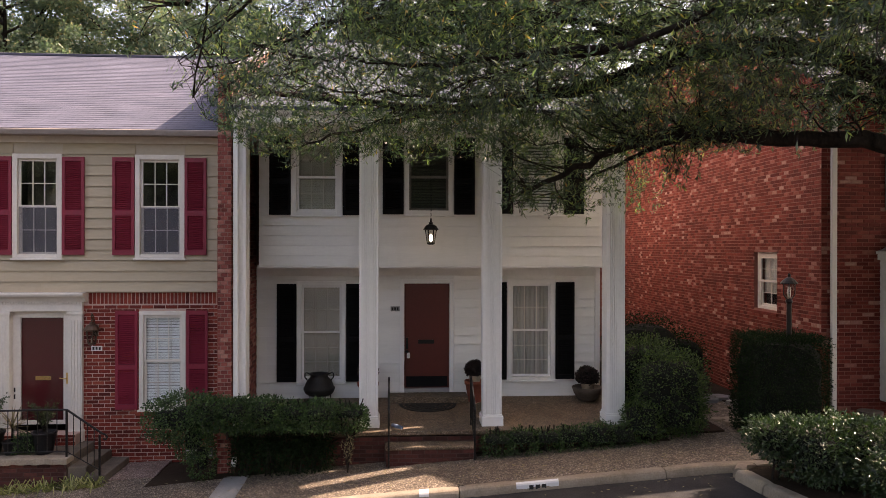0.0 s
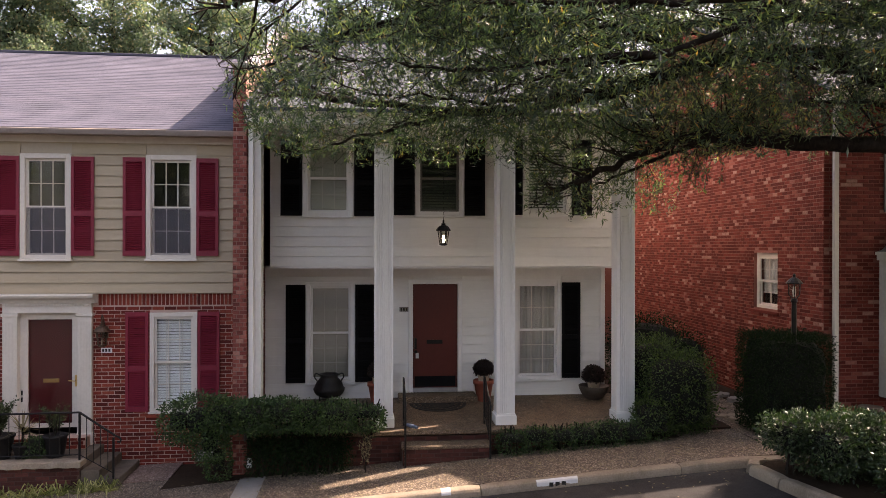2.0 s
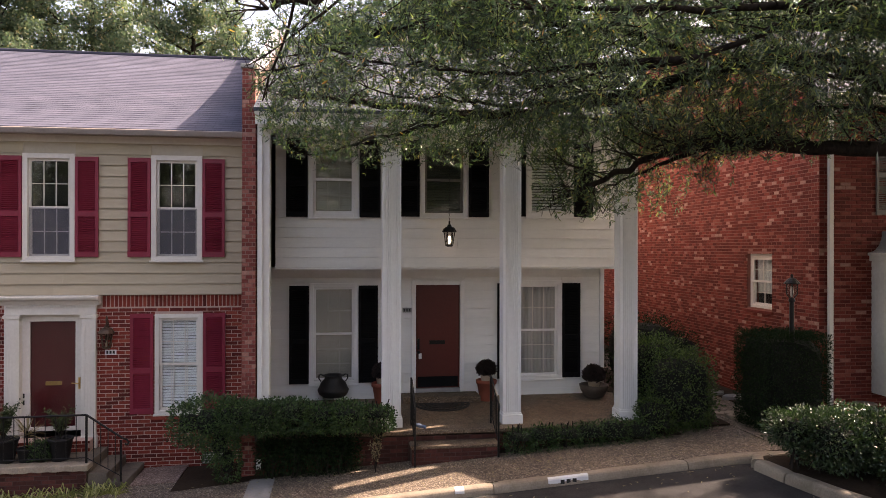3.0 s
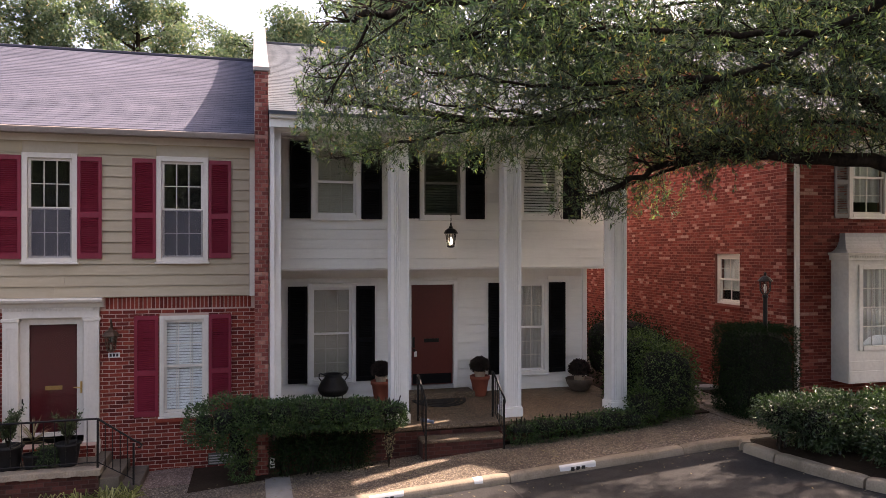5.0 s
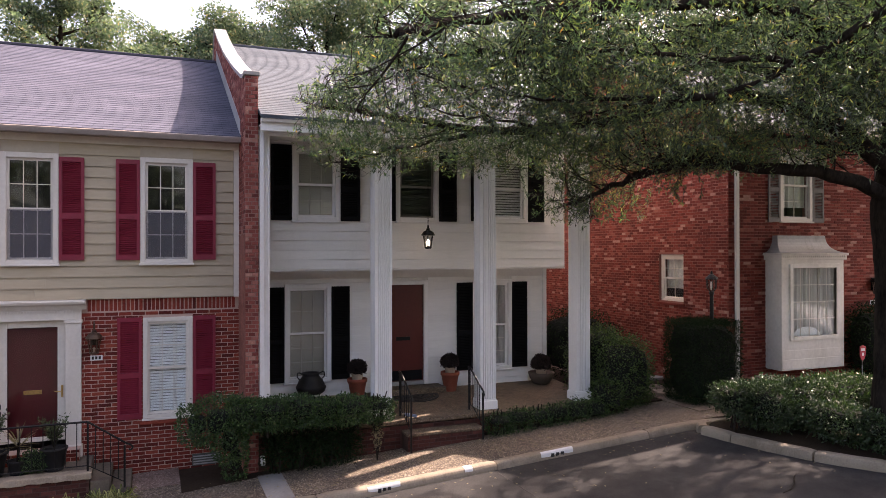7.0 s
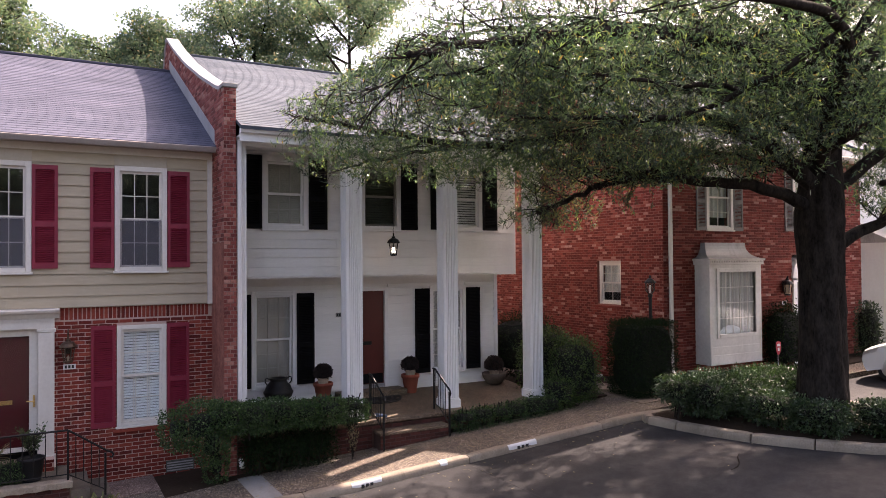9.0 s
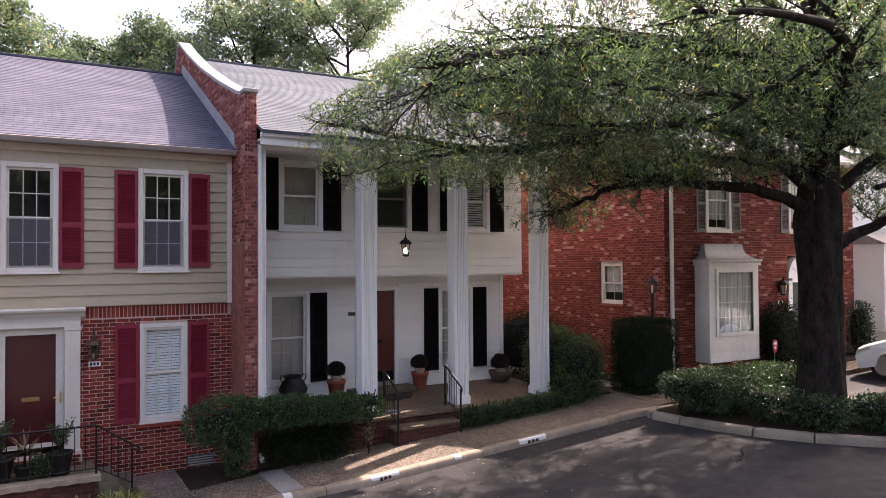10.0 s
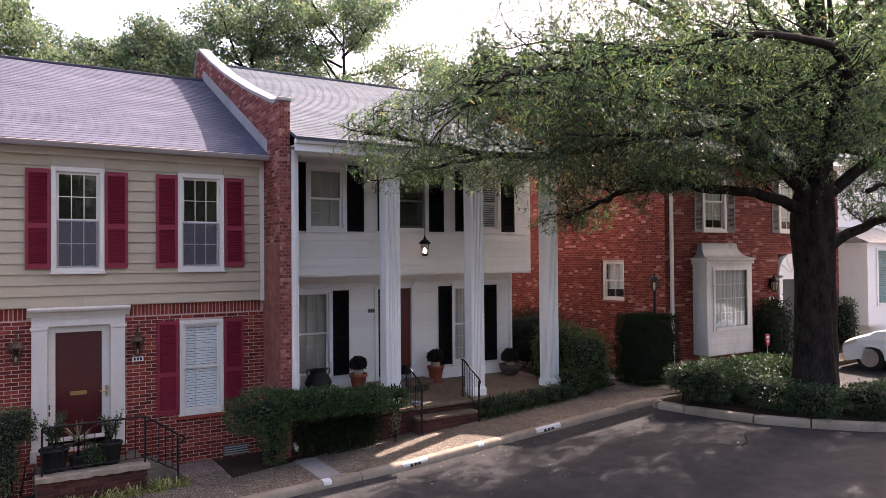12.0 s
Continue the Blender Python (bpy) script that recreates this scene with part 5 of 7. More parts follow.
part("cage", bm, IRON, bl)
bm = bmesh.new()
lathe(bm, [(0.068, 0.045), (0.10, 0.30)], (12.05, 12.27, 1.95), 6)
part("lamp_pane", bm, POT_PALE, bl)
house_numbers(brick_house, RF, 11.98, 1.70, 0.2, 0.1, PLATE_WHITE, INK)

# ---------- white house beyond ----------
far_house = thing("town_house", (19.5, 12.5, land(19)), "white-sided town house beyond the brick one", "house", "row of town houses")
fh = [(16.95, 18.35, 1.45, 3.15)]
part("wall", boxes((15.75, 24, 12.9, 13.15, -0.4, 6.2), (15.75, 15.95, 13.16, 24, -0.4, 6.2), (15.75, 24, 24, 24.2, -0.4, 6.2)), WHITE, far_house)
fw = part("bay_window", wall_mesh(16.35, 18.75, 0.75, 3.4, fh, 11.9, 11.98), WHITE, far_house, "white bay with a green-blinded window")
part("bay_side", boxes((16.35, 16.43, 11.981, 12.9, 0.75, 3.4)), WHITE, fw)
part("bay_side", boxes((18.67, 18.75, 11.981, 12.9, 0.75, 3.4)), WHITE, fw)
part("bay_floor", boxes((16.43, 18.67, 11.981, 12.9, 0.75, 0.85)), WHITE, fw)
part("bay_casing", boxes((16.85, 16.95, 11.87, 11.9, 1.35, 3.25), (18.35, 18.45, 11.87, 11.9, 1.35, 3.25), (16.95, 18.35, 11.87, 11.9, 3.15, 3.25), (16.95, 18.35, 11.86, 11.9, 1.35, 1.45)), WHITE, fw)
blind(fw, Matrix(), 16.96, 18.34, 1.46, 3.14, 12.0, BLIND_GREEN, 0.06, 50)
pane = part("pane", boxes((16.95, 18.35, 11.93, 11.935, 1.45, 3.15)), GLASS, fw)
pane.visible_shadow = False
bm = bmesh.new()
prism(bm, [(11.75, 3.4), (12.9, 3.4), (12.9, 3.95)], "x", 16.2, 18.9)
part("bay_roof", bm, METAL_ROOF, fw)
roof_slope(far_house, "roof", 15.72, 24.2, 12.5, 6.2, 18.5, 9.1, SHINGLE_WHITE)
roof_slope(far_house, "roof", 15.72, 24.2, 24.6, 6.2, 18.5, 9.1, SHINGLE_WHITE)


# ---------- things on and before the porches ----------
def railing(name, posts, rails, balusters, label, group="", volute=None):
    t = thing(name, posts[0][0], label, "railing", group)
    for lo, hi in posts:
        bm = bmesh.new()
        box(bm, lo[0] - 0.016, lo[0] + 0.016, lo[1] - 0.016, lo[1] + 0.016, lo[2], hi[2])
        part("post", bm, IRON, t, bevel=0.003)
    for a, b, r in rails:
        bm = bmesh.new()
        tube(bm, [a, b] if len(a) == 3 and not hasattr(a[0], "__len__") else a, r, 6)
        part("rail", bm, IRON, t)
    for lo, hi in balusters:
        bm = bmesh.new()
        tube(bm, [lo, hi], 0.0075, 5)
        part("baluster", bm, IRON, t)
    if volute:
        bm = bmesh.new()
        tube(bm, volute, 0.017, 7)
        part("volute", bm, IRON, t)
    return t


def step_rail(x):
    """Porch step railing: a level top on the porch, then sloping down past the step."""
    pa, pb, pc = (x, 12.86, -0.09), (x, 12.56, -0.10), (x, 12.22, land(x) - 0.005)
    t = railing("step_railing", [(pa, (x, 12.86, 0.72)), (pc, (x, 12.22, 0.36))],
                [((x, 12.90, 0.74), (x, 12.80, 0.735), 0.019), ((x, 12.80, 0.735), (x, 12.22, 0.40), 0.019), ((x, 12.86, 0.03), (x, 12.66, 0.0), 0.010), ((x, 12.66, 0.0), (x, 12.22, -0.26), 0.010)],
                [((x, 12.86 - 0.1 * i - 0.08, 0.02 - (0.0 if i < 1 else 0.058 * (i - 0.5))), (x, 12.86 - 0.1 * i - 0.08, 0.70 - 0.057 * (i))) for i in range(5)],
                "black wrought-iron railing beside the porch step", "porch step railings",
                [(x, 12.23, 0.41), (x, 12.19, 0.38), (x, 12.17, 0.33), (x, 12.19, 0.29), (x, 12.22, 0.30)])
    return t


step_rail(0.14)
step_rail(1.56)

# doormat: half round with raised scroll bars
mat_thing = thing("doormat", (0.87, 14.2, -0.01), "half-round black rubber doormat with open scroll pattern", "doormat")
slope_m = pose(0.87, 14.22, -0.008, 3.1, 0, 0)
bm = bmesh.new()
for r0, r1, h in ((0.0, 0.10, 0.010), (0.14, 0.20, 0.010), (0.25, 0.33, 0.012), (0.38, 0.44, 0.010), (0.49, 0.55, 0.014)):
    k = 24
    for i in range(k):
        a, b = math.pi * i / k, math.pi * (i + (0.96 if r0 < 0.45 else 1.0)) / k
        pts = [(r0 * math.cos(a), -r0 * math.sin(a)), (r1 * math.cos(a), -r1 * math.sin(a)), (r1 * math.cos(b), -r1 * math.sin(b)), (r0 * math.cos(b), -r0 * math.sin(b))]
        lo, hi = [bm.verts.new((x, y, 0)) for x, y in pts], [bm.verts.new((x, y, h)) for x, y in pts]
        bm.faces.new(hi)
        for j in range(4):
            bm.faces.new([lo[j], lo[(j + 1) % 4], hi[(j + 1) % 4], hi[j]])
for i in range(13):
    box(bm, -0.52 if i else -0.55, 0.0, -0.012, 0.012, 0.001, 0.009, pose(0, 0, 0, 0, 0, 180 / 12 * i))
box(bm, -0.55, 0.55, -0.001, 0.03, 0, 0.012)
bmesh.ops.recalc_face_normals(bm, faces=bm.faces)
part("mat", moved(bm, slope_m), RUBBER, mat_thing)


# ---------- leaf helpers ----------
def leaf_verts(centres, along, across, length, width, fold=0.15):
    """Arrays of folded leaf quads: base, side, tip, side."""
    n = np.cross(along, across)
    L, W = length[:, None], width[:, None]
    base = centres
    tip = centres + along * L
    mid = centres + along * L * 0.5
    v = np.stack([base, mid + across * W * 0.5 + n * W * fold, tip, mid - across * W * 0.5 + n * W * fold], 1).reshape(-1, 3)
    f = np.arange(len(v)).reshape(-1, 4)
    return v, f


def unit(v):
    return v / np.maximum(np.linalg.norm(v, axis=-1, keepdims=True), 1e-9)


def scatter_leaves(rng, pts, outward, length, width, droop=0.1, spread=0.9):
    k = len(pts)
    along = unit(outward + spread * rng.normal(size=(k, 3)) + np.array([0, 0, -droop]))
    across = unit(np.cross(along, rng.normal(size=(k, 3))))
    s = rng.uniform(0.7, 1.25, k)
    return leaf_verts(pts, along, across, length * s, width * s)


def shrub(name, label, blobs, material, count, length, width, seed, core=0.80, category="shrub", stems=True, power=4.0, tuft=0.07, depth=0.30):
    """A shrub of many small leaves on lumpy volumes (centre, radii), with a near-black core whose colour stands for
    inner shade.
    """
    rng = np.random.default_rng(seed)
    c0 = blobs[0][0]
    lowest = min(c[2] - r[2] for c, r in blobs)
    t = thing(name, (c0[0], c0[1], lowest), label, category)
    vs, fs, at = [], [], 0
    total = sum(r[0] * r[1] + r[1] * r[2] + r[0] * r[2] for _, r in blobs)
    bmc = bmesh.new()
    for c, r in blobs:
        k = int(count * (r[0] * r[1] + r[1] * r[2] + r[0] * r[2]) / total)
        d = rng.normal(size=(k, 3))
        if power > 6:
            d = rng.uniform(-1, 1, (k, 3))
            d[np.arange(k), rng.integers(0, 3, k)] = rng.choice([-1.0, 1.0], k)
        d = unit(d)
        p4 = (np.abs(d) ** power).sum(1) ** (1 / power)
        boxy = d / p4[:, None]
        q = np.array(c) + d * np.array(r)
        wave = np.sin(17 * q[:, 0] + 5 * q[:, 2] + seed) * np.cos(15 * q[:, 2] - 4 * q[:, 1] + seed) + 0.7 * np.sin(31 * q[:, 0] - 9 * q[:, 1]) * np.sin(27 * q[:, 2] + seed)
        lump = 1 + tuft * wave + (0.05 * rng.normal(size=k) + (rng.random(k) < 0.04) * rng.uniform(0.0, 0.16, k)) * (0.5 if power > 6 else 1.0)
        shell = (1.03 - depth * rng.random(k) ** 1.4) * lump
        pts = np.array(c) + boxy * shell[:, None] * np.array(r)
        keep = pts[:, 2] > lowest + 0.02
        v, f = scatter_leaves(rng, pts[keep], d[keep], np.full(keep.sum(), length), np.full(keep.sum(), width), 0.0, 0.8)
        vs.append(v)
        fs.append(f + at)
        at += len(v)
        if core <= 0:
            continue
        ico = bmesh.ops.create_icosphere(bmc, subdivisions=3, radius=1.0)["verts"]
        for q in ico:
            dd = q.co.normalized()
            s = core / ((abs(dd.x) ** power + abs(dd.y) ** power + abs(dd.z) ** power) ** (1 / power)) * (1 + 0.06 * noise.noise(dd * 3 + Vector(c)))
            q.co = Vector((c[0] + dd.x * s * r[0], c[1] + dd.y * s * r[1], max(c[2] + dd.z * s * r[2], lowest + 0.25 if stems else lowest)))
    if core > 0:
        part("core", bmc, CORE_SHADE, t, "near-black core coloured as the shade inside the leaves", kind="stuff")
    quad_mesh("foliage", np.concatenate(vs), np.concatenate(fs), material, t, kind="stuff")
    if stems:
        bm = bmesh.new()
        rnd = random.Random(seed)
        for c, r in blobs:
            for i in range(4):
                x, y = c[0] + rnd.uniform(-0.5, 0.5) * r[0], c[1] + rnd.uniform(-0.5, 0.5) * r[1]
                tube(bm, [(x, y, lowest - 0.06), (x + rnd.uniform(-0.05, 0.05), y, lowest + 0.2), (x + rnd.uniform(-0.1, 0.1), y, lowest + 0.5)], [0.018, 0.014, 0.01], 5)
        part("stem", bm, BARK, t, kind="stuff")
    return t


def hedge_blobs(x0, x1, y, ry, z0, z1, step=0.55, seed=0, slope=0.0):
    rnd = random.Random(seed)
    out, k = [], max(1, round((x1 - x0) / step))
    for i in range(k):
        x = x0 + (x1 - x0) * (i + 0.5) / k
        top = z1 + slope * (x - x0) + rnd.uniform(-0.04, 0.04)
        out.append(((x, y + rnd.uniform(-0.04, 0.04), (z0 + top) / 2), ((x1 - x0) / k * 0.62, ry * rnd.uniform(0.92, 1.05), (top - z0) / 2)))
    return out

# ---------- shrubs and hedges ----------
shrub("hedge", "clipped dark green holly hedge before the porch", hedge_blobs(-3.0, -0.75, 12.22, 0.42, 0.05, 0.60, 0.45, 1, -0.07) + [((-0.5, 12.25, 0.2), (0.3, 0.28, 0.2))], LEAF_HEDGE, 17000, 0.045, 0.024, 11, 0.72, "hedge")
# added mass of very dark leaves in place of the shade under the hedge
shrub("hedge_shade_fill", "near-black leaf mass standing for the shade below the hedge", hedge_blobs(-2.42, -0.8, 12.40, 0.26, -0.74, 0.14, 0.40, 2, 0.0), LEAF_YEW, 12000, 0.045, 0.022, 21, 0.0, tuft=0.12, depth=0.95)
shrub("shrub", "rounded dark holly shrub beside the tan house wall", [((-3.15, 12.25, 0.24), (0.44, 0.42, 0.40)), ((-3.5, 12.33, 0.20), (0.30, 0.34, 0.30)), ((-3.0, 12.22, -0.10), (0.26, 0.26, 0.34)), ((-2.90, 12.38, -0.45), (0.20, 0.18, 0.38))], LEAF_HEDGE, 7500, 0.045, 0.024, 12, 0.45, stems=False)
shrub("low_hedge", "low dark green hedge along the porch edge", hedge_blobs(1.75, 4.3, 12.36, 0.22, -0.50, -0.09, 0.45, 3, 0.055), LEAF_HEDGE, 7500, 0.045, 0.02, 13, category="hedge")
shrub("shrub", "large rounded green shrub at the porch corner", [((5.0, 12.75, 0.45), (0.62, 0.5, 0.72)), ((4.75, 13.3, 0.62), (0.55, 0.6, 0.72)), ((5.22, 12.85, 0.25), (0.42, 0.45, 0.5)), ((4.45, 12.45, -0.02), (0.3, 0.28, 0.38))], LEAF_BOX, 19000, 0.055, 0.026, 14)
shrub("shrub", "dark green shrub between the houses", [((5.4, 15.2, 0.75), (0.8, 0.7, 0.8)), ((6.3, 15.6, 0.55), (0.6, 0.6, 0.6))], LEAF_YEW, 7000, 0.06, 0.024, 15)
shrub("yew_hedge", "clipped near-black yew block around the lamp post", [((6.79, 12.30, 0.66), (0.62, 0.52, 0.84))], LEAF_YEW, 30000, 0.05, 0.013, 16, 0.88, "hedge", False, 14.0, 0.02, 0.14)
shrub("hedge", "glossy green laurel hedge on the kerbed island", hedge_blobs(5.6, 8.6, 9.80, 0.62, -0.14, 0.62, 0.6, 5, 0.0) + [((5.58, 10.08, 0.36), (0.36, 0.36, 0.24))], LEAF_LAUREL, 29000, 0.058, 0.028, 17, 0.72, "hedge", tuft=0.09, depth=0.34)
shrub("hedge", "glossy low hedge around the oak trunk", hedge_blobs(7.0, 9.0, 7.0, 0.55, -0.14, 0.40, 0.65, 6, 0.0) + [((6.55, 7.75, 0.12), (0.34, 0.5, 0.28)), ((6.45, 8.6, 0.15), (0.42, 0.55, 0.3))], LEAF_LAUREL, 20000, 0.058, 0.028, 18, 0.72, "hedge", tuft=0.09, depth=0.34)
shrub("shrub", "dark shrub beside the arched door", [((11.6, 12.05, 0.85), (0.55, 0.4, 0.85))], LEAF_YEW, 5000, 0.06, 0.03, 19)
shrub("shrub", "green shrub before the white house", [((15.05, 11.9, 0.85), (0.24, 0.3, 0.80)), ((18.6, 11.6, 0.50), (1.0, 0.4, 0.28))], LEAF_LAUREL, 6000, 0.07, 0.035, 20)


# ---------- the willow oak ----------
def oak():
    rng = np.random.default_rng(5)
    rnd = random.Random(5)
    bx, by = 7.05, 8.02
    g = land(bx)
    tree = thing("oak_tree", (bx, by, g), "large willow oak with dark bark and narrow leaves on the island", "tree")
    def smooth(pts, k=5):
        pts = [Vector(p) for p in pts]
        out = []
        for i in range(len(pts) - 1):
            p0, p1, p2, p3 = pts[max(i - 1, 0)], pts[i], pts[i + 1], pts[min(i + 2, len(pts) - 1)]
            for j in range(k):
                t = j / k
                out.append(0.5 * ((2 * p1) + (p2 - p0) * t + (2 * p0 - 5 * p1 + 4 * p2 - p3) * t * t + (3 * p1 - p0 - 3 * p2 + p3) * t ** 3))
        out.append(pts[-1])
        return out

    bm = bmesh.new()
    stem = [(bx, by, g - 0.1, 0.64), (bx, by, g + 0.12, 0.53), (bx, by, g + 0.5, 0.44), (bx + 0.02, by, 1.6, 0.39), (bx + 0.05, by + 0.02, 2.8, 0.39), (bx + 0.08, by + 0.04, 3.7, 0.43), (bx + 0.15, by + 0.05, 4.6, 0.34), (bx + 0.2, by, 5.8, 0.27), (bx + 0.15, by - 0.1, 7.2, 0.20), (bx + 0.2, by, 9.0, 0.12), (bx + 0.3, by, 10.8, 0.04)]
    line, girth = smooth([q[:3] for q in stem], 14), smooth([(q[3], 0, 0) for q in stem], 14)
    tube(bm, line, [max(0.03, q.x) for q in girth], 56)
    for v in bm.verts:
        a = math.atan2(v.co.y - by, v.co.x - bx)
        n = Vector((math.cos(a) * 5.5, math.sin(a) * 5.5, v.co.z * 1.1))
        ridge = 1 - 2 * abs(noise.noise(n)) + 0.5 * (1 - 2 * abs(noise.noise(n * 2.1 + Vector((7, 3, 1)))))
        s = 1 + 0.05 * math.sin(7 * a + 1.3 * v.co.z) + 0.05 * noise.noise(v.co * 2.5) + 0.055 * (ridge - 0.9)
        v.co.x, v.co.y = bx + (v.co.x - bx) * s, by + (v.co.y - by) * s
    part("trunk", bm, BARK, tree, "dark furrowed trunk", smooth=True)
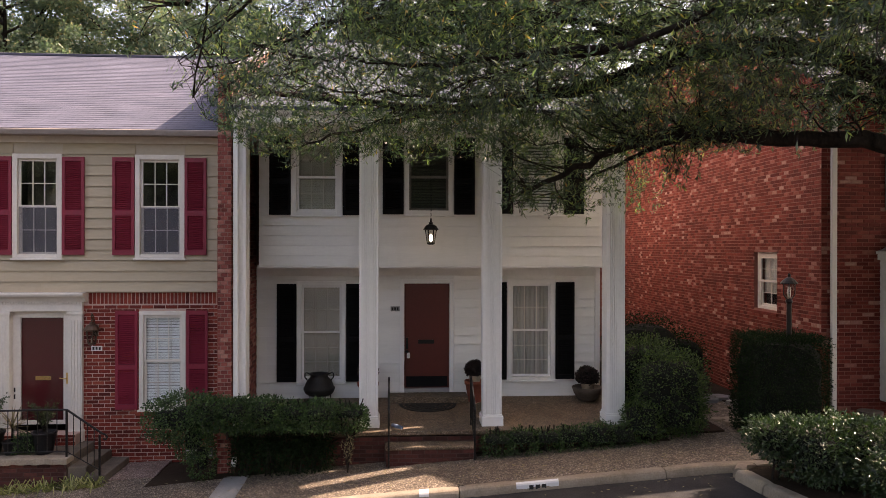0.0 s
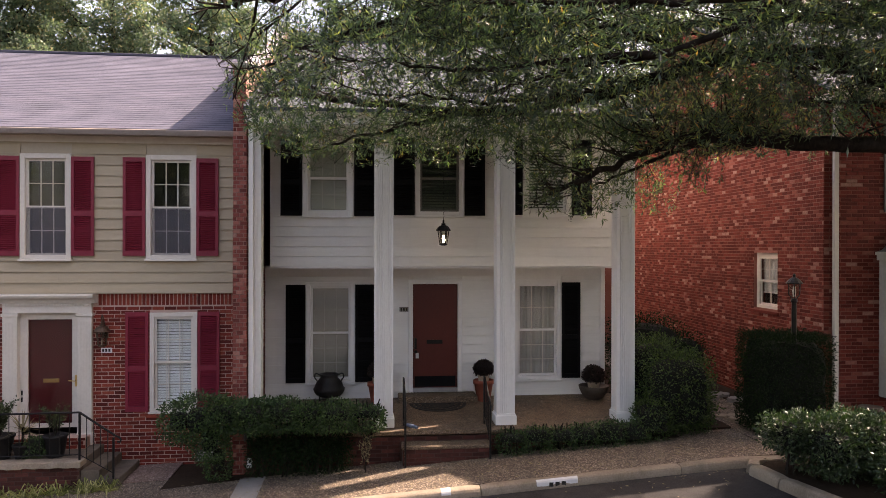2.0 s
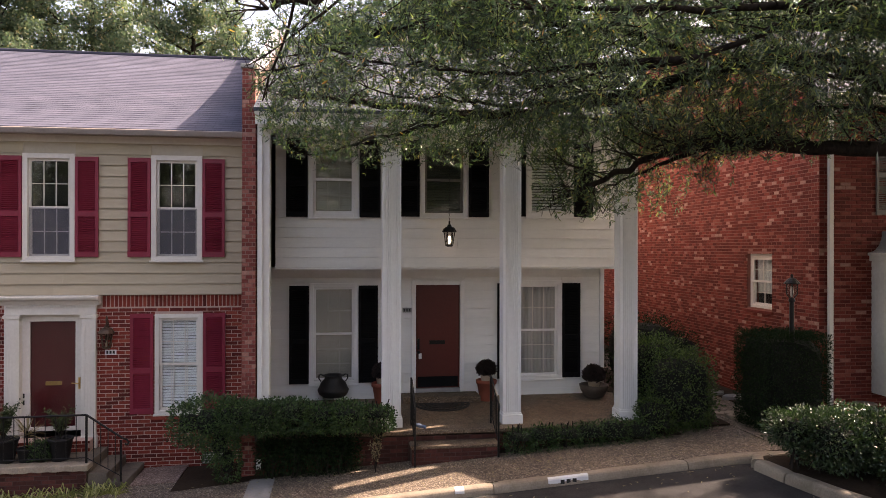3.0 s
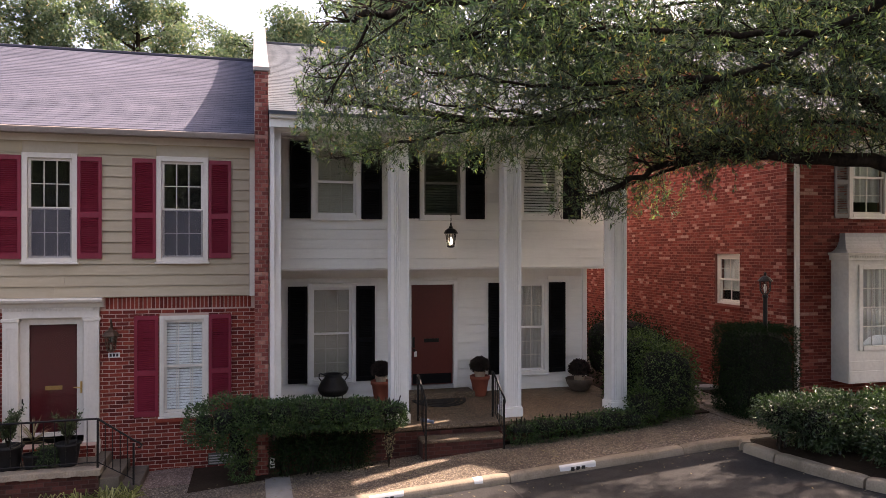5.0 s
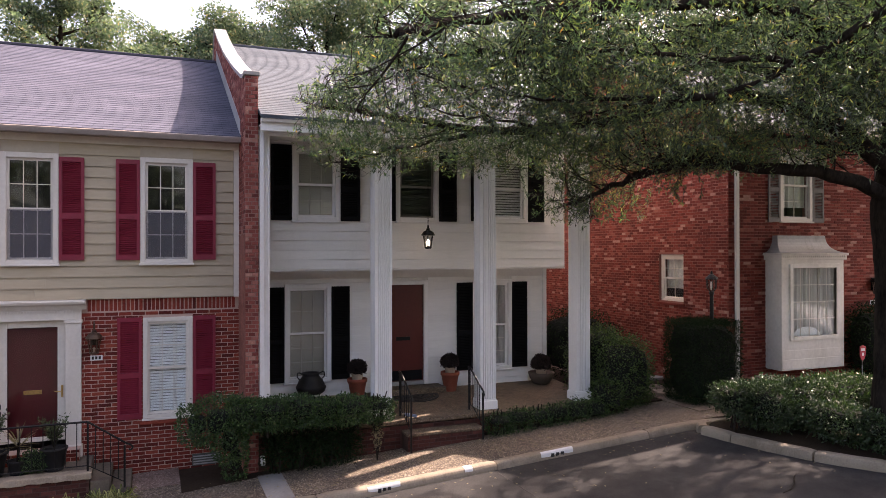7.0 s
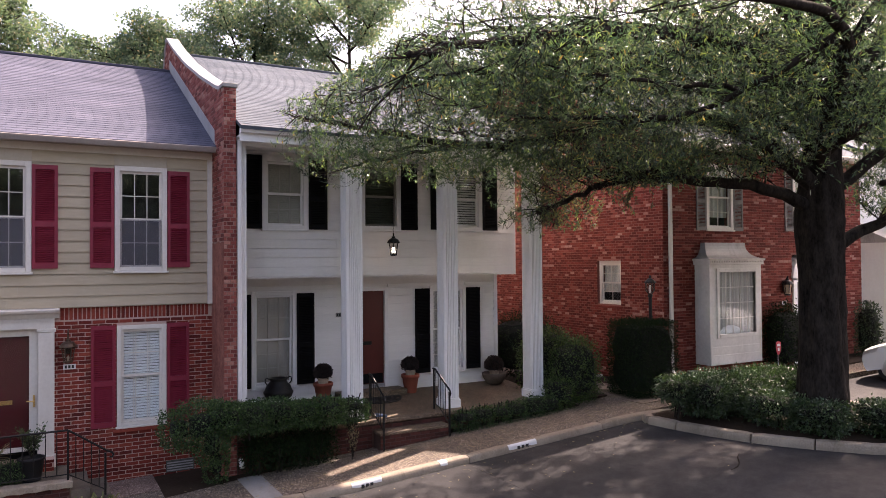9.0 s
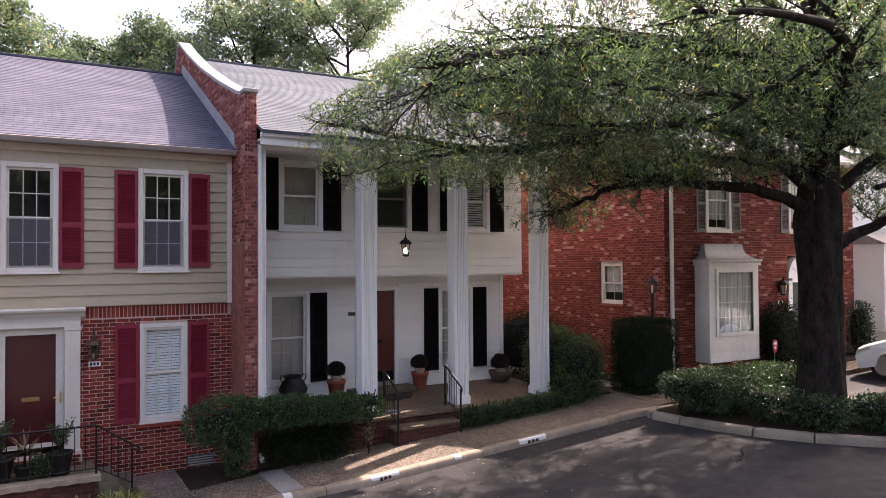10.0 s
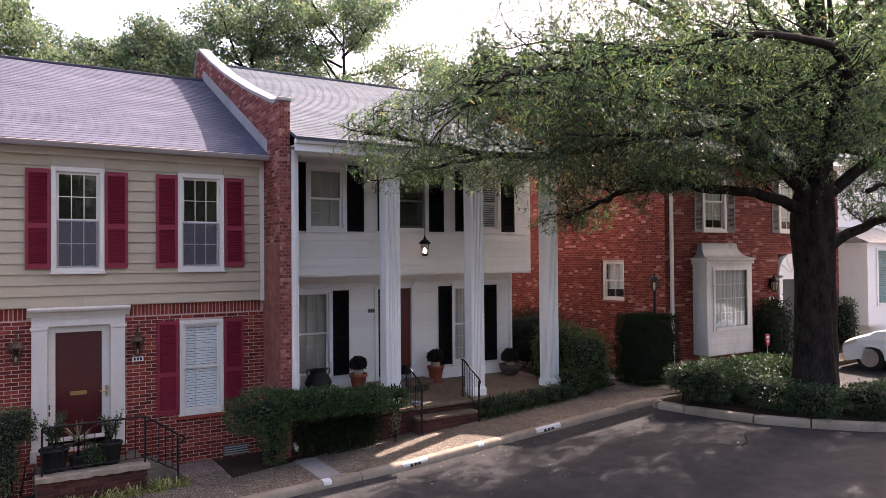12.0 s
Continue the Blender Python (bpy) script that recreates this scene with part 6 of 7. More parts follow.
    top = [
        # limbs: points and starting radius
        ([(bx, by, 3.7), (6.42, 8.23, 4.10), (5.3, 8.63, 4.30), (4.4, 8.93, 4.36), (3.8, 9.13, 4.42), (3.2, 9.34, 4.30), (2.45, 9.60, 3.95), (1.93, 9.77, 3.74)], 0.14),
        ([(bx, by, 4.2), (5.7, 8.2, 5.0), (4.95, 8.7, 5.42), (4.0, 9.1, 5.42), (2.9, 9.6, 5.15), (1.6, 10.2, 4.95), (0.3, 10.7, 5.0), (-1.0, 10.9, 5.2), (-1.7, 10.9, 5.2)], 0.165),
        ([(bx, by, 4.9), (5.2, 7.5, 6.0), (3.7, 7.5, 6.4), (1.8, 7.5, 6.2), (0.2, 7.6, 5.9), (-1.0, 7.5, 5.6), (-1.8, 7.3, 5.3)], 0.18),
        ([(bx, by, 4.6), (5.4, 6.6, 5.5), (4.0, 5.6, 6.0), (2.4, 5.4, 6.1), (0.9, 5.6, 5.9)], 0.16),
        ([(bx, by, 5.5), (5.7, 8.5, 6.7), (4.6, 9.2, 7.6), (3.4, 9.8, 8.4), (2.4, 10.2, 9.2)], 0.15),
        ([(bx, by, 3.0), (7.9, 7.75, 3.42), (8.9, 7.4, 3.80), (10.2, 7.0, 4.05), (11.8, 6.7, 4.1)], 0.15),
        ([(bx, by, 4.4), (7.4, 8.2, 5.3), (8.8, 8.9, 5.8), (10.4, 9.4, 6.0)], 0.15),
        ([(bx, by, 4.8), (6.6, 6.2, 5.8), (6.9, 5.6, 6.3), (7.4, 5.2, 6.8)], 0.15),
        ([(bx, by, 5.8), (7.3, 7.2, 7.2), (8.6, 6.8, 8.2), (10.0, 6.2, 8.8)], 0.14),
        ([(bx, by, 7.0), (6.0, 8.8, 8.4), (5.4, 10.0, 9.2), (4.6, 11.0, 9.4)], 0.12),
        ([(bx, by, 7.4), (7.0, 8.6, 9.0), (8.0, 9.8, 9.8)], 0.11),
        ([(bx, by, 5.2), (6.9, 8.8, 6.2), (7.8, 10.0, 6.6), (8.8, 10.9, 6.5)], 0.12),
        ([(bx, by, 5.4), (8.2, 9.6, 7.0), (9.1, 10.9, 7.9), (9.9, 12.2, 8.4)], 0.12),
        ([(bx, by, 5.9), (7.6, 9.6, 7.6), (8.0, 11.0, 8.6), (8.5, 12.3, 9.2)], 0.11),
        ([(bx, by, 5.6), (8.9, 9.2, 7.4), (10.6, 10.6, 8.2), (11.8, 12.0, 8.6)], 0.11),
        ([(bx, by, 6.2), (5.4, 7.8, 7.6), (4.0, 8.2, 8.3), (2.4, 8.6, 8.5), (0.9, 8.8, 8.4)], 0.11),
        ([(bx, by, 6.8), (5.6, 7.2, 8.6), (4.2, 6.8, 9.2), (2.8, 6.6, 9.3)], 0.10),
        ([(5.7, 8.5, 6.7), (4.2, 8.9, 6.9), (2.8, 9.2, 7.0), (1.4, 9.4, 6.9), (0.4, 9.6, 6.7)], 0.06),
        ([(4.6, 9.2, 7.6), (3.6, 8.6, 7.7), (2.4, 8.2, 7.6), (1.2, 8.0, 7.3)], 0.05),
        ([(2.9, 9.6, 5.15), (1.8, 9.4, 4.95), (0.8, 9.2, 4.85), (-0.2, 9.0, 4.85)], 0.05),
        ([(2.6, 7.3, 5.0), (1.4, 7.6, 4.95), (0.4, 7.9, 4.9), (-0.6, 8.0, 5.0)], 0.045),
        ([(bx, by, 4.3), (6.2, 8.0, 4.75), (5.3, 7.9, 4.95), (4.4, 7.8, 5.0)], 0.07),
        ([(6.3, 8.2, 4.6), (5.6, 9.0, 4.9), (4.8, 9.8, 5.0)], 0.05),
        ([(0.9, 10.5, 4.95), (0.1, 10.8, 4.8), (-0.7, 10.9, 4.6), (-1.4, 11.0, 4.4)], 0.05),
        ([(3.9, 9.10, 4.41), (3.6, 9.9, 4.3), (3.2, 10.5, 4.1), (2.8, 10.9, 3.9)], 0.05),
        ([(4.9, 8.75, 4.33), (4.4, 9.5, 4.55), (3.9, 10.2, 4.6), (3.4, 10.8, 4.5)], 0.05),
        ([(3.7, 7.5, 6.4), (2.8, 8.6, 6.0), (1.6, 9.4, 5.8), (0.3, 9.9, 5.9)], 0.07),
        ([(4.0, 5.6, 6.0), (3.4, 6.6, 5.4), (2.6, 7.3, 5.0), (1.6, 7.8, 4.9)], 0.07),
        ([(bx, by, 6.0), (8.4, 7.6, 7.0), (10.2, 7.6, 7.4), (12.2, 7.8, 7.4)], 0.13),
        ([(bx, by, 5.2), (8.2, 6.6, 6.0), (9.8, 5.8, 6.4), (11.4, 5.4, 6.5)], 0.13),
        ([(bx, by, 7.6), (8.4, 8.6, 8.8), (10.2, 9.2, 9.6), (12.0, 9.6, 9.8)], 0.11),
        ([(bx, by, 7.2), (7.8, 6.2, 8.4), (9.0, 5.8, 9.0), (10.4, 5.4, 9.2)], 0.11),
        ([(bx, by, 8.4), (8.0, 7.6, 10.0), (9.4, 7.0, 10.8)], 0.09),
        ([(bx, by, 4.0), (8.8, 7.4, 5.2), (11.0, 6.9, 6.0), (13.0, 6.6, 6.3), (14.6, 6.6, 6.2)], 0.15),
        ([(bx, by, 4.6), (8.8, 8.6, 6.0), (10.8, 8.9, 7.0), (13.0, 9.2, 7.4), (14.8, 9.4, 7.3)], 0.14),
        ([(bx, by, 4.9), (8.2, 6.0, 6.2), (9.6, 5.6, 7.2), (11.6, 5.3, 7.6), (13.4, 5.2, 7.5)], 0.13),
        ([(bx, by, 5.6), (9.0, 7.0, 7.6), (11.2, 5.6, 8.6), (13.2, 5.0, 8.9)], 0.12),
        ([(bx, by, 6.6), (8.8, 8.0, 8.6), (11.0, 7.6, 9.8), (13.0, 7.4, 10.2)], 0.11),
        ([(bx, by, 4.8), (6.0, 6.6, 5.7), (5.0, 6.9, 5.7), (3.6, 7.0, 5.5), (2.2, 7.0, 5.4), (0.8, 7.2, 5.4)], 0.10),
        ([(bx, by, 5.0), (5.9, 8.9, 5.9), (4.9, 9.9, 6.2), (3.6, 10.6, 6.2), (2.2, 11.0, 6.0), (0.9, 11.1, 5.8)], 0.10),
        ([(bx, by, 4.6), (8.3, 9.2, 5.6), (9.8, 10.2, 6.2), (11.4, 10.7, 6.6), (13.0, 10.8, 6.6)], 0.12),
        ([(bx, by, 6.2), (8.2, 9.3, 7.8), (9.6, 10.2, 8.6), (11.4, 10.7, 9.0)], 0.11),
        ([(3.7, 7.5, 6.4), (2.4, 8.2, 6.6), (1.0, 8.8, 6.5), (-0.4, 9.2, 6.2)], 0.06),
        ([(4.0, 9.1, 5.42), (2.6, 8.9, 5.7), (1.2, 8.9, 5.8), (-0.2, 9.0, 5.7), (-1.3, 9.0, 5.4)], 0.06),
        ([(1.8, 7.5, 6.2), (0.8, 8.2, 5.9), (-0.4, 8.6, 5.6), (-1.4, 8.7, 5.2)], 0.05),
        ([(bx, by, 7.8), (6.6, 9.0, 9.4), (5.8, 9.8, 10.4), (4.8, 10.4, 10.8)], 0.08),
        ([(bx, by, 5.9), (6.0, 7.0, 7.0), (5.0, 6.4, 7.6), (4.0, 6.0, 7.8)], 0.08),
        ([(8.0, 7.4, 4.3), (9.0, 7.6, 4.5), (10.2, 8.0, 4.5), (11.6, 8.3, 4.3)], 0.06),
        ([(8.4, 6.8, 4.3), (9.4, 6.4, 4.2), (10.6, 6.2, 4.0)], 0.05),
        ([(7.4, 8.2, 5.3), (8.6, 8.0, 5.2), (10.0, 7.8, 5.0), (11.4, 7.6, 4.8)], 0.06),
        ([(5.2, 7.5, 6.0), (4.4, 8.2, 6.3), (3.4, 8.6, 6.4), (2.4, 8.8, 6.3)], 0.06),
        ([(bx, by, 4.5), (6.2, 7.2, 5.0), (5.2, 6.4, 5.2), (4.4, 5.8, 5.1), (3.8, 5.3, 4.9)], 0.09),
    ]

    def inside(p):
        """The room the crown keeps free: the fronts, the view below it, and the walls of the houses."""
        if p.y < 5.0 or p.y > (13.2 if p.z > 6.9 and p.x > 6.6 else 11.5) or (p.x > 7.3 and p.y > 11.3 and p.z < 6.9):
            return False
        if p.x < -2.2 + 0.386 * max(0.0, 6.9 - p.y) + 0.12 * max(0.0, p.z - 5.8):
            return False
        if p.x < -2.2 + 0.75 * max(0.0, p.z - 5.6) * min(1.0, max(0.0, (p.y - 7.5) / 2)):
            return False
        if p.x < -0.6 and abs(p.z - 5.0) > 0.35 + 0.55 * (p.x + 2.3):
            return False
        if p.x > 4.3:
            low = 4.30 if p.x < 7.6 else 2.60 + 0.13 * p.y
        elif p.y > 9.2:
            low = 4.15 if p.x < 1.7 else 3.40
        else:
            low = 3.05 + 0.13 * p.y
        return p.z > low

    twigs = []
    fine = bmesh.new()

    def grow(start, direction, length, radius, level):
        pts, d, p = [start.copy()], direction.normalized(), start.copy()
        steps = 5 if level < 2 else (3 if level < 3 else 1)
        for i in range(steps):
            d = (d + Vector((rnd.gauss(0, 0.2), rnd.gauss(0, 0.2), rnd.gauss(-0.05 if level > 1 else 0.02, 0.14)))).normalized()
            q = p + d * length / steps
            if not inside(q):
                d = Vector((d.x + 0.2, d.y - (0.5 if q.y > 10.5 and q.z < 6.9 else 0.0), abs(d.z) * 0.6 + 0.25)).normalized()
                q = p + d * length / steps
                if not inside(q):
                    break
            p = q
            pts.append(p.copy())
        if len(pts) < 2:
            return
        radii = [radius * (1 - 0.75 * i / (len(pts) - 1)) for i in range(len(pts))]
        tube(fine, pts, radii, 4 if level < 3 else 3, False)
        if level < 3:
            for _ in range(rnd.randint(4, 6)):
                i = rnd.randint(1, len(pts) - 1)
                ax = (pts[i] - pts[i - 1]).normalized()
                side = ax.cross(Vector((rnd.gauss(0, 1), rnd.gauss(0, 1), rnd.gauss(0, 1)))).normalized()
                nd = ax * rnd.uniform(0.4, 0.9) + side * rnd.uniform(0.5, 1.0) + Vector((0, 0, -0.05))
                grow(pts[i].copy(), nd, length * rnd.uniform(0.4, 0.62), radius * 0.42, level + 1)
        if level > 1:
            twigs.append((pts[-1], (pts[-1] - pts[-2]).normalized(), (pts[-1] - pts[max(-3, -len(pts))]).length))

    for pts, r in top:
        sm = smooth(pts)
        b = bmesh.new()
        k = len(sm)
        jit = [p + Vector((rnd.gauss(0, 0.02), rnd.gauss(0, 0.02), rnd.gauss(0, 0.02))) * min(i, 4) / 4 for i, p in enumerate(sm)]
        tube(b, jit, [r * (1 - 0.82 * (i / (k - 1)) ** 0.8) for i in range(k)], 9)
        part("limb", b, BARK, tree, smooth=True)
        for i in range(4 if r > 0.08 else 2, k):
            ax = (sm[i] - sm[i - 1]).normalized()
            for _ in range(2 if rnd.random() < 0.35 else 1):
                side = ax.cross(Vector((rnd.gauss(0, 0.4), rnd.gauss(0, 0.4), 1))).normalized() * rnd.choice((-1, 1))
                nd = ax * rnd.uniform(0.3, 0.9) + side * rnd.uniform(0.4, 1.0) + Vector((0, 0, rnd.uniform(-0.25, 0.45)))
                grow(sm[i].copy(), nd, rnd.uniform(0.9, 1.8), max(0.006, r * 0.10), 1)
        grow(sm[-1].copy(), sm[-1] - sm[-2], 1.0, 0.016, 1)
    part("branchwork", fine, BARK, tree, kind="stuff")
    tips, axes, spans_ = np.array([t[0] for t in twigs]), np.array([t[1] for t in twigs]), np.array([t[2] for t in twigs])
    # the outer sprays on the street's open side are thin
    keep = rng.random(len(tips)) < np.interp(tips[:, 0], [-2.2, -0.8, 0.8, 2.5], [0.42, 0.64, 0.92, 1.0]) * np.interp(tips[:, 2], [3.4, 4.2, 4.7], [0.45, 0.6, 1.0])
    thin = np.interp(tips[:, 2], [5.6, 6.6, 9.0], [1.0, 0.62, 0.42])
    keep &= rng.random(len(tips)) < np.where(tips[:, 0] < 4.6, thin, 1.0)
    tips, axes, spans_ = tips[keep], axes[keep], spans_[keep]
    far_side = (tips[:, 0] > 6.2) & (tips[:, 2] > np.where(tips[:, 0] > 7.6, 3.5, 4.6))
    tips, axes, spans_ = (np.concatenate([q, q[far_side]]) for q in (tips, axes, spans_))
    per = 14
    n_t = len(tips)
    back = rng.uniform(0, 1, (n_t, per)) ** 1.6
    pts = tips[:, None] - axes[:, None] * (back * spans_[:, None])[..., None]
    along = axes[:, None] * (0.9 - 0.6 * back)[..., None] + rng.normal(size=(n_t, per, 3)) * 0.62 + np.array([0, 0, -0.10])
    pts, along = pts.reshape(-1, 3), unit(along.reshape(-1, 3))
    k = len(pts)
    across = unit(np.cross(along, rng.normal(size=(k, 3)) * 0.6 + np.array([0, 0, 1.0])))
    s = rng.uniform(0.65, 1.2, k)
    v, f = leaf_verts(pts, along, across, 0.083 * s, 0.018 * s, 0.2)
    quad_mesh("foliage", v, f, LEAF_OAK, tree, kind="stuff")


oak()


# ---------- trees behind the houses ----------
def far_tree(x, y, z, h, w, seed, label, group, fine=1.0):
    """A tall tree: trunk, rising limbs that fork twice, and separate tufts of leaves at the forks' ends."""
    rng = np.random.default_rng(seed)
    rnd = random.Random(seed)
    t = thing("tree", (x, y, z), label, "tree", group)
    bm = bmesh.new()
    tube(bm, [(x, y, z), (x + 0.1, y, z + h * 0.3), (x + 0.3, y, z + h * 0.6), (x + 0.2, y, z + h * 0.92)], [0.30, 0.22, 0.12, 0.02], 9)
    tufts = []
    for i in range(30):
        f = 0.25 + 0.72 * (i + rnd.random()) / 30
        a = i * 2.4 + rnd.uniform(-0.5, 0.5)
        reach = w * (0.30 + 0.70 * math.sin(math.pi * min(1, (f - 0.10) / 0.95))) * rnd.uniform(0.55, 1.05)
        p0 = Vector((x + 0.2 * f, y, z + h * f * 0.90))
        p2 = p0 + Vector((math.cos(a) * reach, math.sin(a) * reach, reach * rnd.uniform(0.35, 0.8)))
        p1 = p0.lerp(p2, 0.5) + Vector((0, 0, -0.08 * reach))
        tube(bm, [p0, p1, p2], [0.08, 0.05, 0.018], 5)
        for g in (0.35, 0.62, 0.82, 1.0):
            s0 = p1.lerp(p2, (g - 0.5) * 2) if g > 0.5 else p0.lerp(p1, g * 2)
            for _ in range(2 if g < 1 else 1):
                d = Vector((math.cos(a) + rnd.gauss(0, 0.8), math.sin(a) + rnd.gauss(0, 0.8), rnd.uniform(-0.1, 0.9))).normalized()
                s1 = s0 + d * rnd.uniform(0.5, 1.2) * (0.25 * w)
                tube(bm, [s0, s1], [0.03, 0.01], 4)
                tufts.append((s1, rnd.uniform(0.45, 1.0) * (0.50 + 0.11 * w)))
    part("trunk", bm, BARK, t)
    pts, outs = [], []
    for c, r in tufts:
        k = int(240 * r * r * fine) + 12
        d = unit(rng.normal(size=(k, 3)))
        rad = r * rng.random(k) ** 0.45 * (1 + 0.25 * np.sin(5 * d[:, 0] + 4 * d[:, 2] + r * 40))
        pts.append(np.array(c) + d * rad[:, None] * np.array([1.0, 1.0, 0.62]))
        outs.append(d)
    pts, outs = np.concatenate(pts), np.concatenate(outs)
    v, f = scatter_leaves(rng, pts, outs, np.full(len(pts), 0.27 / fine ** 0.5), np.full(len(pts), 0.22 / fine ** 0.5), 0.2, 0.9)
    v = v.reshape(-1, 4, 3)[:, [1, 2, 3]].reshape(-1, 3)
    f = np.arange(len(v)).reshape(-1, 3)
    quad_mesh("crown", v, f, LEAF_FAR_HAZED, t, kind="stuff")


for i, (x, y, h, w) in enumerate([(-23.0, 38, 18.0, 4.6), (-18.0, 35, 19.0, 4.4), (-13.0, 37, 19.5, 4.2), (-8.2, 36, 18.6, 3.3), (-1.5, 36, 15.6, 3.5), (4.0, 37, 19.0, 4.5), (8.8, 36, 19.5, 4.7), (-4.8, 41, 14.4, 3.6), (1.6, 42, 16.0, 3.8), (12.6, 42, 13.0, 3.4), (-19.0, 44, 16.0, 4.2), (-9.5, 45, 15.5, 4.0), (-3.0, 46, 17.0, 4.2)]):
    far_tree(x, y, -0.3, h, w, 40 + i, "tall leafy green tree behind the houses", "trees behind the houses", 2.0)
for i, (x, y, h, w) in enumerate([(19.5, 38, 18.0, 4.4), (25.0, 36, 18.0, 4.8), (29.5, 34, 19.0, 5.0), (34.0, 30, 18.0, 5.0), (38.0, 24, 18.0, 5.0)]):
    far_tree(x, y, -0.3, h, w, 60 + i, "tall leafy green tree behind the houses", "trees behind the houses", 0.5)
# across the road, seen mirrored in the window panes
for i, (x, y, h, w) in enumerate([(-24, -17, 8.5, 3.8), (-15, -20, 9.5, 4.0), (-6.5, -18, 8.5, 3.8), (2.5, -21, 9.5, 4.0), (11, -19, 8.5, 3.8), (20, -21, 9.5, 4.0), (30, -17, 8.5, 3.8), (40, -20, 9.5, 4.0), (50, -23, 10, 4.2)]):
    far_tree(x, y, -0.4, h, w, 80 + i, "leafy green tree across the road", "trees across the road", 0.3)


# ---------- lanterns and lamp post ----------
def hanging_lantern(x, y, z):
    t = thing("hanging_lantern", (x, y, z), "black iron porch lantern, lit, on a long chain", "lamp")
    bm = bmesh.new()
    lantern_body(bm, x, y, z, 1.35)
    part("cage", bm, IRON, t)
    bm = bmesh.new()
    lathe(bm, [(0.062, 0.04), (0.098, 0.27)], (x, y, z), 6)
    p = part("lamp_pane", bm, LAMP_GLASS, t)
    p.visible_shadow = False
    bm = bmesh.new()
    lathe(bm, [(0.014, 0.06), (0.030, 0.085), (0.030, 0.14), (0.012, 0.19)], (x, y, z), 10)
    part("bulb", bm, BULB, t, "lit bulb", smooth=True)
    bm = bmesh.new()
    top = 5.13
    k = int((top - z - 0.47) / 0.045)
    for i in range(k):
        h = z + 0.47 + 0.045 * i
        d = (0.010, 0) if i % 2 else (0, 0.010)
        tube(bm, [(x - d[0], y - d[1], h), (x - d[0], y - d[1], h + 0.05), (x + d[0], y + d[1], h + 0.05), (x + d[0], y + d[1], h), (x - d[0], y - d[1], h)], 0.0028, 4, False)
    part("chain", bm, IRON, t)
    bm = bmesh.new()
    lathe(bm, [(0.07, -0.03), (0.06, -0.015), (0.07, 0.0)], (x, y, top + 0.008), 14)
    part("ceiling_plate", bm, IRON, t)


hanging_lantern(0.88, 13.31, 3.05)


def lamp_post(x, y):
    g = land(x)
    t = thing("lamp_post", (x, y, g), "black garden lamp post standing in the clipped yew", "lamp")
    bm = bmesh.new()
    lathe(bm, [(0.09, -0.05), (0.09, 0.1), (0.05, 0.16), (0.042, 0.3), (0.042, 2.25), (0.06, 2.28), (0.045, 2.33)], (x, y, g), 12)
    part("post", bm, IRON, t)
    z = g + 2.33
    bm = bmesh.new()
    for i in range(6):
        a = math.pi * i / 3
        tube(bm, [(x + 0.045 * math.cos(a), y + 0.045 * math.sin(a), z), (x + 0.10 * math.cos(a), y + 0.10 * math.sin(a), z + 0.07), (x + 0.105 * math.cos(a), y + 0.105 * math.sin(a), z + 0.25)], 0.009, 5)
    lathe(bm, [(0.135, 0.25), (0.14, 0.262), (0.11, 0.30), (0.06, 0.345), (0.03, 0.36), (0.022, 0.385), (0.03, 0.40), (0.008, 0.43)], (x, y, z), 12)
    part("head", bm, IRON, t)
    bm = bmesh.new()
    lathe(bm, [(0.045, 0.01), (0.095, 0.07), (0.10, 0.25)], (x, y, z), 12)
    p = part("globe", bm, LAMP_GLASS, t)
    p.visible_shadow = False
    bm = bmesh.new()
    lathe(bm, [(0.02, 0.02), (0.03, 0.12), (0.02, 0.2)], (x, y, z), 8)
    part("bulb", bm, BLIND, t)


lamp_post(6.86, 12.10)


# ---------- pots and plants ----------
def mum_ball(t, x, y, z, r, material, count, seed):
    rng = np.random.default_rng(seed)
    d = unit(rng.normal(size=(count, 3)))
    d = d[d[:, 2] > -0.6]
    lump = 1 + 0.08 * np.sin(9 * d[:, 0]) * np.cos(8 * d[:, 1])
    pts = np.array((x, y, z)) + d * r * (rng.uniform(0.75, 1.0, len(d)) * lump)[:, None] * np.array([1, 1, 0.9])
    v, f = scatter_leaves(rng, pts, d, np.full(len(d), 0.035), np.full(len(d), 0.024), 0.0, 0.7)
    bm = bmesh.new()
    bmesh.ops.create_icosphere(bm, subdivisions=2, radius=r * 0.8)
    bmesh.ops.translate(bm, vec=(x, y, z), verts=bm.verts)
    part("core", bm, CORE_SHADE, t)
    quad_mesh("foliage", v, f, material, t, kind="stuff")


def potted_mum(x, y, z, label):
    t = thing("potted_plant", (x, y, z), label, "potted plant", "terracotta pots by the porch door")
    bm = bmesh.new()
    lathe(bm, [(0.13, 0.0), (0.135, 0.03), (0.185, 0.33), (0.205, 0.335), (0.208, 0.40), (0.195, 0.41), (0.175, 0.40), (0.165, 0.34), (0.01, 0.34)], (x, y, z), 24)
    part("pot", bm, TERRACOTTA, t, smooth=True)
    bm = bmesh.new()
    lathe(bm, [(0.13, 0.0), (0.132, 0.02), (0.125, 0.035), (0.01, 0.035)], (x, y, z - 0.012), 20)
    part("saucer", bm, TERRACOTTA, t)
    bm = bmesh.new()
    lathe(bm, [(0.09, 0.34), (0.12, 0.50), (0.01, 0.50)], (x, y, z), 18)
    part("inner_pot", bm, POT_PALE, t, "pale nursery pot")
    mum_ball(t, x, y, z + 0.62, 0.19, LEAF_MUM, 3200, int(abs(x) * 100))


potted_mum(-0.28, 14.36, 0.0, "terracotta pot with a dark round chrysanthemum on the porch")
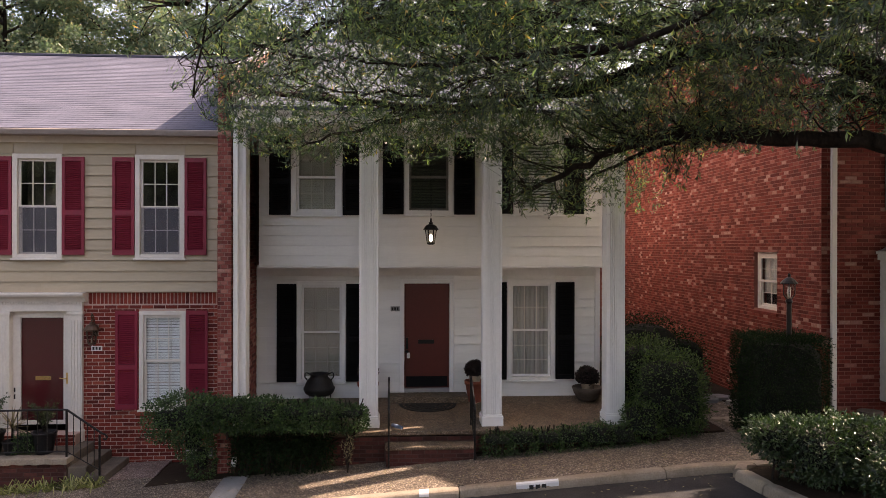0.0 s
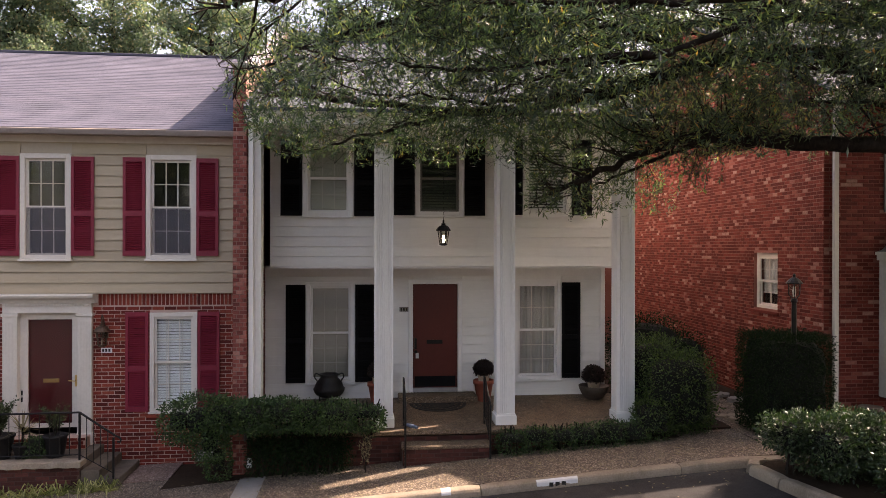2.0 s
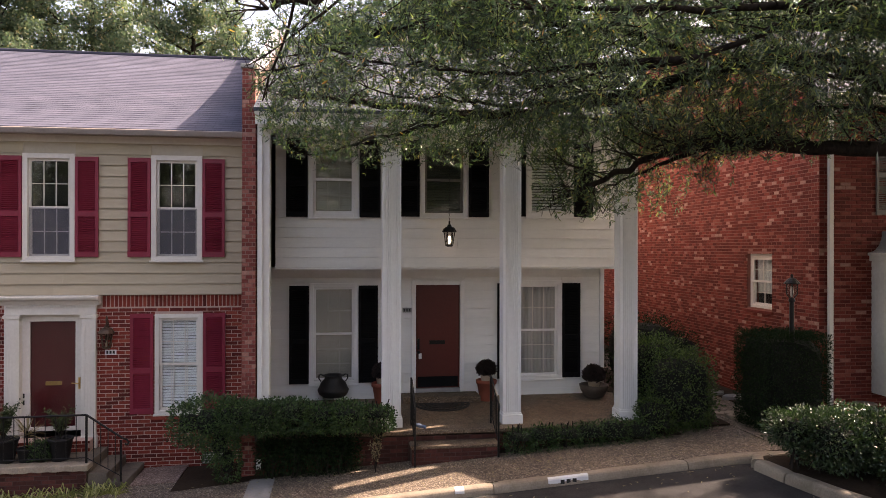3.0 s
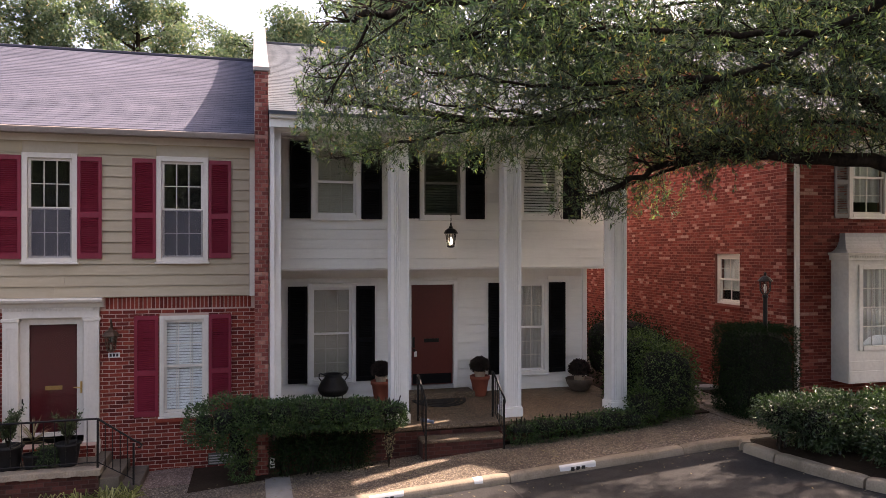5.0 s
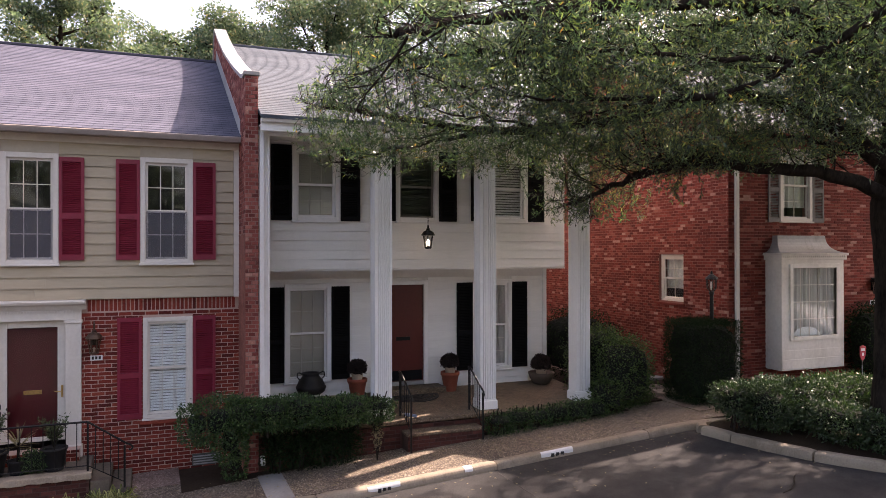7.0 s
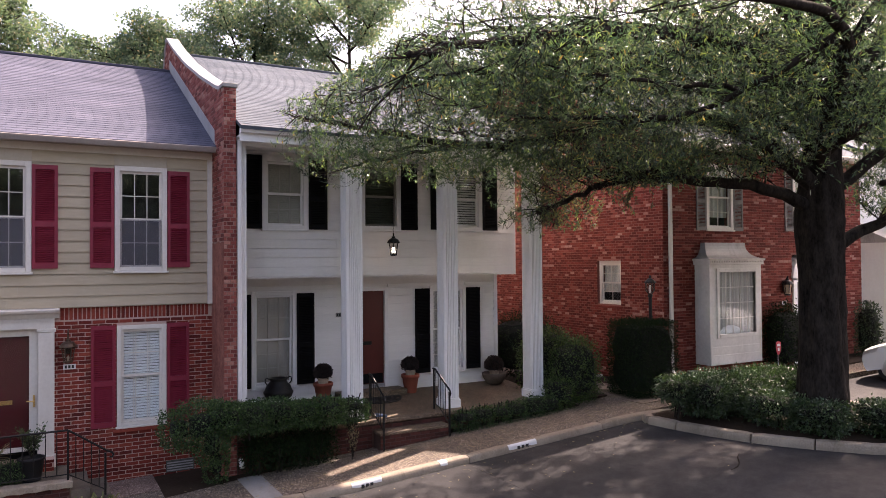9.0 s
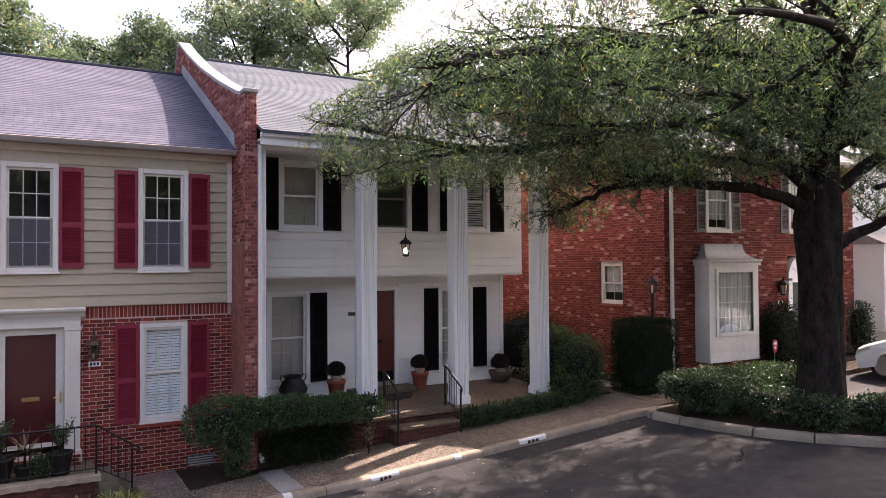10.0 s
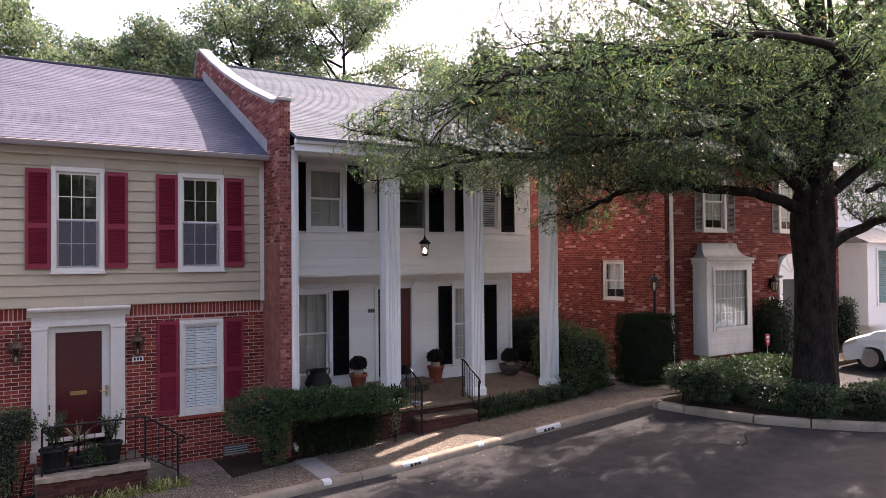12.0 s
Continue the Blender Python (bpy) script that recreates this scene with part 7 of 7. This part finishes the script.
potted_mum(1.80, 14.42, 0.0, "terracotta pot with a dark round chrysanthemum on the porch")
bowl = thing("potted_plant", (4.0, 14.35, 0.0), "brown bowl planter with a pale pot and dark chrysanthemum", "potted plant")
bm = bmesh.new()
lathe(bm, [(0.14, 0.0), (0.20, 0.04), (0.27, 0.16), (0.30, 0.26), (0.285, 0.27), (0.25, 0.24), (0.01, 0.22)], (4.02, 14.38, 0.0), 26)
part("bowl", bm, POT_BROWN, bowl, smooth=True)
bm = bmesh.new()
lathe(bm, [(0.10, 0.20), (0.125, 0.34), (0.01, 0.34)], (4.02, 14.38, 0.0), 18)
part("inner_pot", bm, POT_PALE, bowl, "pale clay pot")
mum_ball(bowl, 4.02, 14.38, 0.46, 0.22, LEAF_MUM, 3600, 77)

# iron cauldron on a low stand
kx, ky, kz = -1.22, 14.42, 0.0
ket = thing("cauldron", (kx, ky, kz), "black cast-iron cauldron on a thin wire stand", "cauldron")
bm = bmesh.new()
lathe(bm, [(0.10, 0.14), (0.20, 0.15), (0.27, 0.20), (0.30, 0.27), (0.30, 0.30), (0.285, 0.31), (0.24, 0.42), (0.17, 0.50), (0.165, 0.53), (0.19, 0.56), (0.18, 0.575), (0.14, 0.56), (0.12, 0.50), (0.01, 0.48)], (kx, ky, kz), 26)
part("body", bm, CAST_IRON, ket, smooth=True)
for s in (-1, 1):
    bm = bmesh.new()
    tube(bm, [(kx + s * 0.23, ky, kz + 0.44), (kx + s * 0.275, ky, kz + 0.50), (kx + s * 0.27, ky, kz + 0.57), (kx + s * 0.235, ky, kz + 0.585), (kx + s * 0.18, ky, kz + 0.55)], 0.013, 7)
    part("handle", bm, CAST_IRON, ket)
bm = bmesh.new()
tube(bm, [(kx + 0.25 * math.cos(a * math.pi / 8), ky + 0.25 * math.sin(a * math.pi / 8), kz + 0.19) for a in range(17)], 0.010, 6, False)
part("ring", bm, IRON, ket)
for a in (0.6, 2.5, 4.71):
    bm = bmesh.new()
    c, s = math.cos(a), math.sin(a)
    tube(bm, [(kx + 0.25 * c, ky + 0.25 * s, kz + 0.19), (kx + 0.24 * c, ky + 0.24 * s, kz + 0.02), (kx + 0.28 * c, ky + 0.28 * s, kz - 0.005), (kx + 0.30 * c, ky + 0.30 * s, kz + 0.02)], 0.009, 6)
    part("leg", bm, IRON, ket)

# rolled newspaper in a sleeve by the rail
news = thing("newspaper", (0.26, 12.66, -0.08), "rolled newspaper in a blue plastic sleeve on the porch edge", "newspaper")
bm = bmesh.new()
tube(bm, [(0.20, 12.75, -0.04), (0.27, 12.66, -0.045), (0.36, 12.57, -0.05)], [0.03, 0.036, 0.03], 10)
part("sleeve", bm, surface("blue_plastic", (0.10, 0.14, 0.22), (0.22, 0.27, 0.36), 6, 40, 0.25, 0.2, 60), news)

# ---------- stoop of the tan house ----------
stoop = thing("stoop", (-6.2, 13.0, land(-6)), "brick stoop with a rough concrete edge before the maroon door", "stoop", kind="structure")
part("landing", boxes((-6.72, -5.10, 12.62, T_BRICK - 0.012, -1.2, -0.45)), CONCRETE_DARK, stoop, bevel=0.01)
sw = part("front_wall", boxes((-6.72, -5.10, 12.46, 12.615, -1.3, -0.53)), MORTAR_DARK, stoop)
lay_bricks(sw, brick_pieces(-6.72, -5.10, -1.2, -0.535), wall_frame(0, 12.46), BRICK_DARK, 0.008, lambda u, z: True)
bm = boxes((-6.76, -5.06, 12.40, 12.66, -0.527, -0.435))
bmesh.ops.subdivide_edges(bm, edges=[e for e in bm.edges if abs(e.verts[0].co.x - e.verts[1].co.x) > 1], cuts=34)
for v in bm.verts:
    v.co += Vector((0, 0.035 * noise.noise(v.co * 7) - 0.01, 0.016 * noise.noise(v.co * 11 + Vector((3, 1, 2)))))
part("edge_stone", bm, CONCRETE, stoop, "rough pale concrete edging", bevel=0.006)
part("door_sill_step", boxes((-6.70, -5.3, 13.28, T_BRICK - 0.012, -0.449, -0.26)), MORTAR_PALE, stoop, bevel=0.008)
lay_bricks(part("step_face", boxes((-6.70, -5.3, 13.25, 13.279, -0.449, -0.26)), MORTAR_PALE, stoop), brick_pieces(-6.70, -5.3, -0.44, -0.26), wall_frame(0, 13.25), BRICK_MAROON, 0.006)
part("step", boxes((-5.095, -4.80, 12.50, T_BRICK - 0.012, -1.2, -0.60)), CONCRETE_DARK, stoop, bevel=0.010)
part("step", boxes((-4.795, -4.50, 12.50, T_BRICK - 0.012, -1.2, -0.745)), CONCRETE_DARK, stoop, bevel=0.010)
sheet("walk_slab", -4.49, -3.75, 12.60, 13.58, 0.012, PEBBLE_PINK, "pinkish pebble concrete slab beside the stoop", thick=0.2)
corner = (-5.12, 12.53)
px = [corner[0] - 0.155 * i for i in range(1, 10)]
railing("stoop_railing", [((-5.12, 12.53, -0.44), (-5.12, 12.53, 0.33)), ((-6.66, 12.53, -0.44), (-6.66, 12.53, 0.32)), ((-4.59, 12.52, land(-4.59) - 0.02), (-4.59, 12.52, -0.08))],
        [((-6.66, 12.53, 0.325), (-5.12, 12.53, 0.335), 0.018), ((-5.12, 12.53, 0.335), (-4.56, 12.52, -0.055), 0.018), ((-6.66, 12.53, -0.355), (-5.12, 12.53, -0.35), 0.009), ((-5.12, 12.53, -0.35), (-4.59, 12.52, -0.66), 0.009)],
        [((x, 12.53, -0.35), (x, 12.53, 0.32)) for x in px] + [((-5.12 + 0.11 * i, 12.525, -0.35 - 0.065 * i), (-5.12 + 0.11 * i, 12.525, 0.32 - 0.077 * i)) for i in range(1, 5)],
        "black wrought-iron railing along the brick stoop", "",
        [(-4.56, 12.52, -0.055), (-4.50, 12.52, -0.08), (-4.47, 12.52, -0.12), (-4.49, 12.52, -0.16), (-4.53, 12.52, -0.15)])


def dark_pot(x, y, z, r, h, label):
    t = thing("potted_plant", (x, y, z), label, "potted plant", "pots on the stoop")
    bm = bmesh.new()
    lathe(bm, [(r * 0.7, 0), (r * 0.72, 0.02), (r * 0.97, h * 0.9), (r * 1.05, h * 0.92), (r * 1.05, h), (r * 0.92, h), (r * 0.9, h * 0.9), (0.01, h * 0.9)], (x, y, z), 22)
    part("pot", bm, POT_DARK, t, smooth=True)
    return t


def bushy(t, x, y, z, r, h, material, count, length, width, seed):
    rng = np.random.default_rng(seed)
    rnd = random.Random(seed)
    bm = bmesh.new()
    pts = []
    for i in range(16):
        a, lean = rnd.uniform(0, 6.28), rnd.uniform(0.2, 1.0)
        tip = Vector((x + math.cos(a) * r * lean, y + math.sin(a) * r * lean, z + h * rnd.uniform(0.55, 1.0)))
        p0 = Vector((x, y, z))
        p1 = p0.lerp(tip, 0.5) + Vector((0, 0, 0.1 * h))
        tube(bm, [p0, p1, tip], [0.007, 0.005, 0.002], 4)
        for k in range(count // 16):
            f = rnd.uniform(0.25, 1.0)
            pts.append(tuple(p0.lerp(p1, f * 2) if f < 0.5 else p1.lerp(tip, f * 2 - 1)))
    part("stem", bm, BARK, t)
    pts = np.array(pts) + rng.normal(size=(len(pts), 3)) * 0.02
    v, f = scatter_leaves(rng, pts, unit(pts - np.array((x, y, z + 0.2 * h))), np.full(len(pts), length), np.full(len(pts), width), 0.1, 0.8)
    quad_mesh("foliage", v, f, material, t, kind="stuff")


LZ = -0.45
t = dark_pot(-5.62, 12.84, LZ, 0.19, 0.36, "dark glazed pot with a feathery green plant on the stoop")
bushy(t, -5.62, 12.84, LZ + 0.34, 0.24, 0.55, LEAF_POT, 700, 0.05, 0.018, 5)
t = dark_pot(-6.47, 12.80, LZ, 0.22, 0.38, "dark pot with a bushy green plant on the stoop")
bushy(t, -6.47, 12.80, LZ + 0.36, 0.26, 0.60, LEAF_POT, 1300, 0.05, 0.02, 6)
t = dark_pot(-6.12, 12.80, LZ, 0.15, 0.22, "dark pot with a spiky dry dracaena on the stoop")
rng = np.random.default_rng(8)
bm = bmesh.new()
tube(bm, [(-6.12, 12.80, LZ + 0.2), (-6.11, 12.80, LZ + 0.5)], [0.02, 0.016], 6)
part("stem", bm, BARK, t)
bm = bmesh.new()
for i in range(34):
    a, e = rng.uniform(0, 6.28), rng.uniform(-0.25, 1.35)
    d = Vector((math.cos(a) * math.cos(e), math.sin(a) * math.cos(e), math.sin(e)))
    L = rng.uniform(0.28, 0.46)
    p0 = Vector((-6.11, 12.80, LZ + rng.uniform(0.40, 0.52)))
    side = d.cross(Vector((0, 0, 1))).normalized() * 0.011
    p1, p2 = p0 + d * L * 0.55, p0 + d * L - Vector((0, 0, 0.10 * L))
    vs = [bm.verts.new(p) for p in (p0 - side, p0 + side, p1 + side, p1 - side, p2)]
    bm.faces.new([vs[0], vs[1], vs[2], vs[3]])
    bm.faces.new([vs[3], vs[2], vs[4]])
part("blade", bm, LEAF_DRY, t, kind="stuff")
shrub("shrub", "small round dark green plant on the stoop", [((-5.90, 12.80, LZ + 0.17), (0.17, 0.15, 0.17))], LEAF_HEDGE, 1600, 0.03, 0.016, 31, stems=False)
shrub("shrub", "leafy green shrub beside the stoop", [((-7.05, 12.88, 0.34), (0.30, 0.28, 0.27)), ((-7.22, 12.86, -0.25), (0.24, 0.26, 0.48))], LEAF_POT, 3500, 0.05, 0.022, 32)


def grass_clump(x0, x1, y, count, seed, label):
    rnd = random.Random(seed)
    t = thing("liriope", ((x0 + x1) / 2, y, land((x0 + x1) / 2)), label, "grass")
    bm = bmesh.new()
    for i in range(count):
        x, yy = rnd.uniform(x0, x1), y + rnd.uniform(-0.12, 0.12)
        p, d = Vector((x, yy, land(x))), Vector((rnd.gauss(0, 0.9), rnd.gauss(-0.4, 0.7), 0.8)).normalized()
        L = rnd.uniform(0.22, 0.42)
        side = d.cross(Vector((0, 1, 0.1))).normalized() * 0.008
        p1 = p + d * L * 0.6
        p2 = p1 + Vector((d.x, d.y, -0.7)).normalized() * L * 0.5
        vs = [bm.verts.new(q) for q in (p - side, p + side, p1 + side, p1 - side, p2)]
        bm.faces.new([vs[0], vs[1], vs[2], vs[3]])
        bm.faces.new([vs[3], vs[2], vs[4]])
    part("blade", bm, LEAF_GRASS, t, kind="stuff")


grass_clump(-6.6, -5.2, 12.25, 170, 3, "striped green and yellow liriope along the stoop")
grass_clump(-5.1, -4.55, 12.32, 110, 4, "striped green and yellow liriope by the railing foot")
t = thing("sprig", (-0.55, 12.12, land(-0.5)), "thin pale-leaved sprig hanging at the hedge end", "plant")
bushy(t, -0.52, 12.14, land(-0.5), 0.20, 0.62, LEAF_DRY, 230, 0.045, 0.02, 41)
t = thing("sprig", (-0.45, 12.32, land(-0.5)), "airy light green sprig beside the column base", "plant")
bushy(t, -0.48, 12.33, -0.28, 0.30, 0.56, LEAF_POT, 420, 0.05, 0.018, 42)

# ---------- kerb plates, drain strip, sign, paving stones ----------
def kerb_plate(x0, x1, label):
    t = thing("kerb_number_plate", (x0, KERB_BACK - 0.16, land(x0)), label, "number plate", "painted kerb plates", "structure")
    bm = bmesh.new()
    y = KERB_BACK - 0.15
    rows = []
    for x in (x0, x1):
        g = land(x)
        rows.append([bm.verts.new(p) for p in ((x, y - 0.019, g - 0.105), (x, y - 0.015, g - 0.03), (x, y - 0.003, g - 0.006), (x, y + 0.035, g + 0.009), (x, y + 0.03, g - 0.01), (x, y + 0.01, g - 0.1))])
    for i in range(6):
        bm.faces.new([rows[0][i], rows[0][(i + 1) % 6], rows[1][(i + 1) % 6], rows[1][i]])
    bm.faces.new(rows[0][::-1])
    bm.faces.new(rows[1])
    bmesh.ops.recalc_face_normals(bm, faces=bm.faces)
    part("plate", bm, PLATE_WHITE, t, "white painted patch")
    for i in range(3):
        w = (x1 - x0)
        a = x0 + w * (0.30 + 0.15 * i)
        g = land(a)
        part("figure_bar", boxes((a, a + w * 0.10, y - 0.0225, y - 0.0195, g - 0.095, g - 0.032)), INK, t)


kerb_plate(2.03, 2.66, "white painted kerb patch with dark figures")
kerb_plate(-1.05, -0.52, "white painted kerb patch with dark figures")
for x0, x1 in ((0.60, 0.74), (-2.56, -2.42)):
    bm = bmesh.new()
    rows = []
    for x in (x0, x1):
        rows.append([bm.verts.new((x, KERB_BACK - 0.15 + dy, land(x) + dz)) for dy, dz in ((-0.019, -0.105), (-0.015, -0.03), (-0.003, -0.006), (0.04, 0.010), (0.12, 0.010), (0.12, -0.02), (0.01, -0.1))])
    for i in range(7):
        bm.faces.new([rows[0][i], rows[0][(i + 1) % 7], rows[1][(i + 1) % 7], rows[1][i]])
    bm.faces.new(rows[0][::-1])
    bm.faces.new(rows[1])
    bmesh.ops.recalc_face_normals(bm, faces=bm.faces)
    tagged(part("kerb_paint_mark", bm, PLATE_WHITE), "narrow white paint mark across the kerb", "paint mark", "kerb paint marks", "structure")
sheet("drain_strip", -2.55, -2.15, 11.03, 12.40, 0.006, CONCRETE_PALE, "pale concrete drain strip across the pavement", thick=0.05)
sign = thing("yard_sign", (10.72, 11.62, land(10.7)), "small red enamel yard sign on a thin stake", "sign")
bm = bmesh.new()
prism(bm, [(10.63, 0.84), (10.63, 0.66), (10.67, 0.56), (10.72, 0.52), (10.77, 0.56), (10.81, 0.66), (10.81, 0.84), (10.72, 0.87)], "y", 11.60, 11.612)
part("plate", bm, SIGN_RED, sign)
part("emblem_bar", boxes((10.66, 10.78, 11.596, 11.5995, 0.74, 0.80), (10.69, 10.75, 11.596, 11.5995, 0.63, 0.70)), PLATE_WHITE, sign)
bm = bmesh.new()
tube(bm, [(10.72, 11.62, land(10.7) - 0.02), (10.72, 11.62, 0.82)], 0.008, 6)
part("stake", bm, METAL_GREY, sign)
tagged(part("asphalt_seam", boxes((1.13, 1.148, 4.0, 10.78, land(1.14) - 0.15, land(1.14) - 0.1225)), SEAM, None), "pale seam across the worn asphalt", kind="structure")
bm = bmesh.new()
gz = land(4.4) - 0.125
tube(bm, [(4.08, 7.61, gz + 0.01), (4.28, 7.66, gz + 0.02), (4.5, 7.80, gz + 0.025), (4.68, 7.98, gz + 0.05), (4.80, 8.05, gz + 0.07)], [0.006, 0.010, 0.012, 0.010, 0.006], 6)
tagged(part("fallen_twig", bm, BARK, None), "crooked dark fallen twig on the asphalt", "twig")
rnd = random.Random(21)
for i in range(11):
    x, y = 5.85 + 0.06 * i + rnd.uniform(-0.08, 0.08), 13.4 - 0.13 * i + rnd.uniform(-0.1, 0.1)
    bm = bmesh.new()
    r0 = rnd.uniform(0.10, 0.2)
    k = 7
    prism(bm, [(x + 0.45 + r0 * rnd.uniform(0.8, 1.2) * math.cos(6.283 * j / k), y + r0 * rnd.uniform(0.6, 0.9) * math.sin(6.283 * j / k)) for j in range(k)], "z", land(x) - 0.02, land(x) + rnd.uniform(0.06, 0.10))
    tagged(part("edging_stone", bm, CONCRETE, None, bevel=0.01), "flat grey edging stone beside the garden path", "stone", "edging stones")
for x, y, a, b in ((7.25, 14.55, 0.34, 0.20), (7.0, 15.1, 0.26, 0.22), (6.72, 14.9, 0.2, 0.16)):
    bm = bmesh.new()
    prism(bm, [(x + a * rnd.uniform(0.85, 1.15) * math.cos(6.283 * j / 6), y + b * rnd.uniform(0.85, 1.15) * math.sin(6.283 * j / 6)) for j in range(6)], "z", land(x) - 0.02, land(x) + 0.085)
    tagged(part("paving_stone", bm, CONCRETE_PALE, None, bevel=0.01), "flat pale paving stone on the bare soil", "stone", "flat paving stones")
urn = thing("planter", (8.25, 12.05, land(8.2)), "small weathered stone planter by the brick wall", "planter")
bm = bmesh.new()
lathe(bm, [(0.14, 0), (0.16, 0.04), (0.19, 0.3), (0.2, 0.31), (0.2, 0.36), (0.17, 0.36), (0.01, 0.33)], (8.25, 12.05, land(8.2) + 0.02), 16)
part("tub", bm, POT_BROWN, urn)


# ---------- white car ----------
def car(x, y, z):
    """A white saloon, nose towards the houses."""
    place = pose(x, y, z, 0, 0, -90)
    x, y, z = 0.0, 0.0, 0.0
    t = thing("car", (0, 0, 0), "white saloon car parked beyond the island", "car")
    L, W = 4.6, 1.8
    side = [(0.05, 0.32), (0.0, 0.50), (0.02, 0.62), (0.09, 0.72), (0.22, 0.80), (0.42, 0.88), (0.70, 0.97), (1.0, 1.05), (1.35, 1.12), (2.05, 1.46), (2.9, 1.52), (3.6, 1.42), (4.2, 1.12), (4.55, 0.95), (4.6, 0.6), (4.55, 0.32)]

    def arch(c):
        return [(c + 0.41 * math.cos(a), 0.31 + 0.41 * math.sin(a)) for a in [math.pi * k / 12 for k in range(13)]]

    low = [(4.55, 0.22)] + arch(3.65) + arch(0.92) + [(0.12, 0.22)]
    out = side + low
    rows = []
    bm = bmesh.new()
    for f, inset in ((0, 0.10), (0.05, 0.02), (0.12, 0.0), (0.5, 0.0), (0.88, 0.0), (0.95, 0.02), (1.0, 0.10)):
        ring = []
        for px, pz in out:
            tuck = 0.0
            if pz > 0.80:
                tuck = (pz - 0.80) * 0.45
            bulge = 0.22 * (abs(f - 0.5) * 2) ** 3 if px < 0.9 else 0.0
            yy = y + W * f
            yy = yy + tuck * (0.5 - f) * 2
            ring.append(bm.verts.new((x + px + bulge, yy + inset * (1 if f < 0.5 else -1) * (0.3 if f not in (0, 1) else 0), z + pz - (0.03 if f in (0, 1) and pz > 0.6 else 0))))
        rows.append(ring)
    k = len(out)
    for a, b in zip(rows, rows[1:]):
        for i in range(k):
            bm.faces.new([a[i], b[i], b[(i + 1) % k], a[(i + 1) % k]])
    bm.faces.new(rows[0])
    bm.faces.new(rows[-1][::-1])
    bmesh.ops.recalc_face_normals(bm, faces=bm.faces)
    part("body", bm, CAR_WHITE, t, smooth=False)
    bm = bmesh.new()
    prism(bm, [(x + 1.55, z + 1.02), (x + 2.12, z + 1.34), (x + 2.9, z + 1.40), (x + 3.5, z + 1.30), (x + 3.85, z + 1.03)], "y", y + 0.03, y + 0.05)
    part("side_window", bm, CAR_GLASS, t)
    bm = bmesh.new()
    vs = [bm.verts.new(p) for p in ((x + 1.38, y + 0.16, z + 1.0), (x + 1.38, y + 1.64, z + 1.0), (x + 2.04, y + 1.5, z + 1.385), (x + 2.04, y + 0.3, z + 1.385))]
    bm.faces.new(vs)
    r = bmesh.ops.extrude_face_region(bm, geom=bm.faces[:])
    bmesh.ops.translate(bm, vec=(-0.012, 0, 0.016), verts=[v for v in r["geom"] if isinstance(v, bmesh.types.BMVert)])
    part("windscreen", bm, CAR_GLASS, t)
    for s in (0, 1):
        yy = y - 0.006 if s == 0 else y + W - 0.124
        bm = bmesh.new()
        prism(bm, [(x + 0.235, z + 0.60), (x + 0.27, z + 0.69), (x + 0.62, z + 0.83), (x + 0.58, z + 0.72)], "y", yy, yy + 0.13)
        part("headlight", bm, CHROME, t, "clear swept headlight")
    part("grille", boxes((x + 0.015, x + 0.06, y + 0.5, y + 1.3, z + 0.42, z + 0.6)), CAR_GLASS, t)
    for wx in (0.92, 3.65):
        for wy in (y + 0.02, y + W - 0.22):
            bm = bmesh.new()
            lathe(bm, [(0.23, 0), (0.335, 0.0), (0.36, 0.03), (0.36, 0.17), (0.335, 0.2), (0.25, 0.2), (0.245, 0.07)], (0, 0, 0), 24)
            m = pose(x + wx, wy + 0.2, z + 0.35, 90, 0, 0)
            wheel = part("wheel", moved(bm, m), TYRE, t, "black tyre")
            bm = bmesh.new()
            lathe(bm, [(0.04, -0.012), (0.06, -0.004), (0.05, 0.05)], (0, 0, 0.06 if wy > y + 1 else 0.12), 12)
            for i in range(5):
                box(bm, 0.03, 0.24, -0.030, 0.030, 0.15, 0.19, pose(0, 0, 0, 0, 0, 72 * i))
            lathe(bm, [(0.222, 0.13), (0.245, 0.13), (0.245, 0.197), (0.222, 0.197)], (0, 0, 0), 24)
            part("rim", moved(bm, m), CHROME, wheel, "silver five-spoke rim")
    t.matrix_basis = place


car(12.45, 10.75, land(12.4) - 0.125)

# fallen leaves on pavement, kerb and road
rng = np.random.default_rng(91)
k = 420
xs, ys = rng.uniform(-4.2, 6.2, k), 10.9 + 1.5 * rng.random(k) ** 1.2
zs = np.array([land(x) for x in xs]) + 0.006
road_k = 160
xr, yr = rng.uniform(-3, 7, road_k), 10.80 - 3.0 * rng.random(road_k) ** 2.2
zr = np.array([land(x) for x in xr]) - 0.125 + 0.005
pts = np.stack([np.r_[xs, xr], np.r_[ys, yr], np.r_[zs, zr]], 1)
pts = pts[~((pts[:, 1] < 11.03) & (pts[:, 1] > 10.78))]
a = rng.uniform(0, 6.283, len(pts))
along = np.stack([np.cos(a), np.sin(a), rng.normal(size=len(pts)) * 0.05], 1)
v, f = leaf_verts(pts, unit(along), unit(np.cross(along, np.array([0, 0, 1.0]) + rng.normal(size=(len(pts), 3)) * 0.15)), np.full(len(pts), 0.075), np.full(len(pts), 0.018), -0.2)
litter = quad_mesh("fallen_leaves", v, f, LEAF_DRY)
tagged(litter, "scattered dry narrow leaves on the pavement", "leaf litter", kind="stuff")
